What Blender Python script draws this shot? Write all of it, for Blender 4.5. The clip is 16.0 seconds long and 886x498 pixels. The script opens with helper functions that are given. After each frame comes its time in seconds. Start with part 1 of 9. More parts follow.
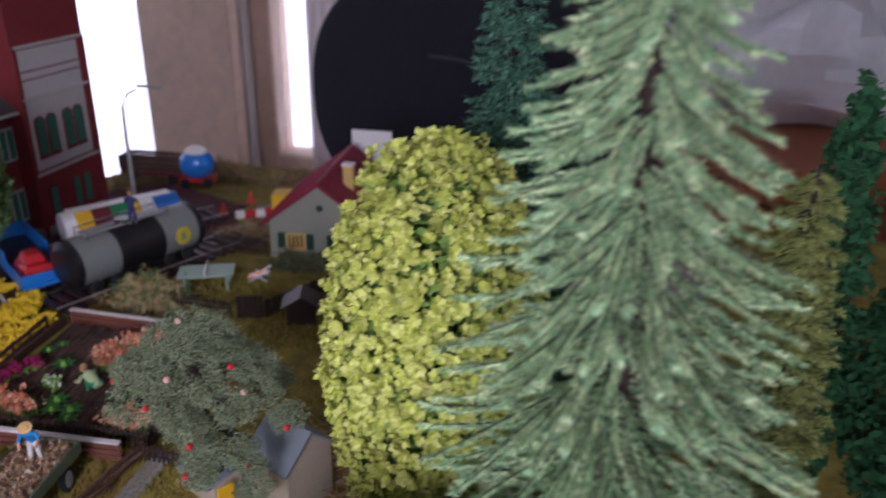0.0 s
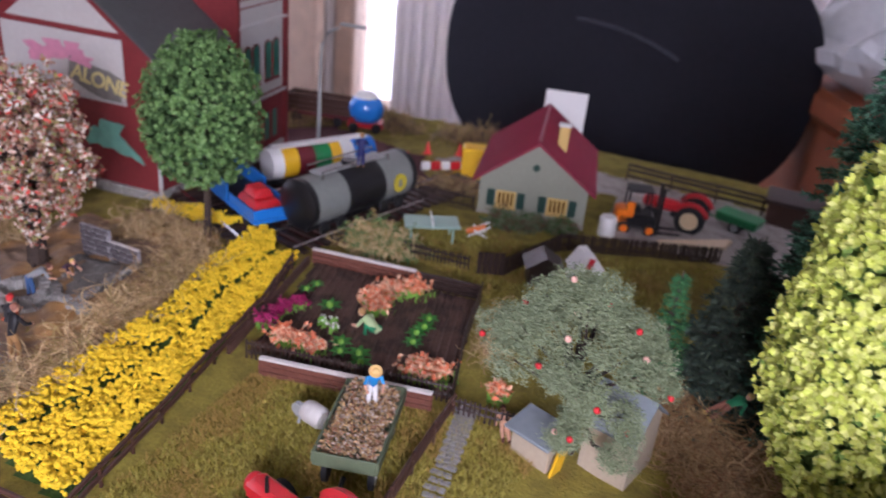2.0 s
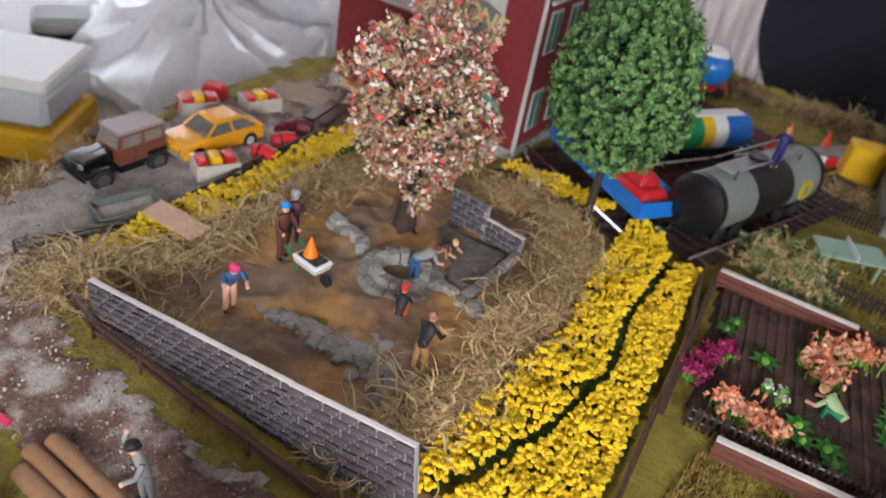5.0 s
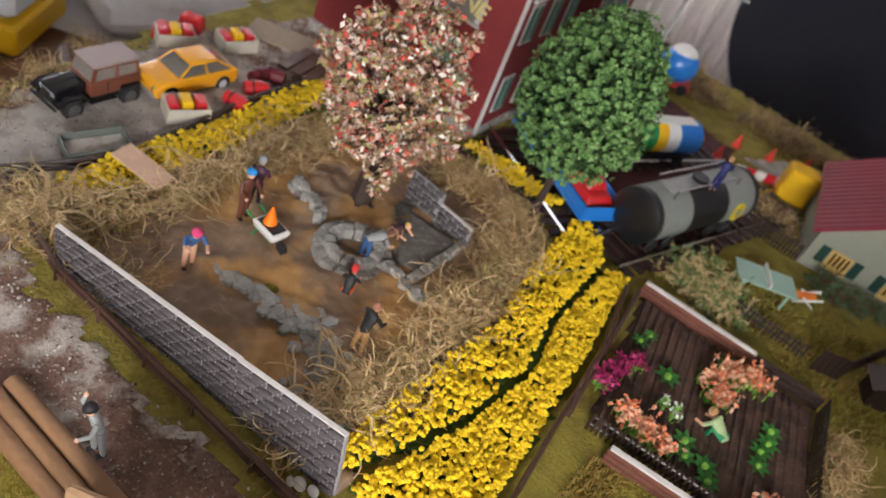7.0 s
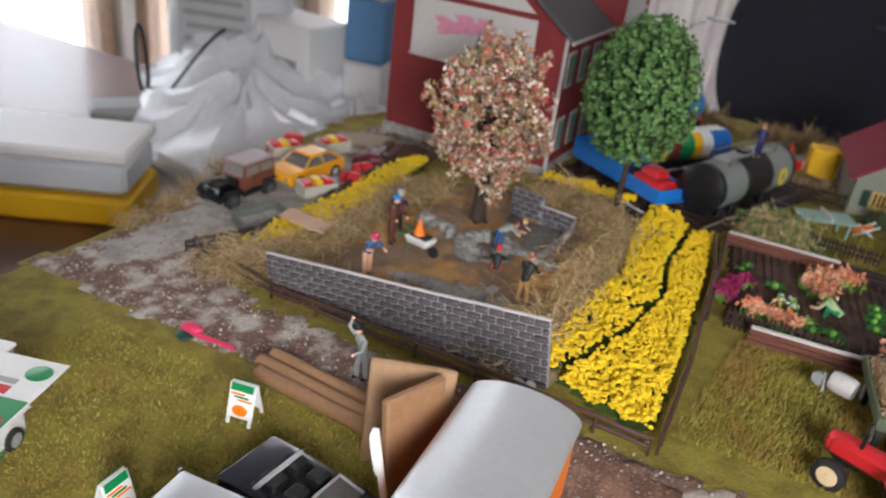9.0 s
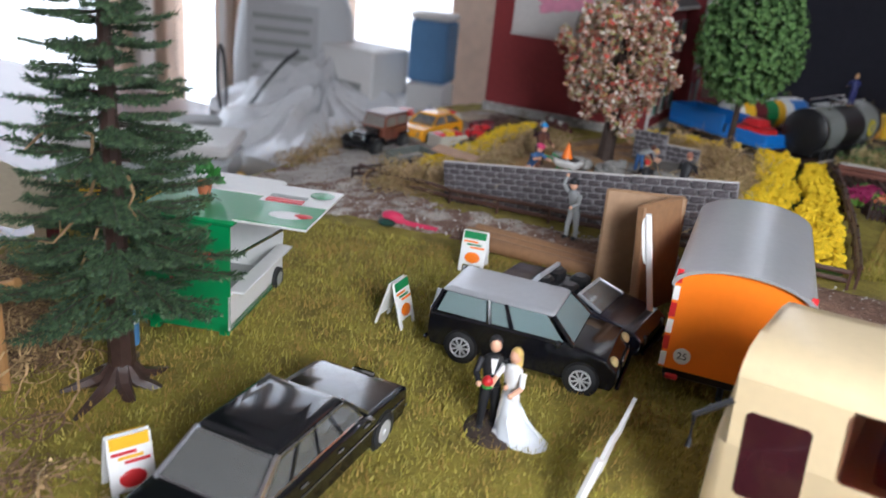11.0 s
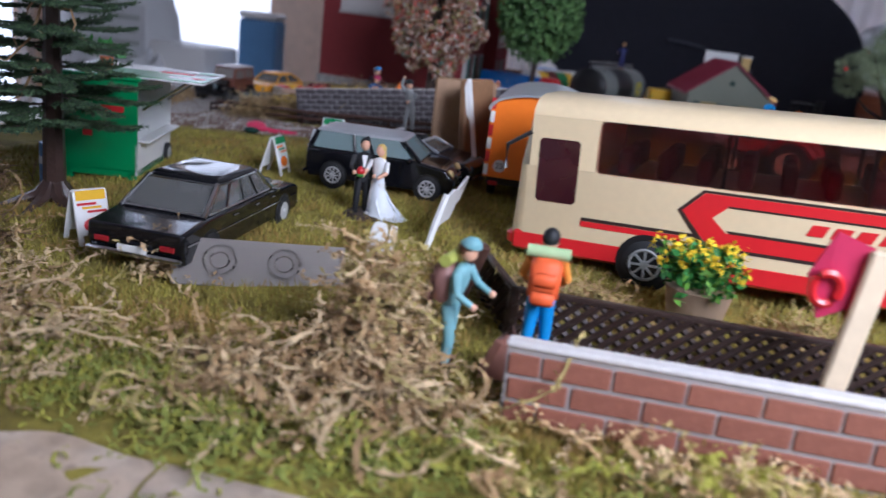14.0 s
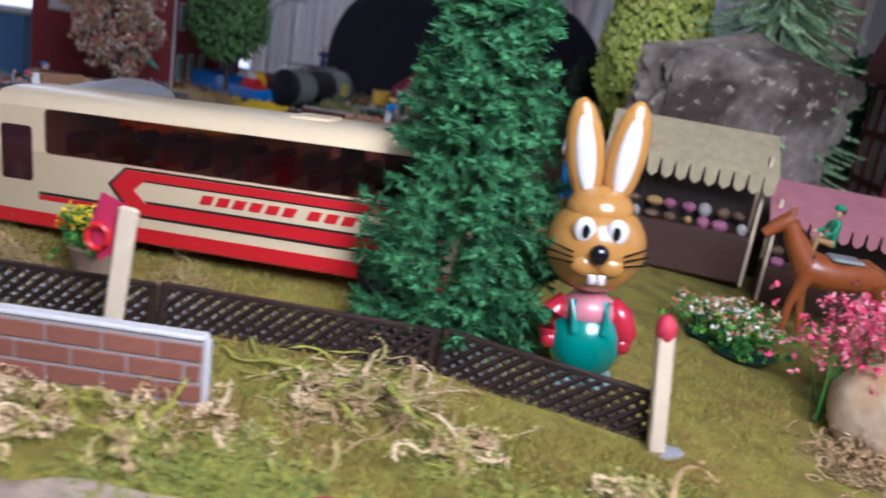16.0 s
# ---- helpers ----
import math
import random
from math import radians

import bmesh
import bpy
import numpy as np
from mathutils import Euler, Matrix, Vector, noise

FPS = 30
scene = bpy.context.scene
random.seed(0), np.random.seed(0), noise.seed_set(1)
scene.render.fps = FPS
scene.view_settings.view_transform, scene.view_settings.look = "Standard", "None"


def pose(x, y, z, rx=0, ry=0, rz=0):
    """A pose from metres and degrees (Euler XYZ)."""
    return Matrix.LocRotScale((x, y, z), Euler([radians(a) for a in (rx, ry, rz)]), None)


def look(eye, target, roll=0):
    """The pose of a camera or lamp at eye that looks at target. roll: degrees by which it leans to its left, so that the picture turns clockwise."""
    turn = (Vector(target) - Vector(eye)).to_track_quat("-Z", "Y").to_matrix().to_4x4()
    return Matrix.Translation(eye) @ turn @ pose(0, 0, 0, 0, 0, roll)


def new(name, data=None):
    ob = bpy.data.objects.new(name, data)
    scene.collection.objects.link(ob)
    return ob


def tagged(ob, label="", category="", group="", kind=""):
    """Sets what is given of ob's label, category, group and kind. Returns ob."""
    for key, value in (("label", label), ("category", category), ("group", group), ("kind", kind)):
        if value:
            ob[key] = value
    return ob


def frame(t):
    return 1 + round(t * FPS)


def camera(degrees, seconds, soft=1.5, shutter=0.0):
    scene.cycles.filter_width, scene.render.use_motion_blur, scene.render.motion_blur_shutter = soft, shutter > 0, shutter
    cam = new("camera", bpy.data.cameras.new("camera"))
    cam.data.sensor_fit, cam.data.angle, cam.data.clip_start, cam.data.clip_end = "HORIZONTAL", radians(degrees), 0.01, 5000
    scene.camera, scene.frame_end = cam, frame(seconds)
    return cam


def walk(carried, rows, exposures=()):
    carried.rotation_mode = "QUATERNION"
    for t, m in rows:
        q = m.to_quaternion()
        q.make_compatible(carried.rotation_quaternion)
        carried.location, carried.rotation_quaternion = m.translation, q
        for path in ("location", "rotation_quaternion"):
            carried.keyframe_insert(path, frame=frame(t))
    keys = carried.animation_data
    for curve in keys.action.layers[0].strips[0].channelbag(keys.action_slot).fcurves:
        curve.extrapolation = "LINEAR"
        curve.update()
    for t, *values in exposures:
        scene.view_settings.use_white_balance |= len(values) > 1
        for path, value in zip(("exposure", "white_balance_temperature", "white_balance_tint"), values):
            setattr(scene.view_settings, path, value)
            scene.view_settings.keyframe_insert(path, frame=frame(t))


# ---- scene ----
U = 0.01  # all sizes below are written in centimetres of the table-top model

cam = camera(58.21, 16.0, soft=1.5, shutter=0.35)
PATH = [
    (0, (24.18, -9.50, 16.24), (19.25, 8.23, 8.40), 0.81),
    (0.5, (21.60, -9.44, 15.02), (16.39, 8.07, 6.89), 1.31),
    (1, (19.23, -10.24, 14.57), (13.97, 7.08, 6.05), 2.25),
    (1.5, (17.15, -11.05, 15.15), (11.81, 6.20, 6.54), 3.58),
    (2, (14.99, -11.63, 15.45), (9.95, 5.65, 6.73), 5.87),
    (2.5, (12.74, -11.11, 15.75), (7.36, 5.69, 6.32), 7.59),
    (3, (11.07, -11.68, 15.59), (5.11, 5.09, 6.46), 6.74),
    (3.5, (10.16, -12.32, 14.81), (2.88, 3.87, 5.59), 4.08),
    (4, (8.57, -12.24, 13.97), (0.46, 3.13, 4.08), 5.34),
    (4.5, (6.59, -11.13, 13.70), (-1.44, 3.68, 2.91), 8.02),
    (5, (4.29, -9.51, 14.63), (-3.25, 5.26, 3.45), 11.20),
    (5.2, (4.13, -9.29, 14.66), (-3.37, 5.56, 3.54), 11.07),
    (7.3, (3.35, -10.11, 17.43), (-1.91, 4.48, 4.82), 24.37),
    (7.5, (3.19, -10.78, 17.44), (-2.28, 3.90, 5.02), 23.09),
    (8, (4.12, -13.09, 16.84), (-1.79, 1.81, 4.87), 19.03),
    (8.2, (4.78, -14.23, 16.38), (-1.51, 0.96, 5.00), 16.08),
    (10.3, (4.89, -22.79, 10.15), (-3.83, -6.22, 3.12), 3.00),
    (10.5, (4.09, -23.45, 9.73), (-4.58, -6.84, 2.75), 3.09),
    (11, (1.96, -24.60, 8.65), (-6.11, -7.74, 1.52), 5.76),
    (11.5, (0.82, -25.61, 7.47), (-6.63, -8.36, 0.61), 7.86),
    (12, (-0.38, -26.87, 6.23), (-6.84, -9.10, -0.31), 8.33),
    (12.5, (-0.53, -27.84, 5.08), (-6.40, -9.78, -1.20), 8.19),
    (13, (-0.10, -29.04, 4.77), (-5.42, -10.74, -1.28), 8.23),
    (13.5, (1.80, -29.81, 5.00), (-2.91, -11.34, -1.05), 8.18),
    (14, (3.73, -30.85, 5.26), (-0.42, -12.13, -0.43), 7.17),
    (14.5, (5.60, -31.83, 5.62), (1.87, -13.00, 0.00), 6.87),
    (15, (8.45, -32.30, 5.88), (5.59, -13.24, 0.54), 7.21),
    (15.5, (10.64, -33.18, 6.67), (9.78, -13.91, 1.39), 9.43),
    (16, (13.98, -32.60, 6.70), (13.06, -13.30, 1.55), 9.19),
]
walk(cam, [(t, look(Vector(eye) * U, Vector(target) * U, roll)) for t, eye, target, roll in PATH],
     exposures=[(0, -0.48, 5650, 30), (0.5, -0.33, 5450, 34), (1.0, -0.13, 5350, 40), (1.5, 0.12, 5500, 40), (2, 0.34, 5700, 29), (3, 0.49, 5900, 16), (5, 0.43, 6050, 13), (8, 0.5, 6450, 11), (10.5, -0.2, 5500, 10), (11.5, 0.1, 6150, 10), (12.5, 0.1, 6600, 10), (13.4, -0.28, 5450, 16), (14.5, -0.82, 5200, 17), (16, -1.0, 5150, 18)])
cam.data.dof.use_dof = True
cam.data.dof.focus_distance = 0.168
cam.data.dof.aperture_fstop = 25

# ---- light ----
world = bpy.data.worlds.new("sky")
scene.world = world
world.use_nodes = True
wn = world.node_tree.nodes
sky = wn.new("ShaderNodeTexSky")
sky.sky_type, sky.sun_disc = "NISHITA", False
sky.sun_elevation, sky.sun_rotation = radians(35), radians(60)
wn["Background"].inputs["Strength"].default_value = 0.12
world.node_tree.links.new(sky.outputs["Color"], wn["Background"].inputs["Color"])


def area_light(name, at, aim, w, h, power, color, spread=180):
    la = bpy.data.lights.new(name, "AREA")
    la.shape, la.size, la.size_y, la.energy, la.color = "RECTANGLE", w * U, h * U, power, color
    la.spread = radians(spread)
    ob = new(name, la)
    ob.matrix_world = look(Vector(at) * U, Vector(aim) * U)
    return ob


# added key lamp in free air near the table, short of the south window
area_light("added_key_light", (22, -36, 19), (9.5, -11, 1.5), 14, 14, 1.28, (1.0, 0.97, 0.93), 122)
area_light("window_light_side", (146, -22, 66), (0, 0, 0), 90, 90, 1.8, (1.0, 0.98, 0.95))
area_light("window_light_back", (-60, 116, 40), (0, -20, 0), 110, 90, 0.5, (0.95, 0.97, 1.0))

# ---- materials ----
def mat(name, col, rough=0.6, metal=0.0, var=0.12, scale=6.0, bump=0.0, col2=None, rnd=0.0, coat=0.0, patch=None, emit=0.0, sub=0.0, wear=None):
    """A procedural surface: two scales of noise, an optional second colour in patches, and relief. scale: grains per centimetre."""
    m = bpy.data.materials.new(name)
    m.use_nodes = True
    nt = m.node_tree
    n, l = nt.nodes, nt.links
    bs = n["Principled BSDF"]
    tc = n.new("ShaderNodeTexCoord")
    fine, wide = n.new("ShaderNodeTexNoise"), n.new("ShaderNodeTexNoise")
    fine.inputs["Scale"].default_value, fine.inputs["Detail"].default_value = scale * 100, 5
    wide.inputs["Scale"].default_value, wide.inputs["Detail"].default_value = scale * 14, 3
    for t in (fine, wide):
        l.new(tc.outputs["Object"], t.inputs["Vector"])
    base = n.new("ShaderNodeRGB")
    base.outputs[0].default_value = (*col, 1)
    out = base.outputs[0]
    if col2:
        ramp = n.new("ShaderNodeValToRGB")
        lo, hi = patch or (0.45, 0.6)
        ramp.color_ramp.elements[0].position, ramp.color_ramp.elements[1].position = lo, hi
        l.new(wide.outputs[0], ramp.inputs[0])
        mix = n.new("ShaderNodeMixRGB")
        l.new(ramp.outputs[0], mix.inputs[0])
        l.new(out, mix.inputs[1])
        mix.inputs[2].default_value = (*col2, 1)
        out = mix.outputs[0]
    if wear:
        wr = n.new("ShaderNodeValToRGB")
        wr.color_ramp.elements[0].position, wr.color_ramp.elements[1].position = 0.6, 0.72
        l.new(fine.outputs[0], wr.inputs[0])
        wm = n.new("ShaderNodeMixRGB")
        l.new(wr.outputs[0], wm.inputs[0])
        l.new(out, wm.inputs[1])
        wm.inputs[2].default_value = (*wear, 1)
        out = wm.outputs[0]
    hsv = n.new("ShaderNodeHueSaturation")
    add = n.new("ShaderNodeMath")
    add.operation = "MULTIPLY_ADD"
    l.new(fine.outputs[0], add.inputs[0])
    add.inputs[1].default_value, add.inputs[2].default_value = 2 * var, 1 - var
    val = add.outputs[0]
    add2 = n.new("ShaderNodeMath")
    add2.operation = "MULTIPLY_ADD"
    l.new(wide.outputs[0], add2.inputs[0])
    add2.inputs[1].default_value = var
    l.new(val, add2.inputs[2])
    val = add2.outputs[0]
    if rnd:
        geo, info = n.new("ShaderNodeNewGeometry"), n.new("ShaderNodeObjectInfo")
        isl = n.new("ShaderNodeMath")
        isl.operation = "ADD"
        l.new(geo.outputs["Random Per Island"], isl.inputs[0])
        l.new(info.outputs["Random"], isl.inputs[1])
        r = n.new("ShaderNodeMath")
        r.operation = "MULTIPLY_ADD"
        l.new(isl.outputs[0], r.inputs[0])
        r.inputs[1].default_value = rnd
        l.new(val, r.inputs[2])
        val = r.outputs[0]
    sh = n.new("ShaderNodeMath")
    sh.operation = "SUBTRACT"
    l.new(val, sh.inputs[0])
    sh.inputs[1].default_value = var / 2 + rnd
    l.new(sh.outputs[0], hsv.inputs["Value"])
    l.new(out, hsv.inputs["Color"])
    l.new(hsv.outputs[0], bs.inputs["Base Color"])
    bs.inputs["Roughness"].default_value, bs.inputs["Metallic"].default_value = rough, metal
    bs.inputs["Coat Weight"].default_value = coat
    bs.inputs["Coat Roughness"].default_value = 0.08
    if sub:
        bs.inputs["Subsurface Weight"].default_value = sub
        bs.inputs["Subsurface Radius"].default_value = (0.002, 0.002, 0.001)
        bs.inputs["Subsurface Scale"].default_value = 0.3
    if bump:
        b = n.new("ShaderNodeBump")
        b.inputs["Strength"].default_value, b.inputs["Distance"].default_value = min(1, bump), 0.0006
        l.new(fine.outputs[0], b.inputs["Height"])
        l.new(b.outputs[0], bs.inputs["Normal"])
    if emit:
        l.new(hsv.outputs[0], bs.inputs["Emission Color"])
        bs.inputs["Emission Strength"].default_value = emit
    return m


def glass(name, col=(1, 1, 1), rough=0.03, alpha=None, cloud=0.0):
    """Clear or tinted glass; cloud: its milky share, for thick moulded plastic or painted-in pale reflections."""
    m = bpy.data.materials.new(name)
    m.use_nodes = True
    bs = m.node_tree.nodes["Principled BSDF"]
    bs.inputs["Base Color"].default_value = (*col, 1)
    bs.inputs["Roughness"].default_value, bs.inputs["IOR"].default_value = rough, 1.45
    bs.inputs["Transmission Weight"].default_value = 1.0 - cloud
    if alpha is not None:
        bs.inputs["Alpha"].default_value = alpha
    return m


# ---- building blocks ----
class B:
    """Collects faces of one mesh, in centimetres; mi is the material's slot."""

    def __init__(self):
        self.v, self.f, self.m = [], [], []

    def add(self, vs, fs, mi=0, M=None):
        o = len(self.v)
        self.v += [tuple(M @ Vector(p)) for p in vs] if M else [tuple(p) for p in vs]
        self.f += [[i + o for i in f] for f in fs]
        self.m += [mi] * len(fs)
        return self

    def box(self, c, s, b=0.0, mi=0, M=None, taper=(1, 1)):
        """A box round c of size s, its edges cut by b; taper narrows its top."""
        hx, hy, hz = s[0] / 2, s[1] / 2, s[2] / 2
        b = min(b, 0.49 * min(s))
        vs, fs = [], []
        if b <= 0:
            rings = [(-hz, hx, hy, 0), (hz, hx * taper[0], hy * taper[1], 0)]
        else:
            rings = [(-hz, hx - b, hy - b, 1), (-hz + b, hx, hy, 1), (hz - b, hx * taper[0], hy * taper[1], 1), (hz, hx * taper[0] - b, hy * taper[1] - b, 1)]
        for z, x, y, cut in rings:
            k = b * 0.8 if cut else 0
            ring = [(x - k, -y), (x, -y + k), (x, y - k), (x - k, y), (-x + k, y), (-x, y - k), (-x, -y + k), (-x + k, -y)] if cut else [(x, -y), (x, y), (-x, y), (-x, -y)]
            vs += [(c[0] + p, c[1] + q, c[2] + z) for p, q in ring]
        k = 8 if b > 0 else 4
        for r in range(len(rings) - 1):
            fs += [[r * k + i, r * k + (i + 1) % k, (r + 1) * k + (i + 1) % k, (r + 1) * k + i] for i in range(k)]
        fs += [list(range(k))[::-1], list(range((len(rings) - 1) * k, len(rings) * k))]
        return self.add(vs, fs, mi, M)

    def loft(self, rings, mi=0, cap=True, M=None):
        k = len(rings[0])
        vs = [p for r in rings for p in r]
        fs = [[r * k + i, r * k + (i + 1) % k, (r + 1) * k + (i + 1) % k, (r + 1) * k + i] for r in range(len(rings) - 1) for i in range(k)]
        if cap:
            fs += [list(range(k))[::-1], list(range((len(rings) - 1) * k, len(rings) * k))]
        return self.add(vs, fs, mi, M)

    def tube(self, pts, r, n=6, mi=0, M=None):
        """A round bar along points; r is one radius or one for each point."""
        pts = [Vector(p) for p in pts]
        rs = r if isinstance(r, (list, tuple)) else [r] * len(pts)
        rings = []
        for i, p in enumerate(pts):
            d = (pts[min(i + 1, len(pts) - 1)] - pts[max(i - 1, 0)]).normalized()
            a = d.cross(Vector((0, 0, 1)) if abs(d.z) < 0.9 else Vector((1, 0, 0))).normalized()
            c = d.cross(a)
            rings.append([p + rs[i] * (math.cos(t) * a + math.sin(t) * c) for t in [2 * math.pi * k / n for k in range(n)]])
        return self.loft(rings, mi, True, M)

    def cyl(self, p, q, r, r2=None, n=14, mi=0, M=None):
        return self.tube([p, q], [r, r if r2 is None else r2], n, mi, M)

    def ball(self, c, r, n=10, k=6, mi=0, M=None):
        r = r if isinstance(r, (list, tuple)) else (r, r, r)
        rings = []
        for j in range(k + 1):
            a = -math.pi / 2 + math.pi * min(max(j / k, 0.03), 0.97)
            rings.append([(c[0] + r[0] * math.cos(a) * math.cos(t), c[1] + r[1] * math.cos(a) * math.sin(t), c[2] + r[2] * math.sin(a)) for t in [2 * math.pi * i / n for i in range(n)]])
        return self.loft(rings, mi, True, M)

    def prism(self, poly, a, b, axis="y", mi=0, M=None):
        """A flat outline, drawn out from a to b along an axis. The outline's coordinates are the two other axes in order."""
        put = {"x": lambda u, w, d: (d, u, w), "y": lambda u, w, d: (u, d, w), "z": lambda u, w, d: (u, w, d)}[axis]
        return self.loft([[put(u, w, d) for u, w in poly] for d in (a, b)], mi, True, M)

    def quad(self, p, mi=0, M=None):
        return self.add(p, [list(range(len(p)))], mi, M)


def link(name, me, mats, parent=None):
    for m in mats if isinstance(mats, (list, tuple)) else [mats]:
        me.materials.append(m)
    ob = new(name, me)
    if parent:
        ob.parent = parent
    return ob


def part(name, b, mats, parent=None, label="", smooth=35, at=None, rz=0):
    """Links the faces as one mesh object, under a thing or alone; at: its place in centimetres."""
    me = bpy.data.meshes.new(name)
    me.from_pydata([(x * U, y * U, z * U) for x, y, z in b.v], [], b.f)
    me.polygons.foreach_set("material_index", b.m)
    if smooth:
        me.polygons.foreach_set("use_smooth", [True] * len(b.f))
        me.set_sharp_from_angle(angle=radians(smooth))
    me.update()
    ob = link(name, me, mats, parent)
    if at:
        ob.matrix_basis = pose(at[0] * U, at[1] * U, at[2] * U, 0, 0, rz)
    if label:
        ob["label"] = label
    return ob


def mass(name, V, k, mats, parent=None, idx=None):
    """Many small faces of k corners each in one mesh; V: corners in centimetres."""
    V = np.asarray(V, dtype=np.float32).reshape(-1, 3) * U
    nf = len(V) // k
    me = bpy.data.meshes.new(name)
    me.vertices.add(len(V))
    me.vertices.foreach_set("co", V.ravel())
    me.loops.add(len(V))
    me.loops.foreach_set("vertex_index", np.arange(len(V), dtype=np.int32))
    me.polygons.add(nf)
    me.polygons.foreach_set("loop_start", np.arange(0, len(V), k, dtype=np.int32))
    me.polygons.foreach_set("loop_total", np.full(nf, k, dtype=np.int32))
    if idx is not None:
        me.polygons.foreach_set("material_index", np.asarray(idx, dtype=np.int32))
    me.update(calc_edges=True)
    me.validate()
    return link(name, me, mats, parent)


def thing(name, x, y, z=None, rz=0, label="", category="", group="", rx=0, ry=0):
    ob = new(name)
    ob.empty_display_size = 0.005
    ob.matrix_basis = pose(x * U, y * U, (gz(x, y) if z is None else z) * U, rx, ry, rz)
    return tagged(ob, label, category, group)


def gz(x, y):
    """The height of the modelled ground: a flat board with one broad, low rise and a small one."""
    return 0.4 * math.exp(-(((x - 11.5) / 3.5) ** 2) - ((y + 13.5) / 2.5) ** 2) - 1.07 + 1.97 * math.exp(-(((x - 5.55) / 22.77) ** 2) - ((y - 6.7) / 31.58) ** 2)


rng = np.random.default_rng(7)


def rot_rows(n, tilt=math.pi):
    """n random turns as 3 x 3 matrices."""
    q = rng.normal(size=(n, 4))
    q /= np.linalg.norm(q, axis=1, keepdims=True)
    w, x, y, z = q.T
    return np.stack([1 - 2 * (y * y + z * z), 2 * (x * y - z * w), 2 * (x * z + y * w), 2 * (x * y + z * w), 1 - 2 * (x * x + z * z), 2 * (y * z - x * w),
                     2 * (x * z - y * w), 2 * (y * z + x * w), 1 - 2 * (x * x + y * y)], -1).reshape(n, 3, 3)


LEAF = np.array([[0, -1, 0], [0.55, 0, 0.18], [0, 1, 0], [-0.55, 0, 0.18]], float)


def leaves(points, size, per=5, spread=0.8):
    """Clumps of small bent leaves round points: corners of quads."""
    P = np.repeat(np.asarray(points, float), per, axis=0)
    s = size * rng.uniform(0.6, 1.25, (len(P), 1, 1))
    off = rng.normal(size=(len(P), 3)) * size * spread
    return (np.einsum("nij,kj->nki", rot_rows(len(P)), LEAF) * s + (P + off)[:, None]).reshape(-1, 3)


def needles(points, heads, size, width, per=7):
    """Short pointed needles standing out all round twigs: corners of triangles."""
    P, D = np.repeat(np.asarray(points, float), per, axis=0), np.repeat(np.asarray(heads, float), per, axis=0)
    r = rng.normal(size=P.shape)
    r -= (r * D).sum(1, keepdims=True) * D
    r /= np.linalg.norm(r, axis=1, keepdims=True) + 1e-9
    tip = D * rng.uniform(0.3, 0.9, (len(P), 1)) + r * 0.8
    side = np.cross(D, r) * width
    P = P + D * rng.uniform(-0.5, 0.5, (len(P), 1)) * size
    L = size * rng.uniform(0.6, 1.25, (len(P), 1))
    return np.stack([P + side, P - side, P + tip * L], 1).reshape(-1, 3)


def rosettes(points, outs, size, k=6):
    """Small open rosettes of k leaflets, each facing outwards: corners of quads."""
    P, N = np.asarray(points, float), np.asarray(outs, float)
    N = N + rng.normal(size=N.shape) * 0.35
    N /= np.linalg.norm(N, axis=1, keepdims=True)
    T = np.cross(N, rng.normal(size=N.shape))
    T /= np.linalg.norm(T, axis=1, keepdims=True)
    W = np.cross(N, T)
    s = size * rng.uniform(0.7, 1.2, (len(P), 1))
    out = []
    for j in range(k):
        a = 2 * math.pi * j / k + rng.uniform(-0.25, 0.25, (len(P), 1))
        d = (np.cos(a) * T + np.sin(a) * W) * 0.85 + N * rng.uniform(0.15, 0.9, (len(P), 1))
        e = (-np.sin(a) * T + np.cos(a) * W) * 0.33
        out.append(np.stack([P, P + (d * 0.6 + e) * s, P + d * s, P + (d * 0.6 - e) * s], 1))
    return np.stack(out, 1).reshape(-1, 3)


def blades(x, y, z, h, w, lean=0.5):
    """Thin upright three-cornered blades at places."""
    n = len(x)
    a = rng.uniform(0, 2 * math.pi, n)
    b = rng.uniform(0, 2 * math.pi, n)
    hh = h * rng.uniform(0.5, 1.3, n)
    ll = hh * lean * rng.uniform(0, 1.2, n)
    p0 = np.stack([x + w * np.cos(a), y + w * np.sin(a), z - 0.02], -1)
    p1 = np.stack([x - w * np.cos(a), y - w * np.sin(a), z - 0.02], -1)
    p2 = np.stack([x + ll * np.cos(b), y + ll * np.sin(b), z + hh], -1)
    return np.stack([p0, p1, p2], 1).reshape(-1, 3)


def inside(poly, x, y):
    hit, j = False, len(poly) - 1
    for i in range(len(poly)):
        (xi, yi), (xj, yj) = poly[i], poly[j]
        if (yi > y) != (yj > y) and x < (xj - xi) * (y - yi) / (yj - yi) + xi:
            hit = not hit
        j = i
    return hit


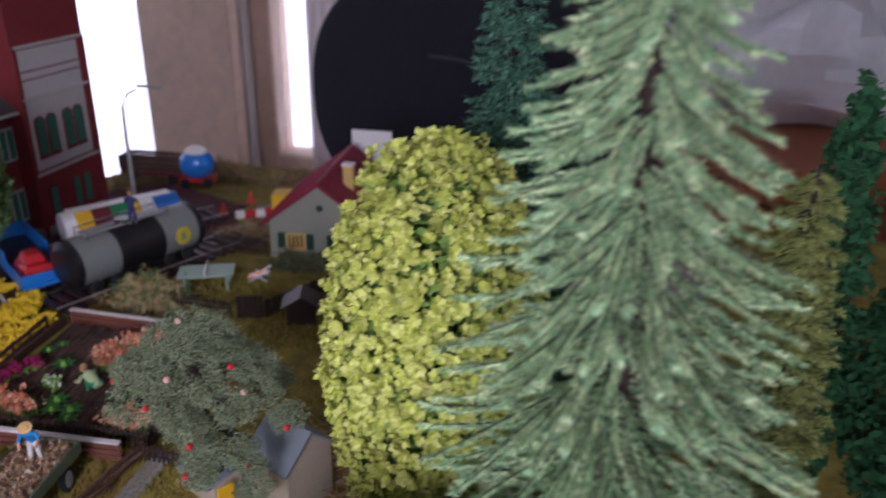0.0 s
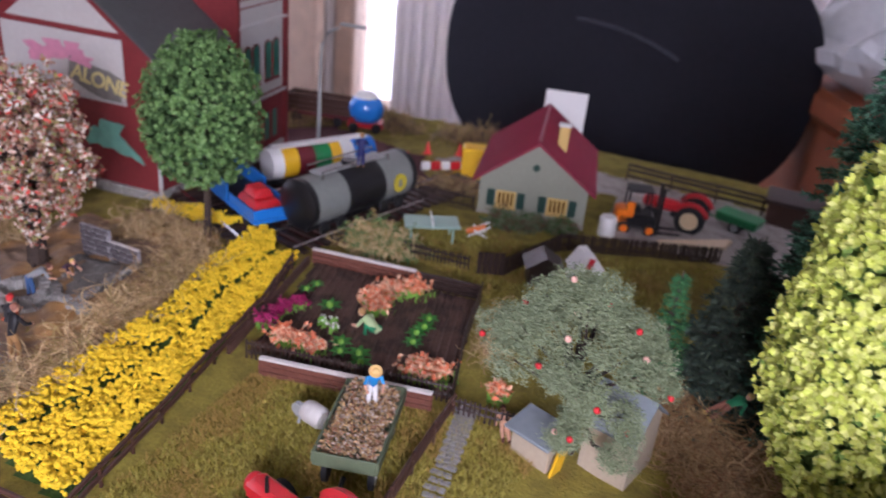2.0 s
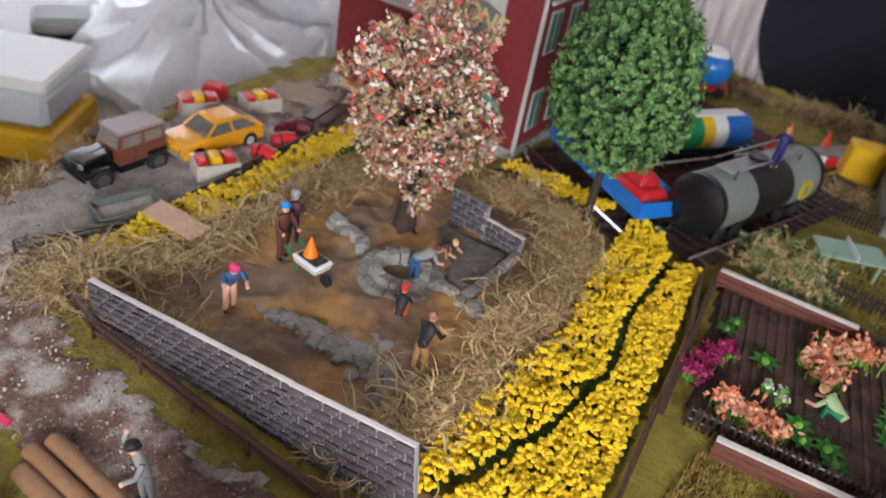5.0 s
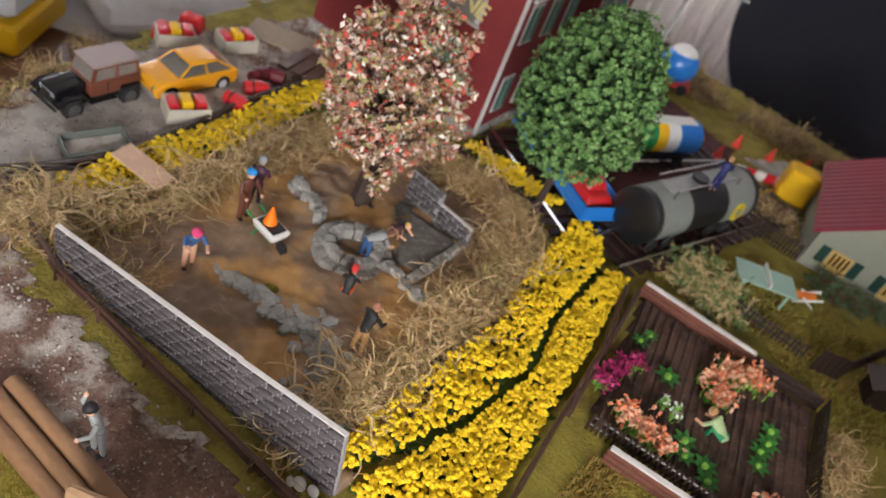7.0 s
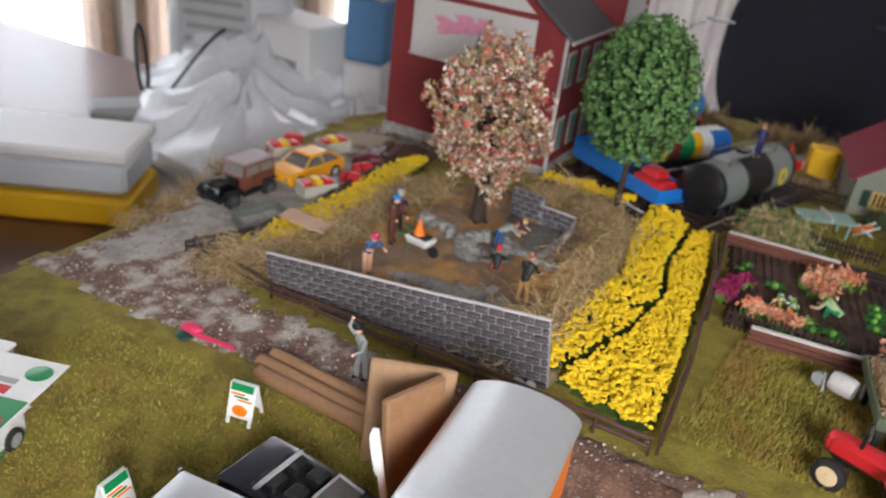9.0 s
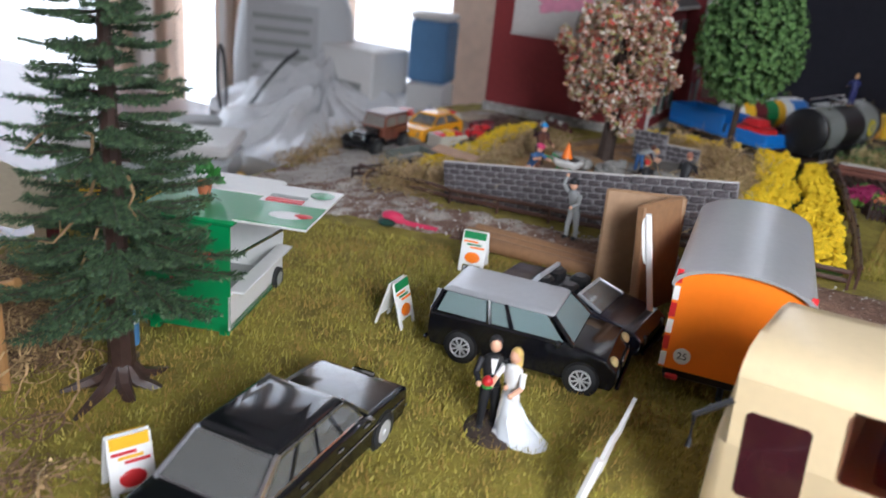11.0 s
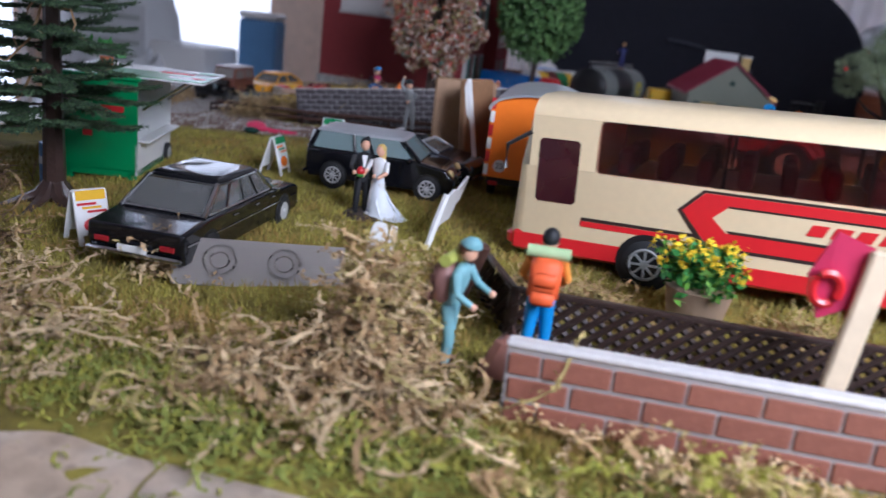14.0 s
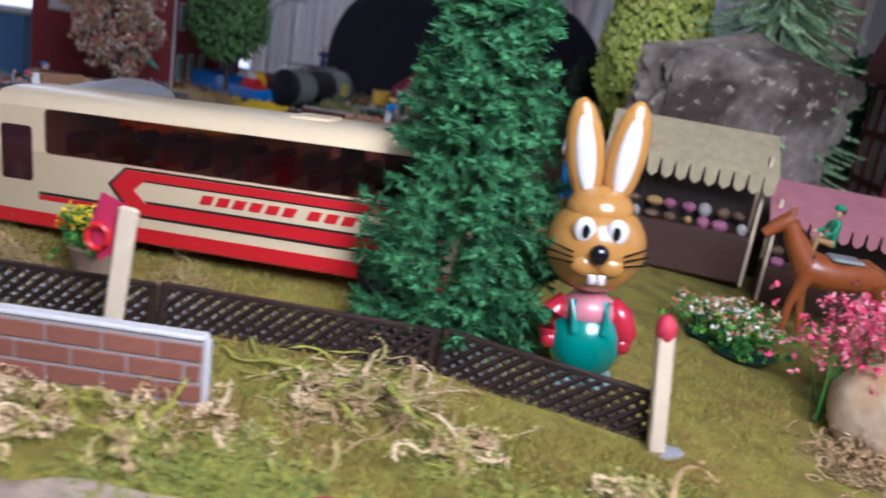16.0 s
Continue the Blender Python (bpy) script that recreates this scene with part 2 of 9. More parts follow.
def sheet(name, poly, off, m, step=0.3, rough=0.03, ragged=0.25, kind="structure", label=""):
    """A patch of the ground inside an outline, draped on it, with ragged edges and small unevenness."""
    xs, ys = [p[0] for p in poly], [p[1] for p in poly]
    nx, ny = int((max(xs) - min(xs)) / step) + 2, int((max(ys) - min(ys)) / step) + 2
    at, V, F = {}, [], []

    def vert(i, j):
        if (i, j) not in at:
            x, y = min(xs) + i * step, min(ys) + j * step
            at[i, j] = len(V)
            e = noise.noise(Vector((x * 0.9, y * 0.9, 3.1))) + 0.5 * noise.noise(Vector((x * 2.7, y * 2.7, 1.7)))
            V.append((x * U, y * U, (gz(x, y) + (off + rough * e if within(i, j) else -0.14)) * U))
        return at[i, j]

    flags = {}

    def within(i, j):
        if (i, j) not in flags:
            x, y = min(xs) + i * step, min(ys) + j * step
            dx, dy = ragged * noise.noise(Vector((x * 1.3, y * 1.3, 0))), ragged * noise.noise(Vector((x * 1.3, y * 1.3, 9)))
            flags[i, j] = inside(poly, x + dx, y + dy)
        return flags[i, j]

    for i in range(-1, nx):
        for j in range(-1, ny):
            if within(i, j) or within(i + 1, j) or within(i, j + 1) or within(i + 1, j + 1):
                F.append([vert(i, j), vert(i + 1, j), vert(i + 1, j + 1), vert(i, j + 1)])
    me = bpy.data.meshes.new(name)
    me.from_pydata(V, [], F)
    me.polygons.foreach_set("use_smooth", [True] * len(F))
    ob = link(name, me, m)
    return tagged(ob, label, "", "", kind)


def scatter(poly, n):
    """n random places inside an outline."""
    xs, ys = [p[0] for p in poly], [p[1] for p in poly]
    out = []
    while len(out) < n:
        x, y = random.uniform(min(xs), max(xs)), random.uniform(min(ys), max(ys))
        if inside(poly, x, y):
            out.append((x, y))
    return out


def tangle(name, spots, n, length, width, height, mats, label, category="dried grass", up=0.35, curl=0.85, frill=0):
    """A tangle of dry, curled stalks over places on the ground: thin bent strips."""
    V, idx = [], []
    nm = len(mats)
    for k in range(n):
        cx, cy, sp = random.choice(spots)
        x, y = cx + random.gauss(0, sp), cy + random.gauss(0, sp)
        p = Vector((x, y, gz(x, y) + random.uniform(-0.02, 0.75) * height * math.exp(-((x - cx) ** 2 + (y - cy) ** 2) / (2.2 * sp * sp))))
        a, e = random.uniform(0, 6.28), random.uniform(-0.2, 1.0) * up
        L, w = length * random.uniform(0.4, 1.3), width * random.uniform(0.5, 1.4)
        seg, mi = 12, random.randrange(nm)
        turn = random.choice((-1, 1)) * random.uniform(0.1, 0.75) * curl
        last = None
        for s in range(seg + 1):
            side = Vector((-math.sin(a), math.cos(a), random.uniform(-0.6, 0.6))).normalized() * (w * (1 - 0.6 * s / seg))
            row = (p + side, p - side)
            if last:
                V += [last[0], last[1], row[1], row[0]]
                idx.append(mi)
            last = row
            for q in range(frill):
                o = p + Vector((random.gauss(0, 1), random.gauss(0, 1), random.gauss(0, 1))) * w * 0.9
                u, v = Vector((random.gauss(0, 1), random.gauss(0, 1), random.gauss(0, 1))) * 0.05, Vector((random.gauss(0, 1), random.gauss(0, 1), random.gauss(0, 1))) * 0.022
                V += [o, o + u * 0.5 + v, o + u, o + u * 0.5 - v]
                idx.append(mi)
            a += turn + random.gauss(0, curl * 0.5)
            e = e * 0.85 + random.gauss(-0.04, curl * 0.4)
            p = p + Vector((math.cos(a) * math.cos(e), math.sin(a) * math.cos(e), math.sin(e))) * (L / seg)
            low = gz(p.x, p.y) + 0.03
            if p.z < low:
                p.z, e = low, abs(e) * 0.3
    ob = mass(name, [tuple(v) for v in V], 4, mats, None, idx)
    return tagged(ob, label, category, "", "stuff")

# ---- the materials of the place ----
GRASS = mat("grass_mat", (0.285, 0.235, 0.034), 0.95, var=0.35, scale=9, bump=1.0, col2=(0.17, 0.13, 0.02), patch=(0.4, 0.65))
BLADE = [mat("grass_blade_a", (0.34, 0.285, 0.04), 0.8, rnd=0.3), mat("grass_blade_b", (0.24, 0.205, 0.03), 0.8, rnd=0.3), mat("grass_blade_c", (0.40, 0.34, 0.075), 0.8, rnd=0.25)]
ROAD = mat("gravel_road_mat", (0.19, 0.11, 0.08), 0.95, var=0.5, scale=9, bump=1.0, col2=(0.44, 0.395, 0.35), patch=(0.45, 0.63), wear=(0.40, 0.33, 0.28))
MULCH = mat("brown_mulch_mat", (0.15, 0.08, 0.052), 0.95, var=0.6, scale=11, bump=1.0, col2=(0.22, 0.125, 0.085), patch=(0.45, 0.6), wear=(0.34, 0.25, 0.18))
YARD = mat("yard_grey_mat", (0.42, 0.385, 0.35), 0.95, var=0.3, scale=10, bump=0.9, col2=(0.30, 0.27, 0.245))
SOIL = mat("soil_mat", (0.105, 0.054, 0.038), 0.9, var=0.5, scale=10, bump=1.0, col2=(0.05, 0.026, 0.018))
CLAY = mat("clay_mat", (0.225, 0.145, 0.088), 0.7, var=0.35, scale=3.2, bump=0.9, col2=(0.40, 0.215, 0.07), patch=(0.48, 0.6), wear=(0.30, 0.20, 0.115))
TRACK = mat("track_bed_mat", (0.10, 0.028, 0.03), 0.9, var=0.4, scale=10, bump=1.0)
STONE = mat("grey_stone_mat", (0.28, 0.27, 0.25), 0.8, var=0.45, scale=5, bump=1.0, rnd=0.25, col2=(0.17, 0.155, 0.135), patch=(0.5, 0.62), wear=(0.45, 0.44, 0.42))
WALLSTONE = mat("wall_stone_mat", (0.088, 0.075, 0.08), 0.9, var=0.4, scale=9, bump=0.7, rnd=0.22, wear=(0.2, 0.19, 0.19))
MORTAR = mat("mortar_mat", (0.30, 0.285, 0.295), 0.9, var=0.2, scale=9, bump=0.4)
WHITECARD = mat("white_card_edge", (0.66, 0.62, 0.59), 0.8, var=0.15)
BARK = mat("bark_mat", (0.05, 0.032, 0.024), 0.8, var=0.5, scale=8, bump=1.0)
BROWNPL = mat("brown_plastic", (0.075, 0.035, 0.024), 0.45, var=0.25, scale=5, bump=0.25, rnd=0.15)
DARKPL = mat("dark_brown_plastic", (0.035, 0.02, 0.016), 0.42, var=0.25, scale=5, bump=0.3, rnd=0.15)
STRAW = [mat("straw_a", (0.52, 0.35, 0.165), 0.85, rnd=0.3), mat("straw_b", (0.30, 0.19, 0.09), 0.85, rnd=0.3), mat("straw_c", (0.68, 0.51, 0.27), 0.85, rnd=0.25), mat("straw_d", (0.40, 0.30, 0.11), 0.85, rnd=0.3)]
DARKSTRAW = mat("dark_brown_straw", (0.16, 0.095, 0.05), 0.85, rnd=0.3)
YELLOWFL = mat("yellow_flock", (0.86, 0.60, 0.01), 0.85, var=0.2, scale=12, bump=0.8, rnd=0.22)
GREENMAT = mat("dark_green_flock", (0.05, 0.10, 0.014), 0.95, var=0.4, scale=12, bump=1.0)
WOODPALE = mat("pale_wood", (0.74, 0.59, 0.40), 0.6, var=0.15, scale=4, bump=0.15)
WOODBROWN = mat("brown_wood_dowel", (0.27, 0.145, 0.07), 0.6, var=0.25, scale=5, bump=0.3, rnd=0.1)
TABLEWOOD = mat("table_wood", (0.12, 0.045, 0.028), 0.35, var=0.25, scale=0.8, bump=0.1, coat=0.3)
EDGEWOOD = mat("board_edge_wood", (0.47, 0.35, 0.25), 0.8, var=0.45, scale=3, bump=0.8, col2=(0.52, 0.44, 0.36), wear=(0.27, 0.20, 0.15))
WALLPAINT = mat("white_wall_paint", (0.70, 0.66, 0.63), 0.85, var=0.05, scale=0.3)
PINE = mat("pine_frame", (0.74, 0.55, 0.42), 0.5, var=0.2, scale=0.6, bump=0.1)
CURTAIN = mat("curtain_cloth", (0.85, 0.79, 0.77), 0.9, var=0.08, scale=0.5, sub=0.2)
CURTAIN.node_tree.nodes["Principled BSDF"].inputs["Transmission Weight"].default_value = 0.45
BLACKCLOTH = mat("black_padding", (0.012, 0.012, 0.021), 0.85, var=0.3, scale=2, bump=0.1)
BLACKPL = mat("black_plastic", (0.012, 0.012, 0.013), 0.35, var=0.2)
TYRE = mat("tyre_rubber", (0.018, 0.018, 0.019), 0.7, var=0.3)
CHROME = mat("silver_metal", (0.62, 0.62, 0.63), 0.22, 1.0, var=0.08)
RIM = mat("silver_rim_paint", (0.60, 0.60, 0.61), 0.35, 0.25, var=0.08)
WHITEPL = mat("white_plastic", (0.80, 0.79, 0.77), 0.4, var=0.05)
GREYPL = mat("grey_plastic", (0.32, 0.33, 0.32), 0.45, var=0.12)
REDPL = mat("red_plastic", (0.55, 0.02, 0.025), 0.35, var=0.1)
BLUEPL = mat("blue_plastic", (0.02, 0.19, 0.62), 0.32, var=0.1, coat=0.3)
GREENPL = mat("green_plastic", (0.01, 0.22, 0.065), 0.35, var=0.1, coat=0.3)
CARYELLOW = mat("orange_yellow_paint", (0.82, 0.36, 0.01), 0.3, var=0.06, coat=0.4)
BUSGLASS = glass("red_tinted_glass", (0.5, 0.27, 0.27), 0.03)
YELLOWPL = mat("yellow_plastic", (0.80, 0.46, 0.01), 0.4, var=0.1)
ORANGEPL = mat("orange_paint", (0.90, 0.20, 0.005), 0.4, var=0.05, coat=0.2)
BLACKPAINT = mat("black_gloss_paint", (0.006, 0.006, 0.008), 0.12, var=0.1, coat=0.5)
NAVYPAINT = mat("dark_navy_gloss_paint", (0.010, 0.011, 0.022), 0.22, var=0.1, coat=0.5)
SILVERROOF = mat("bright_silver_roof", (0.58, 0.59, 0.60), 0.33, 0.6, var=0.08)
SILVERPAINT = mat("silver_paint", (0.47, 0.48, 0.50), 0.35, 0.5, var=0.06)
CREAM = mat("cream_paint", (0.76, 0.60, 0.36), 0.35, var=0.06, coat=0.3)
BUSRED = mat("red_paint", (0.62, 0.016, 0.02), 0.35, var=0.06, coat=0.3)
DARKGLASS = mat("dark_window", (0.045, 0.010, 0.014), 0.12, var=0.4, scale=1.2, coat=0.7, bump=0.08)
TINT = mat("grey_blue_window", (0.17, 0.21, 0.22), 0.12, var=0.2, coat=0.8)
MAROON = mat("maroon_plastic", (0.13, 0.012, 0.02), 0.5, var=0.2)
CLEAR = glass("clear_plastic", (0.98, 0.96, 0.95), 0.05)
SKIN = mat("figure_skin", (0.72, 0.40, 0.26), 0.6, var=0.08)
WRAP = mat("plastic_bag", (0.72, 0.73, 0.75), 0.25, var=0.12, scale=1.5, bump=0.6, coat=0.3)

# ---- table, board and ground ----
b = B().box((-10, -5, -10.6), (210, 89, 2.4), 0.3)
table = thing("table", 0, 0, 0, label="reddish-brown polished wooden table under the model landscape", category="table")
part("tabletop", b, TABLEWOOD, table)
for sx, sy in ((-108, -42), (88, -42), (-108, 35), (88, 35)):
    part("leg", B().box((sx, sy, -43.8), (6, 6, 64), 0.5), TABLEWOOD, table)

BOARD = [(-19.2, -12), (-15, -23.5), (-1.7, -23.9), (8.5, -23.0), (20, -22.0), (44, -20), (46, 38), (-8, 39), (-19.8, 20), (-19.6, 12), (-18.6, 5.5), (-18.0, 1.5), (-18.2, -4)]
sheet("ground", BOARD, 0.0, GRASS, 0.4, 0.05, 0.3, label="olive-green static grass mat on the model board")
edge = B()
ring = [(x * 1.003, y * 1.003) for x, y in BOARD]
edge.loft([[(x, y, -9.39) for x, y in ring], [(x, y, gz(x, y) - 0.35) for x, y in ring]], cap=False)
tagged(part("trim", edge, EDGEWOOD), "raw wooden edge of the model board", "", "", "structure")
# the rough wooden rim along the near edge: long split pieces with cracks between them
for k in range(5):
    x0, x1 = -17 + k * 8.0, -17 + (k + 1) * 8.0 - 0.05
    b, n, cols = B(), 40, 9
    for i in range(n + 1):
        x = x0 + (x1 - x0) * i / n
        yb = -23.0 + 0.05 * (x + 1.7) + 0.35 * noise.noise(Vector((x * 0.7, 2.0, 0)))
        for c in range(cols):
            y = yb - 0.42 * c
            crack = 0.22 * max(0, 1 - abs(((y * 0.8 + 0.25 * noise.noise(Vector((x * 0.5, 0, 7)))) % 1.0) - 0.5) / 0.07)
            b.v.append((x, y, gz(x, y) + 0.12 - (0.5 if c == 0 else 0) - 0.05 * c + 0.14 * noise.noise(Vector((x * 0.5, y * 1.6, 4))) - crack - (0.9 if c == cols - 1 else 0)))
    for i in range(n):
        for c in range(cols - 1):
            p = i * cols + c
            b.f.append([p, p + cols, p + cols + 1, p + 1][::-1])
            b.m.append(0)
    tagged(part("board_rim", b, EDGEWOOD, smooth=40), "rough split wooden rim along the edge of the board", "wooden rim", "rim pieces")

ROADPOLY = [(-17.8, -3), (-17.5, 1), (-18.0, 5), (-18.9, 12), (-17.5, 19), (-13, 18), (-12.6, 9), (-13.2, 1.2), (-9.5, -0.9), (0, -1.3), (6.2, -1.4), (13, -2.2), (13, -5.0), (6, -4.8), (-3, -3.9), (-8, -3.6), (-13.5, -3.4)]
sheet("road", ROADPOLY, 0.06, ROAD, 0.25, 0.05, 0.6, label="gravelly brown and grey track")
sheet("road_mulch", [(-5.5, -1.6), (0, -1.5), (6.2, -1.6), (13, -2.4), (13, -4.8), (6, -4.6), (-2.5, -3.9), (-4.5, -3.0)], 0.1, MULCH, 0.2, 0.06, 0.7, label="brown mulch on the track")
STONES = [mat("gravel_grey", (0.36, 0.33, 0.31), 0.9, rnd=0.3), mat("gravel_brown", (0.20, 0.12, 0.09), 0.9, rnd=0.3), mat("gravel_pale", (0.52, 0.48, 0.44), 0.9, rnd=0.2)]


def gravel(name, poly, n, lo, hi, label):
    """Loose chips strewn over a patch of ground, as one mass."""
    b = B().ball((0, 0, 0), 1, 5, 3)
    T = np.array([[b.v[i] for i in f] for f in b.f if len(f) == 4])
    V = []
    for x, y in scatter(poly, n):
        s = random.uniform(lo, hi)
        V.append((T * s * rng.uniform(0.6, 1.3, 3) + np.array([x, y, gz(x, y) + 0.08 + 0.2 * s])).reshape(-1, 3))
    ob = mass(name, np.concatenate(V), 4, STONES, None, np.repeat(rng.integers(0, 3, n), len(T)))
    return tagged(ob, label, "gravel", "", "stuff")


gravel("gravel", ROADPOLY, 4200, 0.015, 0.05, "brown and grey gravel chips on the track")
sheet("yard", [(-17.3, 1.6), (-17.2, 4.0), (-18.4, 8), (-18.4, 12), (-13.8, 13), (-13.2, 6), (-13.7, 2), (-14.4, 0), (-15.6, -2), (-17.0, -1)], 0.1, YARD, 0.25, 0.03, 0.6, label="pale grey sandy parking yard")
sheet("clay_ground", [(-9.8, 0.15), (0, 0.15), (-0.4, 8), (-2.2, 14), (-8.5, 14), (-11.8, 6)], 0.16, CLAY, 0.14, 0.24, 0.4, label="ochre clay floor of the excavation")
sheet("track_bed", [(-7, 15.4), (-3, 14.6), (1.4, 14.8), (3, 16), (4.2, 22.5), (1, 30), (-6, 33), (-9, 30), (-6, 22)], 0.07, TRACK, 0.3, 0.03, 0.3, label="dark red-brown track bed")
sheet("paving", [(12.5, 23.5), (27, 24), (28, 33), (5, 34), (2, 30), (5.5, 29), (12.2, 30)], 0.08, YARD, 0.3, 0.03, 0.3, label="grey farmyard surface")

# ---- the room round the table ----
FLOOR = mat("room_floor_wood", (0.30, 0.19, 0.11), 0.5, var=0.2, scale=0.3)
tagged(part("floor", B().box((0, 32, -77), (320, 195, 2)), FLOOR), "brown wooden room floor", "", "", "structure")
tagged(part("ceiling", B().box((0, 32, 171), (320, 195, 2)), WALLPAINT), "white plain ceiling", "", "", "structure")


def wall_with_openings(name, along, fixed, lo, hi, holes, thick=12):
    """A wall along x or y at a fixed distance, with openings (a0, a1, z0, z1)."""
    b = B()

    def slab(a0, a1, z0, z1):
        if a1 - a0 > 0.1 and z1 - z0 > 0.1:
            c = ((a0 + a1) / 2, fixed, (z0 + z1) / 2) if along == "x" else (fixed, (a0 + a1) / 2, (z0 + z1) / 2)
            s = (a1 - a0, thick, z1 - z0) if along == "x" else (thick, a1 - a0, z1 - z0)
            b.box(c, s)

    a = lo
    for a0, a1, z0, z1 in sorted(holes):
        slab(a, a0, -76, 170)
        slab(a0, a1, -76, z0)
        slab(a0, a1, z1, 170)
        a = a1
    slab(a, hi, -76, 170)
    return tagged(part(name, b, WALLPAINT), "white painted room wall", "", "", "structure")


wall_with_openings("wall_north", "x", 124, -154, 154, [(-151, -128, -50, 120), (-126, -104, -50, 120), (-101, -67, -50, 120), (-48, 4, -30, 120), (22, 74, -10, 120)])
wall_with_openings("wall_east", "y", 154, -47, 118, [(-46, 10, 10, 120)])
wall_with_openings("wall_west", "y", -154, -47, 118, [(-10, 114, -50, 120)])
wall_with_openings("wall_south", "x", -53, -148, 148, [(6, 60, 8, 62)])


def window(name, along, fixed, a0, a1, z0, z1):
    w = tagged(new(name), "bright window with a pine frame", "window", "", "structure")
    put = (lambda a, d, z: (a, fixed + d, z)) if along == "x" else (lambda a, d, z: (fixed + d, a, z))
    siz = (lambda a, d, z: (a, d, z)) if along == "x" else (lambda a, d, z: (d, a, z))
    for a, z, sa, sz in (((a0 + a1) / 2, z0 + 2, a1 - a0 - 8, 4), ((a0 + a1) / 2, z1 - 2, a1 - a0 - 8, 4), (a0 + 2, (z0 + z1) / 2, 4, z1 - z0), (a1 - 2, (z0 + z1) / 2, 4, z1 - z0)):
        part("window_frame", B().box(put(a, 0, z), siz(sa, 7, sz), 0.5), PINE, w)
    p = part("pane", B().box(put((a0 + a1) / 2, 0, (z0 + z1) / 2), siz(a1 - a0 - 8, 0.4, z1 - z0 - 8)), PANE, w)
    p.visible_shadow = False
    return w


PANE = glass("window_pane", (1, 1, 1), 0.0)
window("window_1", "x", 124, -126, -104, -50, 120)
window("window_2", "x", 124, -101, -67, -50, 120)
window("window_7", "x", 124, -151, -128, -50, 120)
window("window_3", "x", 124, -48, 4, -30, 120)
window("window_8", "x", 124, 22, 74, -10, 120)
window("window_4", "y", 154, -46, 10, 10, 120)
window("window_6", "x", -53, 6, 60, 8, 62)
window("window_5", "y", -154, -10, 114, -50, 120)
SKYGLOW = mat("overcast_daylight", (0.95, 0.97, 1.0), 1.0, var=0.02, scale=0.1, emit=1.7)
tagged(part("backdrop", B().box((-30, 175, 40), (330, 1, 260)), SKYGLOW), "bright overcast daylight outside", "", "", "structure")

tagged(part("backdrop", B().box((-195, 60, 40), (1, 220, 260)), SKYGLOW), "bright overcast daylight outside", "", "", "structure")

post = thing("window_post", 0, 0, 0, label="upright pale pine post beside the windows", category="post")
part("post", B().box((-57.5, 116, 20), (18, 3.5, 192), 0.4), PINE, post)
post2 = thing("window_post", 0, 0, 0, label="upright pale pine post beside the windows", category="post")
part("post", B().box((-115, 114, 20), (3, 3.5, 192), 0.4), PINE, post2)


def curtain(x0, x1, y):
    c = thing("curtain", 0, 0, 0, label="white vertical-striped net curtain hanging beside the window", category="curtain", group="curtains")
    b, n = B(), 60
    rows = []
    for z in (-60, 120):
        rows.append([(x0 + (x1 - x0) * i / n, y + 1.2 * math.sin(i * 1.6) + 0.4 * math.sin(i * 0.7), z) for i in range(n + 1)])
    vs = rows[0] + rows[1]
    b.add(vs, [[i, i + 1, n + 2 + i, n + 1 + i] for i in range(n)])
    ob = part("cloth", b, CURTAIN, c, smooth=180)
    md = ob.modifiers.new("thickness", "SOLIDIFY")
    md.thickness = 0.001
    part("rail", B().cyl((x0 - 2, y, 121), (x1 + 2, y, 121), 1.0, n=8), PINE, c)


curtain(-33, -4, 112)
curtain(20, 66, 112)


# the office chair behind the table
chair = thing("office_chair", 9.0, 55.8, -76, label="office chair with a black oval padded backrest", category="chair")
rings = []
for d, k in ((-1.6, 0.93), (-1.2, 0.99), (0, 1.0), (1.6, 0.97), (2.6, 0.86)):
    ring = []
    for i in range(64):
        a = 2 * math.pi * i / 64
        c, s = math.cos(a), math.sin(a)
        ring.append((15.4 * k * math.copysign(abs(c) ** 0.84, c), d + 0.005 * (15.4 * c) ** 2, 77.4 + 11.6 * k * math.copysign(abs(s) ** 0.84, s)))
    rings.append(ring[::-1])
part("backrest", B().loft(rings), BLACKCLOTH, chair, "black oval padded backrest")
# pale bar standing in for a soft highlight across the padding
part("highlight_streak", B().tube([(-4 + 0.65 * i, -1.78, 81.2 - 0.012 * i * i) for i in range(14)], 0.16, 5), mat("painted_highlight", (0.05, 0.052, 0.07), 0.6), chair, "pale streak painted as a highlight")
part("stem", B().box((0, 2.6, 46), (5, 1.2, 52), 0.4), BLACKPL, chair)
part("seat", B().box((0, 24, 44), (44, 42, 7), 2.5), BLACKCLOTH, chair)
part("column", B().cyl((0, 24, 8), (0, 24, 41), 2.5), CHROME, chair)
for i in range(5):
    a = i * 1.2566
    part("foot", B().tube([(0, 24, 9), (26 * math.cos(a), 24 + 26 * math.sin(a), 4)], [2.2, 1.4], 6), BLACKPL, chair)
    part("caster", B().cyl((26 * math.cos(a) - 1.5, 24 + 26 * math.sin(a), 2.6), (26 * math.cos(a) + 1.5, 24 + 26 * math.sin(a), 2.6), 2.6), BLACKPL, chair)


# ---- trees ----
def tree(name, x, y, label, group="", z=None):
    return thing(name, x, y, z, label=label, category="tree", group=group)


ROOTPL = mat("glossy_brown_trunk", (0.05, 0.028, 0.022), 0.36, var=0.3, scale=6, bump=0.4)


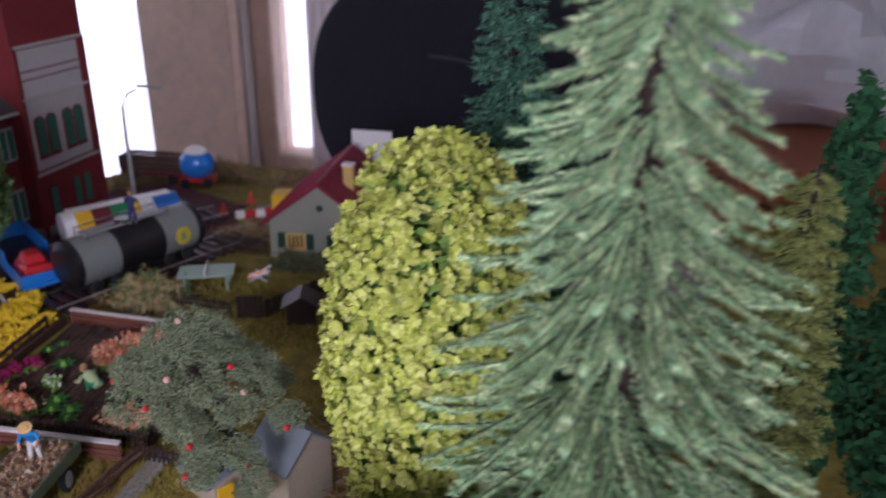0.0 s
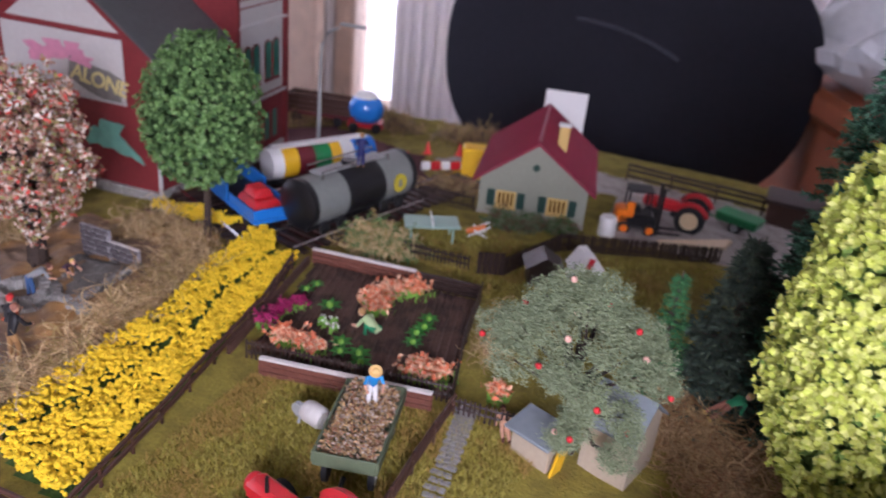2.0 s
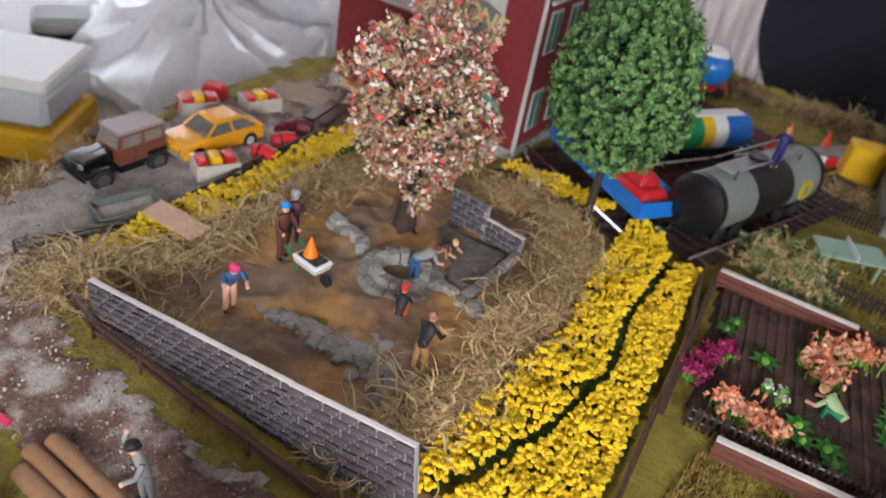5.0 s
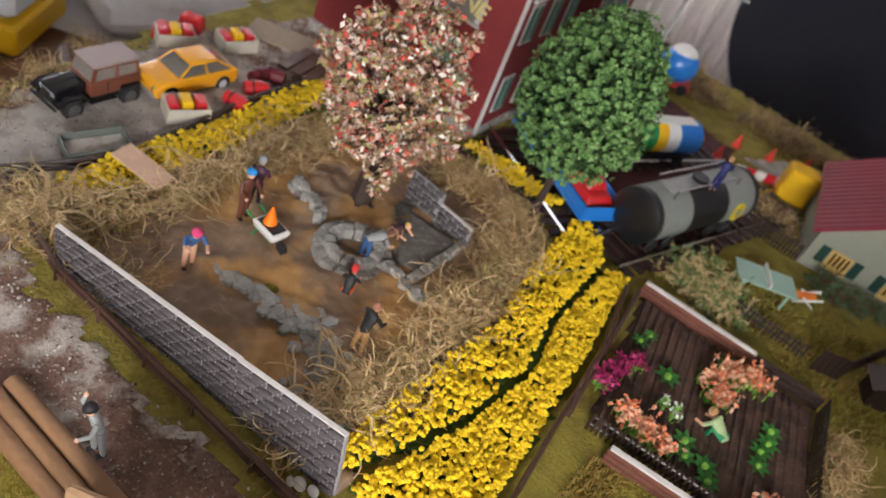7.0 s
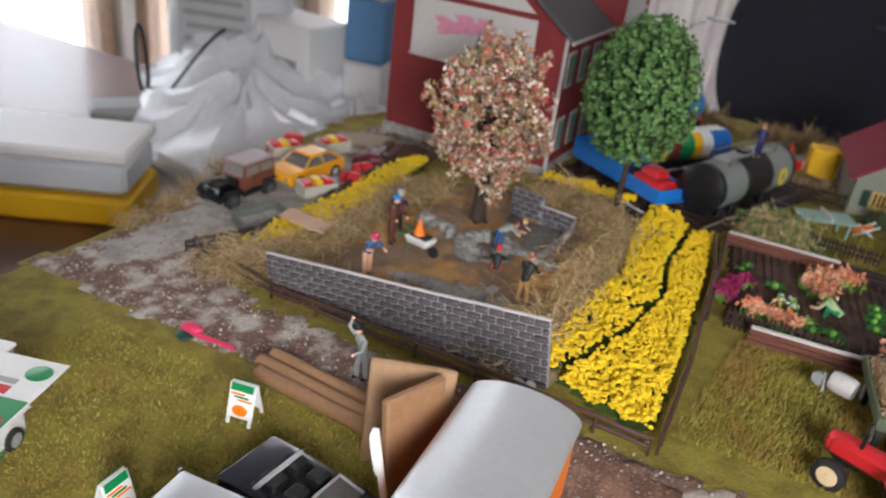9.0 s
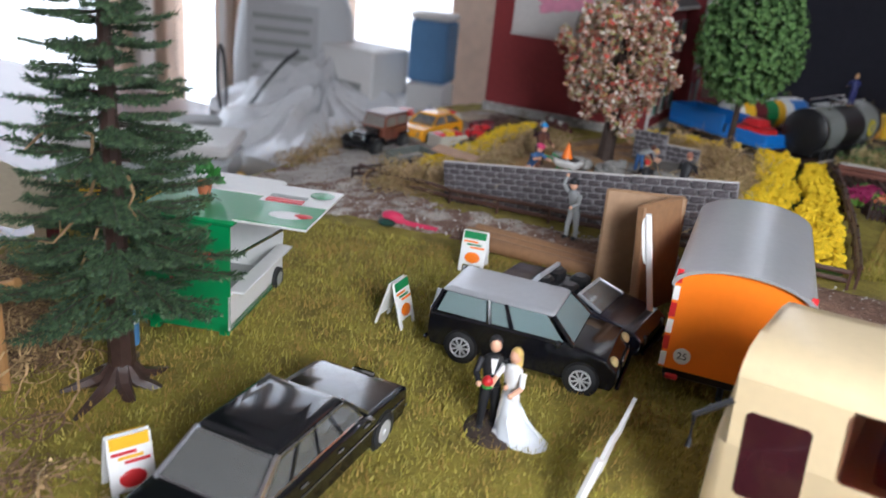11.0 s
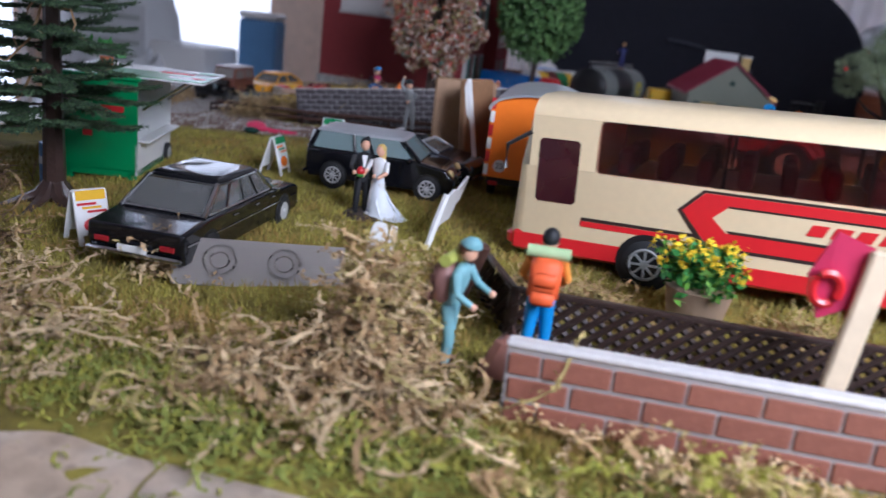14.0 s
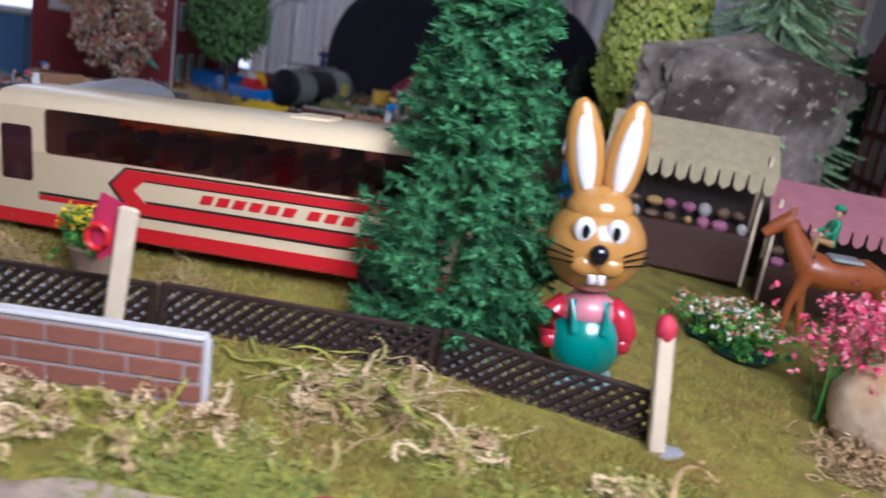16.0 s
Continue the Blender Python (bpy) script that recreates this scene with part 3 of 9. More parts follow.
def conifer(x, y, h, r, mats, label, levels=30, ring=9, tuft=0.1, low=0.08, droop=-0.25, per=3, dens=1.0, trunk=0.18, lean=(0, 0), z=None, roots=False, curve=0.9, name="conifer", side_twig=0.32, flat=0.1, wood=BARK):
    """A bottle-brush fir: a tapered trunk and many needled branches in whorls."""
    t = tree(name, x, y, label, z=z)
    tb = B().tube([(lean[0] * k * k * h, lean[1] * k * k * h, h * k - (0.15 if k == 0 else 0)) for k in (0, 0.25, 0.5, 0.75, 1.0)], [trunk, trunk * 0.8, trunk * 0.6, trunk * 0.35, 0.03], 8)
    if roots:
        for i in range(7):
            a = i * 0.9 + 0.2
            rt = B().tube([(0.12 * math.cos(a), 0.12 * math.sin(a), 0.42), (trunk * 1.3 * math.cos(a), trunk * 1.3 * math.sin(a), 0.14), (trunk * 2.4 * math.cos(a + 0.1), trunk * 2.4 * math.sin(a + 0.1), 0.04), (trunk * (3.2 + i % 3) * math.cos(a + 0.2), trunk * (3.2 + i % 3) * math.sin(a + 0.2), -0.06)], [0.18, 0.15, 0.13, 0.05], 6)
            part("root", rt, wood, t)
    part("trunk", tb, wood, t, "dark brown trunk")
    if roots:
        for i in range(6):
            a, f = random.uniform(3.4, 6.0), random.uniform(0.25, 0.5)
            q = [Vector((0.3 * math.cos(a), 0.3 * math.sin(a), f * h))]
            for k in range(5):
                q.append(q[-1] + Vector((math.cos(a) * 0.22 + random.gauss(0, 0.12), math.sin(a) * 0.22 + random.gauss(0, 0.1), random.gauss(-0.12, 0.2))))
            part("dry_twig", B().tube(q, [0.03, 0.035, 0.03, 0.028, 0.02, 0.01], 5), STRAW[1], t, "tan dry twig caught in the branches")
    twigs, pts, heads = B(), [], []
    for i in range(levels):
        f = low + (1 - low) * (i / levels)
        L0 = r * (1 - (f - low) / (1 - low)) ** curve + 0.06 * r
        for k in range(ring):
            a = k * 2 * math.pi / ring + i * 0.7 + random.gauss(0, 0.12)
            L = L0 * random.uniform(0.78, 1.1)
            p, e = Vector((lean[0] * f * f * h, lean[1] * f * f * h, f * h + random.uniform(-0.3, 0.3) * h / levels)), droop + random.gauss(0, 0.08)
            m = max(4, int(dens * L / (tuft * 0.9)))
            q = [p.copy()]
            for s in range(m):
                p = p + Vector((math.cos(a), math.sin(a), math.tan(e))).normalized() * (L / m)
                e += 0.5 / m * (1 if s > m * 0.5 else -0.3)
                a += random.gauss(0, 0.05)
                d = (p - q[-1]).normalized()
                if s > m * 0.1:
                    pts.append(tuple(p))
                    heads.append(tuple(d))
                if side_twig and s > m * 0.15 and s % 2 == 0:
                    for side in (-1, 1):
                        TL, b2 = side_twig * L * (1.05 - s / m) + 0.12, a + side * random.uniform(0.5, 0.95)
                        e2, o = e + random.gauss(-flat, flat * 1.5), p.copy()
                        k2 = max(2, int(TL / (tuft * 1.1)))
                        for u in range(k2):
                            h2 = Vector((math.cos(b2), math.sin(b2), math.tan(e2))).normalized()
                            o = o + h2 * (TL / k2)
                            b2 -= side * 0.08
                            pts.append(tuple(o))
                            heads.append(tuple(h2))
                q.append(p.copy())
            twigs.tube([q[0], q[len(q) // 2], q[-1]], [0.03, 0.022, 0.008], 3)
    part("branchwork", twigs, wood, t)
    V = needles(pts, heads, tuft * 1.35, tuft * 0.22, per)
    mass("crown", V, 3, mats, t, rng.integers(0, len(mats), len(V) // 3))
    return t


def leafy(x, y, zc, rad, mats, label, n=900, size=0.2, per=6, trunk=0.16, egg=0.0, hole=0.0, fill=0.35, name="tree", z=None, wob=0.12, stems=6, rose=False, core=None):
    """A broadleaf tree: trunk, limbs, and a crown of leaf clumps with an uneven outline and gaps."""
    t = tree(name, x, y, label, z=z)
    z0 = gz(x, y) if z is None else z
    c = Vector((0, 0, zc - z0))
    tb = B().tube([(0, 0, -0.1), (0.05, 0.03, c.z * 0.4), (0, 0, c.z), (0.05, 0, c.z + rad[2] * 0.6)], [trunk * 1.3, trunk, trunk * 0.7, 0.03], 8)
    for i in range(5):
        a = i * 1.26
        part("root", B().tube([(0, 0, 0.3), (trunk * 1.2 * math.cos(a), trunk * 1.2 * math.sin(a), 0.1), (trunk * 2.6 * math.cos(a), trunk * 2.6 * math.sin(a), -0.05)], [trunk * 0.8, trunk * 0.45, 0.03], 6), BARK, t)
    part("trunk", tb, BARK, t, "dark brown trunk")
    lb, pts, outs = B(), [], []
    for i in range(stems * 3):
        a, u = i * 2.4, random.uniform(-0.6, 0.8)
        w = math.sqrt(1 - u * u) * 0.8
        e = (rad[0] * w * math.cos(a), rad[1] * w * math.sin(a), c.z + rad[2] * u * 0.85)
        s = c.z - rad[2] * random.uniform(0.2, 0.8)
        lb.tube([(0, 0, s), (e[0] * 0.5, e[1] * 0.5, (s + e[2]) / 2 + 0.2), e], [0.07, 0.045, 0.015], 4)
    part("limb_structure", lb, BARK, t)
    k = 0
    while k < n:
        u, a = random.uniform(-1, 1), random.uniform(0, 6.283)
        d = Vector((math.sqrt(1 - u * u) * math.cos(a), math.sqrt(1 - u * u) * math.sin(a), u))
        if hole and noise.noise(d * 2.1 + Vector((x, y, 0))) > 0.55 - hole:
            if random.random() < 0.8:
                continue
        rr = 1 + wob * noise.noise(d * 3.0 + Vector((x, 0, y))) + random.gauss(0, 0.035)
        if random.random() < fill:
            rr *= random.uniform(0.5, 0.95)
        w = 1 - egg * u
        pts.append((rad[0] * d.x * rr * w, rad[1] * d.y * rr * w, c.z + rad[2] * d.z * rr))
        outs.append((d.x, d.y, d.z * 0.6 + 0.25))
        k += 1
    V = rosettes(pts, outs, size, per) if rose else leaves(pts, size, per, 0.55)
    # core: darker green leaves inside, putting the shade of the crown's gaps into colour
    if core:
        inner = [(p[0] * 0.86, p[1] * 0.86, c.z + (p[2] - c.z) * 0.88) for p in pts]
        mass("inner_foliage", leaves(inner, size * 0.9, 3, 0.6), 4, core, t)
    mass("crown", V, 4, mats, t, rng.integers(0, len(mats), len(V) // 4))
    return t


def green(name, col, rnd=0.3, rough=0.8):
    return mat(name, col, rough, var=0.2, scale=10, rnd=rnd)


PALEFIR = [green("pale_fir_a", (0.46, 0.66, 0.36)), green("pale_fir_b", (0.34, 0.55, 0.29)), green("pale_fir_c", (0.80, 0.88, 0.52)), green("pale_fir_d", (0.20, 0.39, 0.21))]
FIRDARK = [green("dark_fir_a", (0.06, 0.115, 0.05)), green("dark_fir_b", (0.095, 0.155, 0.065)), green("dark_fir_c", (0.03, 0.055, 0.03))]
SPRUCE = [green("spruce_a", (0.045, 0.185, 0.06)), green("spruce_b", (0.075, 0.25, 0.08)), green("spruce_c", (0.025, 0.12, 0.04))]
YGREEN = [green("yellow_green_a", (0.60, 0.66, 0.11)), green("yellow_green_b", (0.74, 0.77, 0.22)), green("yellow_green_c", (0.46, 0.53, 0.07)), green("yellow_green_d", (0.66, 0.72, 0.16))]
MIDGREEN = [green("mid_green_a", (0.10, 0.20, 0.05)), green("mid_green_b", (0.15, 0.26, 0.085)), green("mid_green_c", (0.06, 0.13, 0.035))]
AUTUMN = [green("autumn_a", (0.52, 0.29, 0.21)), green("autumn_b", (0.74, 0.67, 0.58)), green("autumn_c", (0.62, 0.10, 0.07)), green("autumn_d", (0.33, 0.21, 0.12)), green("autumn_e", (0.36, 0.34, 0.12)), green("autumn_f", (0.68, 0.50, 0.40)), green("autumn_g", (0.24, 0.14, 0.08))]
GREYGREEN = [green("grey_green_a", (0.22, 0.27, 0.15), 0.15), green("grey_green_b", (0.28, 0.33, 0.20), 0.15), green("grey_green_c", (0.165, 0.205, 0.11), 0.15)]
OLIVE = [green("olive_a", (0.38, 0.42, 0.12)), green("olive_b", (0.27, 0.32, 0.09))]
BLACKGREEN = [green("black_green_a", (0.03, 0.05, 0.035)), green("black_green_b", (0.055, 0.08, 0.05))]
BLUEGREEN = [green("blue_green_a", (0.07, 0.21, 0.13)), green("blue_green_b", (0.13, 0.30, 0.19)), green("blue_green_c", (0.04, 0.13, 0.08))]

conifer(24.0, 0.6, 17.5, 4.3, PALEFIR, "tall pale green flocked model fir with drooping branches", 44, 11, 0.1, 0.28, -0.4, 15, 1.2, trunk=0.3, curve=0.75, side_twig=0, flat=0.05)
leafy(20.1, 4.6, 7.6, (2.2, 2.2, 4.5), YGREEN, "tall yellow-green leafy model tree", 6200, 0.175, 7, 0.22, egg=0.06, fill=0.12, hole=0.06, wob=0.12, rose=True, core=[green("inner_shade_green", (0.20, 0.33, 0.06))])
conifer(20.3, 10.8, 16.5, 2.6, BLUEGREEN, "slender blue-green model fir", 44, 9, 0.12, 0.1, -0.2, 6, 1.0)
conifer(27.0, 5.6, 12.4, 1.5, OLIVE, "narrow olive-green model fir with upswept branches", 44, 9, 0.1, 0.05, -0.35, 9, 1.1, trunk=0.16, curve=0.5, side_twig=0.12, flat=0.05)
leafy(28.6, 10.5, 6.8, (0.85, 0.85, 5.6), SPRUCE[2:], "narrow dark green model cypress", 900, 0.16, 5, 0.12, egg=0.3, fill=0.3)
leafy(31.0, 9.5, 5.5, (1.7, 1.7, 3.2), SPRUCE[2:], "rounded dark green model tree", 900, 0.18, 5, 0.12, fill=0.3)
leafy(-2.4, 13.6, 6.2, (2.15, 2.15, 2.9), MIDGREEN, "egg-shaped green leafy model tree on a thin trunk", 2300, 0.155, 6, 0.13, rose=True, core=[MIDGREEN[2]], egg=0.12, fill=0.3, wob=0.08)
leafy(-6.85, 9.2, 5.0, (1.95, 1.95, 2.6), AUTUMN, "autumn model tree with red, cream and brown flock", 2500, 0.115, 5, 0.3, hole=0.3, fill=0.3, wob=0.6, stems=9)
conifer(19.2, 11.4, 7.2, 1.7, BLACKGREEN, "very dark bristly model conifer", 26, 8, 0.14, 0.06, 0.1, 5, 0.8)
conifer(15.9, 10.2, 5.0, 0.8, SPRUCE, "small slim green model conifer", 20, 7, 0.1, 0.05, 0.2, 5, 1.0, trunk=0.1)
conifer(-9.65, -14.7, 10.6, 2.1, FIRDARK, "dark green model fir with flat branches and a rooted trunk", 20, 9, 0.075, 0.19, 0.03, 8, 1.0, trunk=0.28, wood=ROOTPL, roots=True, curve=0.85, side_twig=0.3, flat=0.015)
conifer(13.5, -15.3, 11.5, 2.4, SPRUCE, "dense dark green model spruce", 38, 9, 0.15, 0.01, 0.15, 9, 1.0, trunk=0.22, curve=0.92, side_twig=0.34, flat=0.35)


def apple_tree(x, y):
    t = tree("apple_tree", x, y, "spreading grey-green model apple tree with red apples")
    tb = B().tube([(0, 0, -0.1), (0.1, -0.2, 1.2), (-0.2, -0.6, 2.6), (-0.4, -1.0, 4.2)], [0.22, 0.17, 0.13, 0.05], 8)
    # clumps of foliage over an umbrella of limbs, with gaps between them
    lobes = []
    for i in range(24):
        a, k = i * 2.4, math.sqrt((i + 0.5) / 24)
        lobes.append((2.35 * k * math.cos(a) - 0.1, -1.5 + 1.5 * k * math.sin(a), 5.75 - 1.9 * k * k + random.uniform(-0.3, 0.3), random.uniform(0.4, 0.66)))
    for i in range(9):
        lobes.append((0.25 + random.gauss(0, 0.55), -2.3 + random.gauss(0, 0.3), 1.7 + 0.26 * i + random.gauss(0, 0.1), random.uniform(0.32, 0.52)))
    pts, apples = [], []
    for n, (lx, ly, lz, r) in enumerate(lobes):
        if n % 2 == 0:
            tb.tube([(-0.2, -0.6, 2.4), (lx * 0.5, ly * 0.6, lz * 0.75), (lx, ly, lz)], [0.09, 0.06, 0.02], 5)
        for i in range(int(380 * r)):
            d = Vector((random.gauss(0, 1), random.gauss(0, 1), random.gauss(0, 1))).normalized() * random.uniform(0.6, 1.04)
            if noise.noise(d * 2.6 + Vector((lx * 3, ly, lz))) < 0.1:
                pts.append((lx + d.x * r, ly + d.y * r, lz + d.z * r * 0.72))
        if n % 2:
            d = Vector((random.gauss(0, 0.6), -abs(random.gauss(0.7, 0.4)), random.gauss(0.2, 0.6))).normalized()
            apples.append((lx + d.x * r, ly + d.y * r, lz + d.z * r * 0.72))
    part("trunk", tb, BARK, t)
    V = leaves(pts, 0.03, 24, 2.3)
    mass("crown", V, 4, GREYGREEN, t, rng.integers(0, 3, len(V) // 4))
    PALEAPPLE = mat("pale_pink_apple", (0.78, 0.45, 0.36), 0.4, var=0.2, scale=12)
    for n, p in enumerate(apples):
        part("apple", B().ball(p, 0.085, 8, 6), PALEAPPLE if n % 3 == 0 else REDPL, t, "small pale pink apple" if n % 3 == 0 else "small red apple")


apple_tree(13.85, 7.0)


# ---- walls, fences and garden ----
def stone_wall(x0, y0, x1, y1, z0, z1, h, name, label, rows=9, thick=0.16, cap=True, bl=0.46):
    """A wall of small rough stones with recessed joints between two ends; z0 and z1 are the heights of its top."""
    L = math.hypot(x1 - x0, y1 - y0)
    w = thing(name, x0, y0, z0 - h, math.degrees(math.atan2(y1 - y0, x1 - x0)), label, "wall", ry=-math.degrees(math.atan2(z1 - z0, L)))
    LL = math.hypot(L, z1 - z0)
    part("core", B().box((LL / 2, thick / 2, h / 2), (LL, thick - 0.06, h - 0.02)), MORTAR, w)
    if cap:
        part("cap", B().box((LL / 2, thick / 2, h + 0.01), (LL, thick - 0.02, 0.03), 0.008), WHITECARD, w, "pale cut top edge")
    ch = h / rows
    meshes = []
    for i in range(rows):
        x = -bl / 2 * (i % 2)
        while x < LL - 0.1:
            a, e = max(x, 0), min(x + bl, LL)
            if e - a > 0.15:
                k = (e - a) / bl
                key = (round(k, 1), random.randrange(3))
                me = next((m for q, m in meshes if q == key), None)
                if me is None:
                    ob = part("stone", B().box((0, 0, 0), (bl * key[0] - 0.05, 0.07 + 0.02 * key[1], ch - 0.045), 0.03), WALLSTONE, w)
                    meshes.append((key, ob.data))
                else:
                    ob = new("stone", me)
                    ob.parent = w
                ob.matrix_basis = pose((a + e) / 2 * U, random.uniform(-0.015, 0.01) * U, (i + 0.5) * ch * U, 0, random.uniform(-1, 1), 0)
            x += bl
    return w


stone_wall(-9.9, 0, -3.25, 0, 1.5, 2.38, 1.9, "stone_wall", "dark grey model stone wall with a pale cut top edge")
stone_wall(-3.2, -0.05, 0.0, 0, 2.42, 2.86, 2.2, "stone_wall", "dark grey model stone wall with a pale cut top edge")
stone_wall(-6.0, 10.6, -4.5, 10.38, 1.8, 1.85, 1.35, "stone_wall", "ruined dark grey model wall in the excavation", rows=6, cap=False)
stone_wall(-4.5, 10.38, -3.05, 10.15, 1.42, 1.46, 0.9, "stone_wall", "lower ruined dark grey model wall with a pale broken top", rows=4)


def rail_fence(pts, hh=0.7, rails=(0.3, 0.6), post=0.09, m=BROWNPL, label="dark brown plastic rail fence", gap=1.1):
    """A fence of posts and rails along points on the ground."""
    f = thing("fence", pts[0][0], pts[0][1], 0, label=label, category="fence")
    ox, oy = pts[0]
    for (xa, ya), (xb, yb) in zip(pts, pts[1:]):
        L = math.hypot(xb - xa, yb - ya)
        n = max(1, round(L / gap))
        for i in range(n + 1):
            x, y = xa + (xb - xa) * i / n, ya + (yb - ya) * i / n
            part("post", B().box((x - ox, y - oy, gz(x, y) + hh / 2 - 0.1), (post, post, hh + 0.2), 0.02, taper=(0.8, 0.8)), m, f)
        for r in rails:
            part("rail", B().tube([(xa + (xb - xa) * i / 4 - ox, ya + (yb - ya) * i / 4 - oy + 0.05, gz(xa + (xb - xa) * i / 4, ya + (yb - ya) * i / 4) + r + random.uniform(-0.03, 0.03)) for i in range(5)], 0.075, 6), m, f)
    return f


def slat_fence(pts, hh=0.9, gap=0.16, m=DARKPL, label="dark brown plastic picket fence", w=0.07):
    f = thing("fence", pts[0][0], pts[0][1], 0, label=label, category="fence")
    ox, oy = pts[0]
    for (xa, ya), (xb, yb) in zip(pts, pts[1:]):
        L = math.hypot(xb - xa, yb - ya)
        a = math.degrees(math.atan2(yb - ya, xb - xa))
        n = max(2, int(L / gap))
        me = None
        for i in range(n + 1):
            x, y = xa + (xb - xa) * i / n, ya + (yb - ya) * i / n
            if me is None:
                ob = part("slat", B().box((0, 0, hh / 2), (w, 0.04, hh), 0.012), m, f)
                me = ob.data
            else:
                ob = new("slat", me)
                ob.parent = f
            ob.matrix_basis = pose((x - ox) * U, (y - oy) * U, (gz(x, y) - 0.03) * U, 0, random.uniform(-3, 3), a)
        for r in (0.25, hh - 0.2):
            part("rail", B().tube([(xa - ox, ya - oy + 0.04, gz(xa, ya) + r), (xb - ox, yb - oy + 0.04, gz(xb, yb) + r)], 0.04, 5), m, f)
    return f


rail_fence([(-14.2, 0.9), (-9.6, -0.35), (-3.9, -0.75), (0.2, -1.0), (3.2, -1.1)], 0.55, (0.22, 0.5), gap=2.0)
rail_fence([(3.4, -0.9), (3.2, 3.0), (2.9, 6.0), (2.6, 9.5), (1.9, 12.8)], 0.75, (0.3, 0.62), gap=1.25)
rail_fence([(10.1, 1.2), (10.2, 4.0), (10.4, 6.9)], 0.8, (0.35, 0.65), gap=1.3, label="dark brown plastic farm fence")
rail_fence([(-14.3, 0.6), (-13.2, 2.9), (-12.85, 4.6), (-12.9, 6.4), (-13.2, 9.0), (-13.2, 13)], 0.5, (0.2, 0.42), m=DARKPL, gap=1.2)
slat_fence([(10.4, 6.9), (12.0, 7.0), (13.4, 7.1)], 0.7)
slat_fence([(3.6, 6.7), (7.0, 7.0), (10.2, 7.4)], 0.75)
slat_fence([(10.2, 7.4), (9.6, 10.5), (9.2, 13.9)], 0.9)
slat_fence([(5.2, 16.2), (8.0, 16.2)], 0.7)
slat_fence([(9.4, 16.6), (11.0, 20.6), (17.8, 23.8)], 0.85, 0.13, w=0.1)
slat_fence([(3.5, 22.7), (6.3, 22.7)], 0.9)
rail_fence([(12.5, 33), (20, 32.5), (28, 31)], 1.1, (0.4, 0.8, 1.05), m=DARKPL, gap=2.4)
gate = thing("gate", 8.4, 16.0, label="closed solid dark brown garden gate", category="gate", rz=20)
for i in range(5):
    part("board", B().box((0.11 + i * 0.22, 0, 0.55), (0.2, 0.06, 1.0), 0.02), DARKPL, gate)
part("brace", B().box((0.55, 0.05, 0.55), (1.1, 0.05, 0.1), 0.01), DARKPL, gate)

# the vegetable bed
bed = [(2.5, 13.5), (9.1, 13.8), (10.1, 7.6), (3.5, 6.95)]
sheet("garden_soil", bed, 0.12, SOIL, 0.16, 0.06, 0.05, label="dark brown ploughed garden bed")
fur = thing("furrow_bed", 0, 0, 0, label="dark ploughed furrows of the vegetable bed", category="soil")
for i in range(22):
    k = i / 21
    xa, ya, xb, yb = 2.7 + 6.2 * k, 13.4 + 0.25 * k, 3.75 + 6.2 * k, 7.15 + 0.55 * k
    part("furrow", B().tube([(xa + (xb - xa) * s / 8, ya + (yb - ya) * s / 8, gz(xa, ya) * (1 - s / 8) + gz(xb, yb) * s / 8 + 0.13 + random.uniform(-0.02, 0.02)) for s in range(9)], 0.085, 5), SOIL, fur)


def plank(x0, y0, x1, y1, hh, m, top, label):
    p = thing("plank_wall", x0, y0, gz(x0, y0), math.degrees(math.atan2(y1 - y0, x1 - x0)), label, "plank")
    L = math.hypot(x1 - x0, y1 - y0)
    for i in range(3):
        part("board", B().box((L / 2, 0, hh * (i + 0.5) / 3), (L, 0.16, hh / 3 - 0.02), 0.03), m, p)
    if top:
        part("top_edge", B().box((L / 2, 0, hh + 0.03), (L - 0.05, 0.2, 0.07), 0.02), top, p, "white painted top edge")


BRICKBR = mat("red_brown_board", (0.16, 0.055, 0.035), 0.7, var=0.35, scale=6, bump=0.6)
plank(2.3, 13.7, 6.6, 13.9, 0.6, BRICKBR, WHITECARD, "rough red-brown board with a pale top edge behind the vegetable bed")
plank(6.6, 13.9, 9.1, 14.0, 0.6, DARKPL, None, "dark brown board behind the vegetable bed")
plank(4.4, 6.1, 9.8, 6.7, 0.6, BRICKBR, WHITECARD, "low red-brown wall with a white top edge in front of the vegetable bed")
plank(3.0, 6.6, 2.3, 13.4, 0.35, BROWNPL, None, "low brown board beside the vegetable bed")

LEAFG = mat("plant_green", (0.04, 0.20, 0.03), 0.6, var=0.2, rnd=0.25)
LEAFL = mat("plant_light_green", (0.16, 0.36, 0.04), 0.6, var=0.2, rnd=0.2)
ORANGEFL = [mat("orange_flower", (0.75, 0.22, 0.10), 0.7, rnd=0.3), mat("peach_flower", (0.80, 0.48, 0.30), 0.7, rnd=0.25)]
MAGENTA = mat("magenta_flower", (0.30, 0.01, 0.09), 0.6, rnd=0.2)


def lettuce(x, y, s, m=LEAFG):
    t = thing("vegetable_plant", x, y, gz(x, y) + 0.15, label="bright green plastic leafy vegetable plant in the soil", category="plant", group="vegetable plants")
    b = B()
    for i in range(7):
        a = i * 0.9
        c, q = math.cos(a), math.sin(a)
        b.add([(0.03 * c, 0.03 * q, 0.02), (s * 0.5 * c - s * 0.22 * q, s * 0.5 * q + s * 0.22 * c, s * 0.35), (s * c, s * q, s * 0.3), (s * 0.5 * c + s * 0.22 * q, s * 0.5 * q - s * 0.22 * c, s * 0.35)], [[0, 1, 2, 3]])
    part("leaf_rosette", b, m, t)
    part("heart", B().ball((0, 0, s * 0.3), s * 0.25, 8, 5), LEAFL, t, "light green heart")


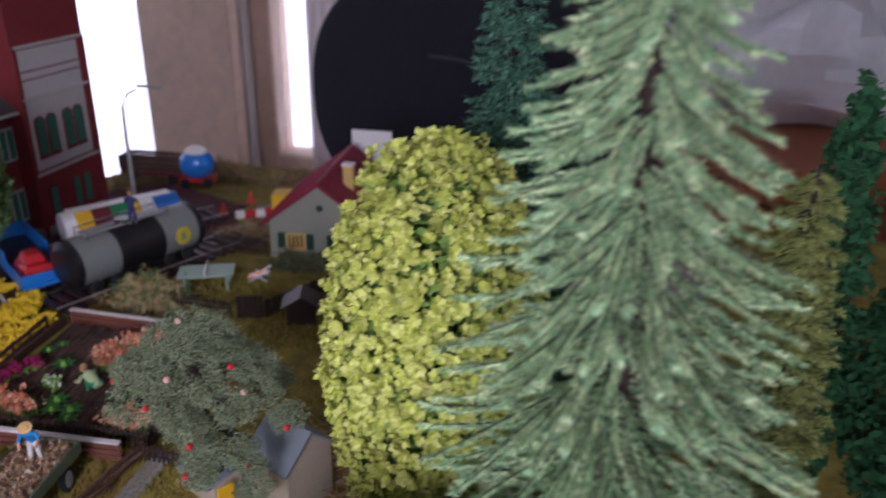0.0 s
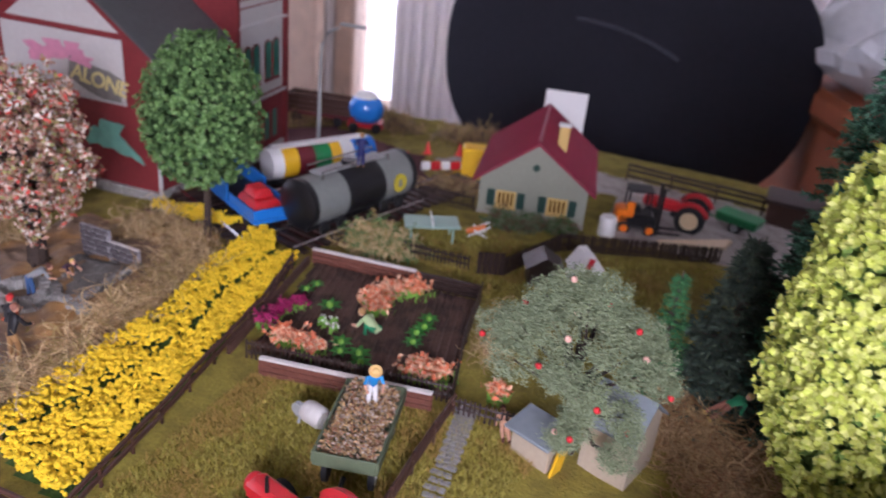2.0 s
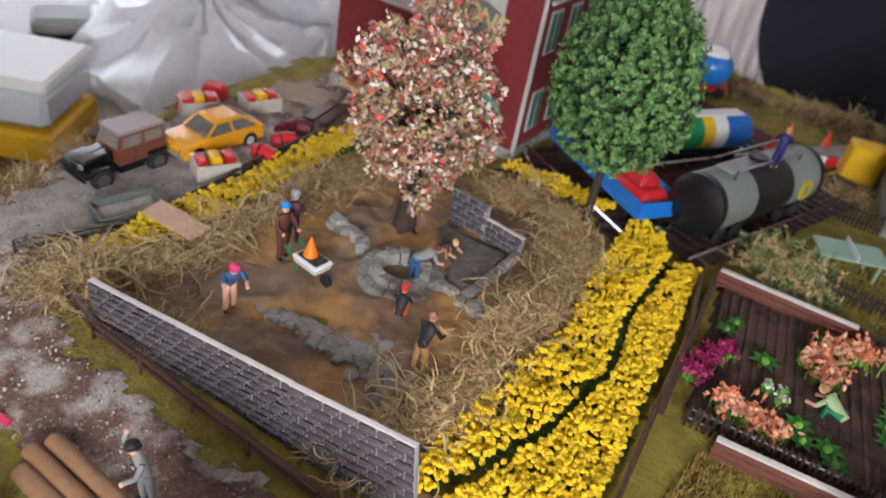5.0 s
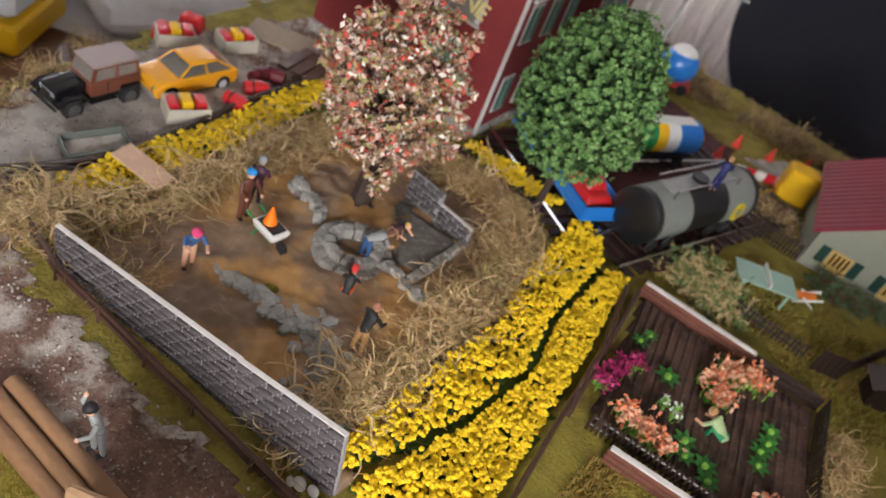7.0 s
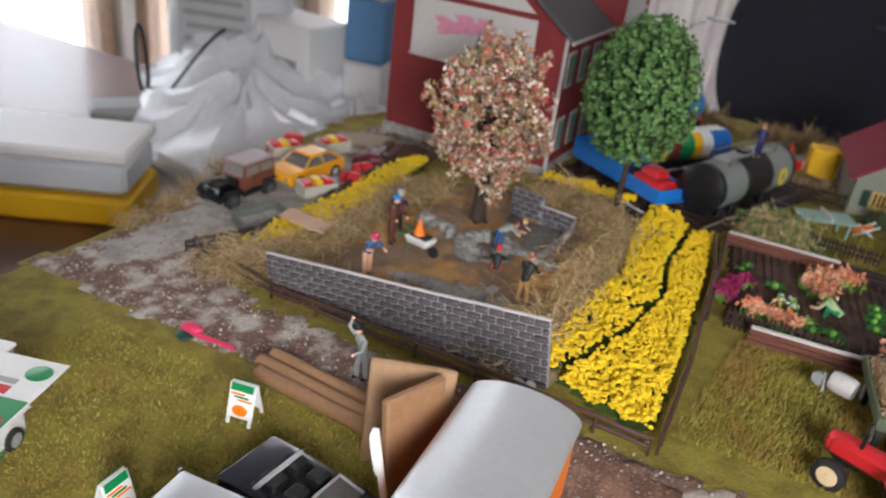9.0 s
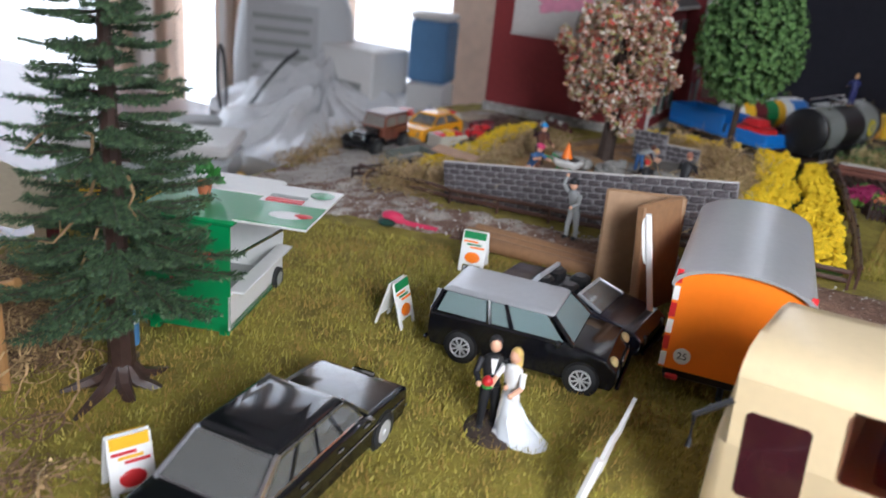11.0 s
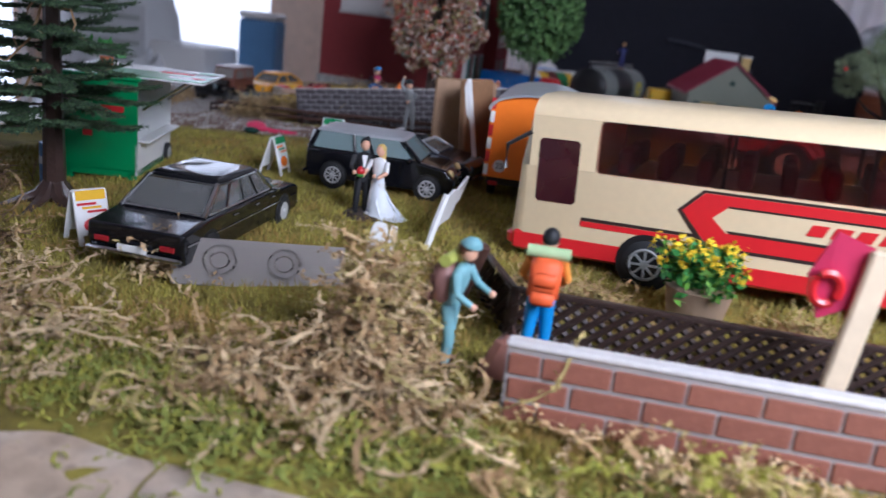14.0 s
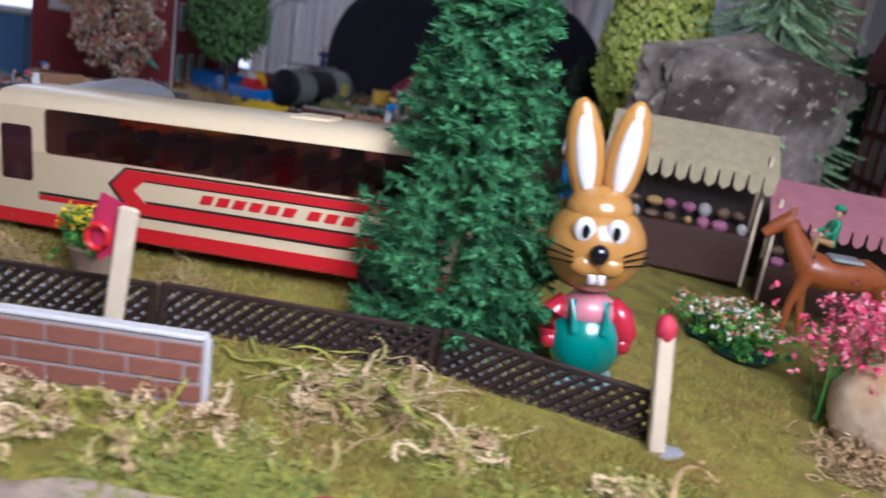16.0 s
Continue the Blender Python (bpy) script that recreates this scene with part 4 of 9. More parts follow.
for x, y, s in ((3.35, 11.2, 0.36), (3.5, 11.75, 0.32), (4.65, 10.45, 0.5), (6.0, 8.5, 0.45), (6.2, 8.0, 0.4), (6.8, 8.15, 0.46), (7.05, 7.7, 0.44), (8.0, 10.2, 0.42), (8.1, 10.7, 0.45), (8.05, 11.3, 0.42), (8.1, 9.6, 0.42)):
    lettuce(x, y, s)


def flower_tuft(x, y, r, hh, flowers, label, n=90, name="flower_tuft", base=0.1):
    t = thing(name, x, y, gz(x, y) + base, label=label, category="flowers", group="flower tufts")
    X, Y = rng.normal(0, r * 0.45, n * 2), rng.normal(0, r * 0.45, n * 2)
    mass("greenery", blades(X, Y, np.zeros(n * 2), hh * 0.8, 0.04, 0.5), 3, [LEAFL], t)
    pts = [(random.gauss(0, r * 0.5), random.gauss(0, r * 0.5), hh * random.uniform(0.65, 1.15)) for i in range(n)]
    V = leaves(pts, 0.1, 3, 0.5)
    mass("blossom_cover", V, 4, flowers, t, rng.integers(0, len(flowers), len(V) // 4))


for x, y, r in ((5.9, 11.6, 0.5), (6.2, 12.4, 0.5), (6.9, 12.9, 0.5), (6.2, 11.0, 0.45), (4.3, 7.8, 0.4), (4.9, 7.7, 0.4), (5.4, 7.6, 0.35), (8.9, 8.0, 0.5), (9.5, 8.1, 0.45), (11.4, 8.1, 0.3)):
    flower_tuft(x, y, r, 0.5, ORANGEFL, "orange and peach flowering tuft in the garden")
for x, y in ((3.3, 9.0), (3.4, 9.6), (3.6, 10.1), (3.2, 8.5)):
    flower_tuft(x, y, 0.3, 0.35, [MAGENTA], "dark magenta flowering tuft in the garden", 50)
for x, y in ((5.0, 9.3), (5.4, 9.2)):
    flower_tuft(x, y, 0.18, 0.35, [WHITEPL, LEAFL], "small white flowering tuft in the garden", 16)


# the yellow flower field: two bands with a green gap between them
def yellow_field(poly, n, label, hh=0.35, hump=0.35):
    sheet("flower_ground", poly, 0.12, GREENMAT, 0.25, 0.1, 0.2, label="dark green flock under the yellow flowers")
    V, ico = [], []
    b = B()
    b.ball((0, 0, 0), 1, 6, 3)
    verts = np.array(b.v)
    quads = [f for f in b.f if len(f) == 4]
    T = np.array([[verts[i] for i in f] for f in quads])
    for x, y in scatter(poly, n):
        s = random.uniform(0.05, 0.095)
        lump = noise.noise(Vector((x * 1.2, y * 1.2, 0)))
        if noise.noise(Vector((x * 3.2, y * 3.2, 4))) < -0.42:
            continue
        c = np.array([x, y, gz(x, y) + hh + hump * lump * 0.6 + random.uniform(-0.2, 0.16)])
        V.append((T * s * np.array([1, 1, 0.8]) * rng.uniform(0.8, 1.2, 3) + c).reshape(-1, 3))
    ob = mass("yellow_flower_cover", np.concatenate(V), 4, [YELLOWFL])
    return tagged(ob, label, "flowers", "", "stuff")


yellow_field([(0.2, 0.3), (3.05, -0.5), (2.75, 4.5), (2.3, 9.0), (1.75, 13.6), (1.0, 13.4), (1.0, 9.5), (1.55, 7.0), (1.2, 4.0)], 3400, "thick yellow flocked flower band")
yellow_field([(-0.3, 0.5), (0.15, 1.5), (0.95, 4.2), (1.25, 7.0), (0.74, 9.5), (0.74, 13.5), (-0.3, 15.4), (-1.2, 15.0), (-0.9, 11.0), (-0.3, 7.5), (-0.7, 4.0), (-0.8, 1.0)], 2900, "thick yellow flocked flower band")
yellow_field([(-12.9, 1.9), (-11.9, 2.0), (-11.2, 4.5), (-11.4, 9), (-11.9, 14), (-13.1, 14.5), (-12.8, 8)], 2300, "yellow flocked flower hedge")
yellow_field([(-6.8, 15.6), (-4.5, 15.0), (-2.2, 15.0), (-2.0, 15.7), (-5, 16.2)], 700, "small yellow flower patch")
sheet("green_strip", [(0.9, 2.5), (1.5, 4.6), (1.6, 7.2), (0.9, 10), (0.9, 13.5), (0.4, 13.4), (0.4, 10), (1.0, 7.0), (0.6, 4.4), (-0.3, 1.6)], 0.1, GREENMAT, 0.15, 0.1, 0.1, label="green gap between the flower bands")


# ---- vehicles ----
def wheel(parent, x, y, r, w, rim=RIM, axis="y", spokes=0, z=None):
    """A tyre with a rim in it, its axle along y."""
    z = r if z is None else z
    t = part("wheel", B().tube([(0, -w / 2, 0), (0, -w * 0.4, 0), (0, w * 0.4, 0), (0, w / 2, 0)], [r * 0.9, r, r, r * 0.9], 22), TYRE, parent, "black rubber wheel")
    t.matrix_basis = pose(x * U, y * U, z * U)
    s = -1 if y < 0 else 1
    b = B().cyl((0, s * w * 0.42, 0), (0, s * (w * 0.5 + 0.004), 0), r * 0.68, r * 0.62, 18, 1 if spokes else 0)
    if spokes:
        b.tube([(math.cos(a) * r * 0.64, s * (w * 0.5 + 0.01), math.sin(a) * r * 0.64) for a in [6.2832 * i / 20 for i in range(21)]], r * 0.07, 5)
    b.cyl((0, s * w * 0.5, 0), (0, s * (w * 0.5 + 0.03), 0), r * 0.2, r * 0.16, 10)
    for i in range(spokes):
        a = 6.283 * i / spokes
        b.box((0, 0, 0), (r * 0.1, 0.03, r * 0.5), 0.005, M=Matrix.Translation((math.cos(a) * r * 0.38, s * (w * 0.5 + 0.015), math.sin(a) * r * 0.38)) @ Matrix.Rotation(math.pi / 2 - a, 4, "Y"))
    part("rim", b, [rim, BLACKPL], t, "silver rim")
    return t


def on_face(c, u0, u1, v0, v1, out):
    """A piece of the quad c (corners: low start, low end, high end, high start), pushed out a little."""
    p = [Vector(q) for q in c]
    n = (p[1] - p[0]).cross(p[3] - p[0]).normalized() * out
    f = lambda u, v: (p[0] * (1 - u) + p[1] * u) * (1 - v) + (p[3] * (1 - u) + p[2] * u) * v + n
    return [f(u0, v0), f(u1, v0), f(u1, v1), f(u0, v1)]


def pane_on(parent, c, u0, u1, v0, v1, m, label="", name="window"):
    inner, outer = on_face(c, u0, u1, v0, v1, -0.01), on_face(c, u0, u1, v0, v1, 0.014)
    return part(name, B().loft([inner, outer]), m, parent, label)


def soften(ob, w, seg=3):
    """Rounds the edges of a moulded part; w in centimetres."""
    md = ob.modifiers.new("rounding", "BEVEL")
    md.width, md.segments, md.limit_method, md.angle_limit = w * U, seg, "ANGLE", radians(25)
    return ob


TAILRED = mat("dark_red_lens", (0.30, 0.015, 0.02), 0.25, var=0.1, coat=0.4)
SEATS = mat("pale_seat_plastic", (0.40, 0.37, 0.34), 0.6, var=0.1)
# the cloudy share of both car glasses imitates pale reflections on the panes
CARGLASS = glass("clear_car_glass", (0.45, 0.45, 0.43), 0.04, cloud=0.22)
TEALGLASS = glass("teal_car_glass", (0.25, 0.33, 0.33), 0.05, cloud=0.65)


def car(x, y, rz, L, W, prof, cab, body_m, roof_m, glass_m, wheels, r, label, panes=((0.06, 0.47), (0.53, 0.95)), z=None, spokes=0, bumper=CHROME, name="car", light=(0.36, 0.16), rim=RIM, tails=True, cabin=True, trim=CHROME, seats=2):
    """A car: a lofted body from its side profile (rear to front), a tapered cabin with panes, wheels, lights and bumpers.
    cab: rear low, rear high, front high, front low along x; belt and roof heights; half widths low and high."""
    t = thing(name, x, y, (gz(x, y) + 0.02) if z is None else z, rz, label, "car")
    h = W / 2
    top = [(px, pz) for px, pz in prof]
    poly = top + [(L / 2 - 0.1, 0.24), (-L / 2 + 0.1, 0.24)]
    cx, cz = 0, 0.5
    rings = []
    for yy, k in ((-h, 0.93), (-h + 0.05, 0.975), (-h + 0.16, 1.0), (h - 0.16, 1.0), (h - 0.05, 0.975), (h, 0.93)):
        rings.append([(px * (0.985 if k < 0.95 else 1), yy, cz + (pz - cz) * k) for px, pz in poly])
    body = soften(part("body", B().loft(rings), body_m, t), 0.1)
    if cabin:
        xa, xb, xc, xd, zb, zr, wl, wh = cab
        lo = [(xa, -wl, zb), (xd, -wl, zb), (xd, wl, zb), (xa, wl, zb)]
        hi = [(xb, -wh, zr - 0.1), (xc, -wh, zr - 0.1), (xc, wh, zr - 0.1), (xb, wh, zr - 0.1)]
        for p, q in zip(lo, hi):
            part("pillar", B().tube([p, q], 0.055, 6), trim, t)
        part("sill", B().loft([[(x_, y_ * 1.01, z_ - 0.08) for x_, y_, z_ in lo], [(x_, y_, z_ + 0.02) for x_, y_, z_ in lo]]), body_m, t)
        for sx in (xb + 0.35, (xb + xc) / 2 + 0.25, xc - 0.1)[-seats:]:
            for sy in (-1, 1):
                part("seat", B().box((sx - 0.2, sy * wh * 0.5, zb + 0.2), (0.2, wh * 0.75, 0.42), 0.06), SEATS, t, "pale seat")
        ring = lambda k, zz: [(xb + (xc - xb) * (0.5 - 0.5 * k), -wh * k, zz), (xb + (xc - xb) * (0.5 + 0.5 * k), -wh * k, zz), (xb + (xc - xb) * (0.5 + 0.5 * k), wh * k, zz), (xb + (xc - xb) * (0.5 - 0.5 * k), wh * k, zz)]
        soften(part("roof", B().loft([ring(1.02, zr - 0.12), ring(1.0, zr - 0.05), ring(0.9, zr + 0.0), ring(0.6, zr + 0.03)]), roof_m, t), 0.12)
        right = [lo[0], lo[1], hi[1], hi[0]]
        left = [lo[2], lo[3], hi[3], hi[2]]
        front = [lo[1], lo[2], hi[2], hi[1]]
        back = [lo[3], lo[0], hi[0], hi[3]]
        for n, (a, e) in enumerate(panes):
            pane_on(t, right, a, e, 0.04, 0.97, glass_m)
            pane_on(t, left, 1 - e, 1 - a, 0.04, 0.97, glass_m)
            if n:
                m_ = (panes[n - 1][1] + a) / 2
                for f_ in (right, left):
                    u_ = m_ if f_ is right else 1 - m_
                    p_ = on_face(f_, u_ - 0.012, u_ + 0.012, 0, 1, 0)
                    part("pillar", B().tube([(p_[0] + p_[1]) / 2, (p_[2] + p_[3]) / 2], 0.045, 6), body_m, t)
        pane_on(t, front, 0.03, 0.97, 0.03, 0.97, glass_m, name="windscreen")
        pane_on(t, back, 0.03, 0.97, 0.03, 0.97, glass_m, name="rear_window")
        if trim is CHROME:
            for f_, u0, u1 in ((back, 0.03, 0.97), (right, 0.04, 0.96), (left, 0.04, 0.96)):
                q_ = [tuple(p_) for p_ in on_face(f_, u0, u1, 0.04, 0.93, 0.02)]
                part("window_frame", B().tube(q_ + q_[:1], 0.026, 5), trim, t, "thin silver window frame")
    for wx in wheels:
        for s in (-1, 1):
            part("arch", B().tube([(wx, s * (h - 0.1), r), (wx, s * (h + 0.004), r)], r * 1.18, 20), BLACKPL, t)
            wheel(t, wx, s * (h - 0.06), r, 0.2, rim, spokes=spokes)
    fz, fr = light
    for s in (-1, 1):
        part("headlight", B().ball((L / 2 - 0.06, s * (h - 0.3), fz + 0.2), (0.07, fr, fr), 12, 8), TINT, t, "clear headlight")
        if tails:
            part("taillight", B().box((-L / 2 - 0.005, s * (h - 0.32), fz + 0.2), (0.05, 0.3, 0.12), 0.02), TAILRED, t, "red taillight")
    if bumper:
        for s in (-1, 1):
            part("bumper", B().box((s * (L / 2 + 0.03), 0, 0.36), (0.1, W - 0.04, 0.11), 0.035), bumper, t)
        part("number_plate", B().box((-L / 2 - 0.075, 0, 0.47), (0.03, 0.6, 0.14), 0.01), WHITEPL, t, "blank white number plate")
    return t, body


lim, lb = car(-4.98, -15.65, 92.6, 5.6, 1.98, [(-2.8, 0.55), (-2.78, 0.86), (-1.75, 0.98), (1.0, 0.98), (2.5, 0.9), (2.79, 0.8), (2.8, 0.5)],
    (-1.85, -1.05, 0.72, 1.35, 0.96, 1.58, 0.88, 0.74), BLACKPAINT, BLACKPAINT, CARGLASS, (-1.75, 1.85), 0.35, "long black model limousine standing on the grass", ((0.05, 0.27), (0.3, 0.52), (0.55, 0.74), (0.77, 0.95)))
part("side_trim", B().box((0, -1.0, 0.62), (5.3, 0.03, 0.035), 0.01), CHROME, lim)
part("side_trim", B().box((0, 1.0, 0.62), (5.3, 0.03, 0.035), 0.01), CHROME, lim)
part("grille", B().box((2.8, 0, 0.68), (0.1, 0.5, 0.36), 0.04), CHROME, lim)
for s in (-1, 1):
    for xx in (-0.7, 0.35, 1.2):
        part("door_handle", B().box((xx, s * 1.0, 0.82), (0.2, 0.05, 0.04), 0.015), CHROME, lim)
    part("mirror", B().box((1.15, s * 1.08, 1.02), (0.1, 0.16, 0.1), 0.03), CHROME, lim)

mini, mb = car(-2.95, -9.5, 5.5, 4.55, 1.95, [(-2.27, 0.5), (-2.25, 1.08), (-0.2, 1.12), (1.1, 1.1), (2.0, 0.96), (2.25, 0.72), (2.27, 0.45)],
    (-2.2, -2.0, 0.65, 1.2, 1.1, 1.7, 0.93, 0.78), BLACKPAINT, SILVERPAINT, TEALGLASS, (-1.38, 1.5), 0.36, "black model estate car with a silver roof on the grass", ((0.04, 0.4), (0.44, 0.56), (0.6, 0.94)), spokes=9, bumper=BLACKPAINT, trim=BLACKPAINT)
mini.matrix_basis = mini.matrix_basis @ Matrix.Diagonal((0.92, 0.94, 0.93, 1))
part("grille", B().box((2.28, 0, 0.7), (0.06, 0.8, 0.18), 0.03), CHROME, mini)
for s in (-1, 1):
    part("lamp_ring", B().ball((2.1, s * 0.68, 0.8), (0.13, 0.16, 0.16), 14, 8), mat("pale_amber_lens", (0.62, 0.46, 0.20), 0.2, var=0.1, coat=0.5), mini, "amber headlight glass")
    part("mirror", B().ball((0.9, s * 1.05, 1.1), (0.08, 0.14, 0.09), 8, 6), BLACKPAINT, mini)
    part("pillar", B().tube([(-2.22, s * 0.9, 0.9), (-2.1, s * 0.82, 1.6)], 0.05, 6), SILVERPAINT, mini)

cab_, cb = car(-2.6, -7.5, -4, 4.3, 1.95, [(-2.14, 0.5), (-2.1, 0.95), (-1.2, 1.02), (0.9, 0.98), (1.9, 0.82), (2.13, 0.65), (2.15, 0.4)],
    (-1.6, -0.4, 0.3, 1.0, 1.0, 1.5, 0.85, 0.7), NAVYPAINT, NAVYPAINT, TINT, (-1.3, 1.4), 0.36, "dark navy open-topped model convertible on the grass", cabin=False, spokes=7, bumper=NAVYPAINT)
cab_.matrix_basis = cab_.matrix_basis @ Matrix.Diagonal((0.92, 0.92, 0.92, 1))
part("cockpit", B().box((-0.35, 0, 0.98), (1.9, 1.45, 0.12), 0.05), BLACKPL, cab_)
part("windscreen_frame", B().tube([(0.95, -0.8, 0.98), (0.3, -0.68, 1.24), (0.3, 0.68, 1.24), (0.95, 0.8, 0.98)], 0.05, 6), SILVERPAINT, cab_, "silver windscreen frame")
part("windscreen", B().loft([[(0.93, -0.75, 1.0), (0.93, 0.75, 1.0), (0.32, 0.64, 1.22), (0.32, -0.64, 1.22)], [(0.95, -0.75, 1.0), (0.95, 0.75, 1.0), (0.34, 0.64, 1.22), (0.34, -0.64, 1.22)]]), CARGLASS, cab_)
part("roll_bar", B().tube([(-1.1, -0.72, 0.98), (-0.85, -0.6, 1.34), (-0.85, 0.6, 1.34), (-1.1, 0.72, 0.98)], 0.07, 6), SILVERPAINT, cab_, "silver roll bar")
for s in (-1, 1):
    for xx in (-0.1, -0.8):
        part("seat", B().box((xx, s * 0.38, 1.12), (0.45, 0.5, 0.4), 0.08), BLACKPL, cab_)

yc, yb = car(-15.6, 9.3, -97, 4.35, 1.9, [(-2.17, 0.55), (-2.1, 0.95), (-1.0, 0.98), (0.8, 0.97), (1.95, 0.85), (2.17, 0.66), (2.18, 0.45)],
    (-2.0, -1.1, 0.35, 1.0, 0.95, 1.52, 0.86, 0.7), CARYELLOW, CARYELLOW, CARGLASS, (-1.35, 1.4), 0.33, "yellow-orange model hatchback parked in the sandy yard", bumper=GREYPL, trim=CARYELLOW)
yc.matrix_basis = yc.matrix_basis @ Matrix.Diagonal((0.82, 0.8, 0.84, 1))


def jeep(x, y, rz):
    t = thing("jeep", x, y, gz(x, y) + 0.0, rz, "black and brown model off-road car parked in the sandy yard", "car")
    t.matrix_basis = t.matrix_basis @ Matrix.Diagonal((0.78, 0.82, 0.8, 1))
    BROWNPAINT = mat("brown_paint", (0.17, 0.055, 0.032), 0.35, var=0.1, coat=0.3)
    GREYROOF = mat("grey_brown_roof", (0.34, 0.27, 0.26), 0.4, var=0.08)
    soften(part("bonnet", B().prism([(0.5, 0.8), (2.0, 0.8), (2.02, 1.16), (1.8, 1.24), (0.5, 1.34)], -0.5, 0.5, "y"), BLACKPAINT, t), 0.08)
    part("bonnet_hinge", B().tube([(0.55, 0, 1.35), (1.95, 0, 1.2)], 0.025, 5), BLACKPL, t)
    for k in range(7):
        part("grille_slot", B().box((2.035, -0.27 + 0.09 * k, 0.98), (0.02, 0.04, 0.26), 0.0), GREYPL, t)
    part("spare_wheel", B().tube([(-2.0, 0, 1.15), (-2.18, 0, 1.15)], 0.42, 20), TYRE, t, "black spare wheel")
    for s in (-1, 1):
        part("step", B().box((-0.1, s * 0.82, 0.5), (1.3, 0.2, 0.07), 0.02), BLACKPL, t)
        part("door_line", B().box((-0.35, s * 0.755, 1.0), (0.03, 0.02, 0.62), 0.0), BLACKPL, t)
        part("door_handle", B().box((-0.2, s * 0.77, 1.15), (0.14, 0.03, 0.05), 0.01), CHROME, t)
    part("chassis", B().box((0, 0, 0.55), (3.9, 1.3, 0.3), 0.06), BLACKPL, t)
    for s in (-1, 1):
        part("front_wing", B().loft([[(q[0], s * 0.5, q[1]) for q in pr] for pr in ([(0.55, 0.6), (0.8, 0.98), (1.7, 1.0), (2.1, 0.75), (2.1, 0.66), (1.65, 0.92), (0.85, 0.9), (0.62, 0.55)],)] + [[(q[0], s * 0.98, q[1]) for q in [(0.55, 0.6), (0.8, 0.98), (1.7, 1.0), (2.1, 0.75), (2.1, 0.66), (1.65, 0.92), (0.85, 0.9), (0.62, 0.55)]]]), BLACKPAINT, t)
        part("rear_wing", B().box((-1.4, s * 0.88, 0.95), (1.0, 0.2, 0.12), 0.04), BLACKPAINT, t)
        part("headlight", B().ball((2.0, s * 0.38, 1.0), (0.06, 0.14, 0.14), 10, 8), TINT, t)
        for wx in (-1.35, 1.4):
            wheel(t, wx, s * 0.86, 0.47, 0.32, mat("dark_grey_rim", (0.07, 0.07, 0.068), 0.5) if "dark_grey_rim" not in bpy.data.materials else bpy.data.materials["dark_grey_rim"], z=0.45)
    part("body", B().box((-0.75, 0, 1.0), (2.5, 1.5, 0.75), 0.08), BROWNPAINT, t)
    lo = [(-1.95, -0.74, 1.35), (0.45, -0.74, 1.35), (0.45, 0.74, 1.35), (-1.95, 0.74, 1.35)]
    hi = [(-1.88, -0.66, 2.0), (0.25, -0.66, 2.0), (0.25, 0.66, 2.0), (-1.88, 0.66, 2.0)]
    part("cabin", B().loft([lo, hi]), BROWNPAINT, t)
    part("roof", B().box((-0.82, 0, 2.05), (2.3, 1.45, 0.14), 0.06), GREYROOF, t)
    PALE = mat("pale_window", (0.21, 0.19, 0.17), 0.12, var=0.3, coat=0.6)
    for q in ([lo[0], lo[1], hi[1], hi[0]], [lo[2], lo[3], hi[3], hi[2]]):
        for a, e in ((0.07, 0.46), (0.55, 0.93)):
            pane_on(t, q, a, e, 0.15, 0.85, PALE)
    pane_on(t, [lo[1], lo[2], hi[2], hi[1]], 0.06, 0.94, 0.08, 0.92, PALE, name="windscreen")
    part("bumper", B().box((2.15, 0, 0.55), (0.12, 1.7, 0.16), 0.04), BLACKPL, t)
    part("grille", B().box((2.02, 0, 0.9), (0.06, 0.6, 0.4), 0.03), BLACKPL, t)


jeep(-16.4, 5.75, -93)


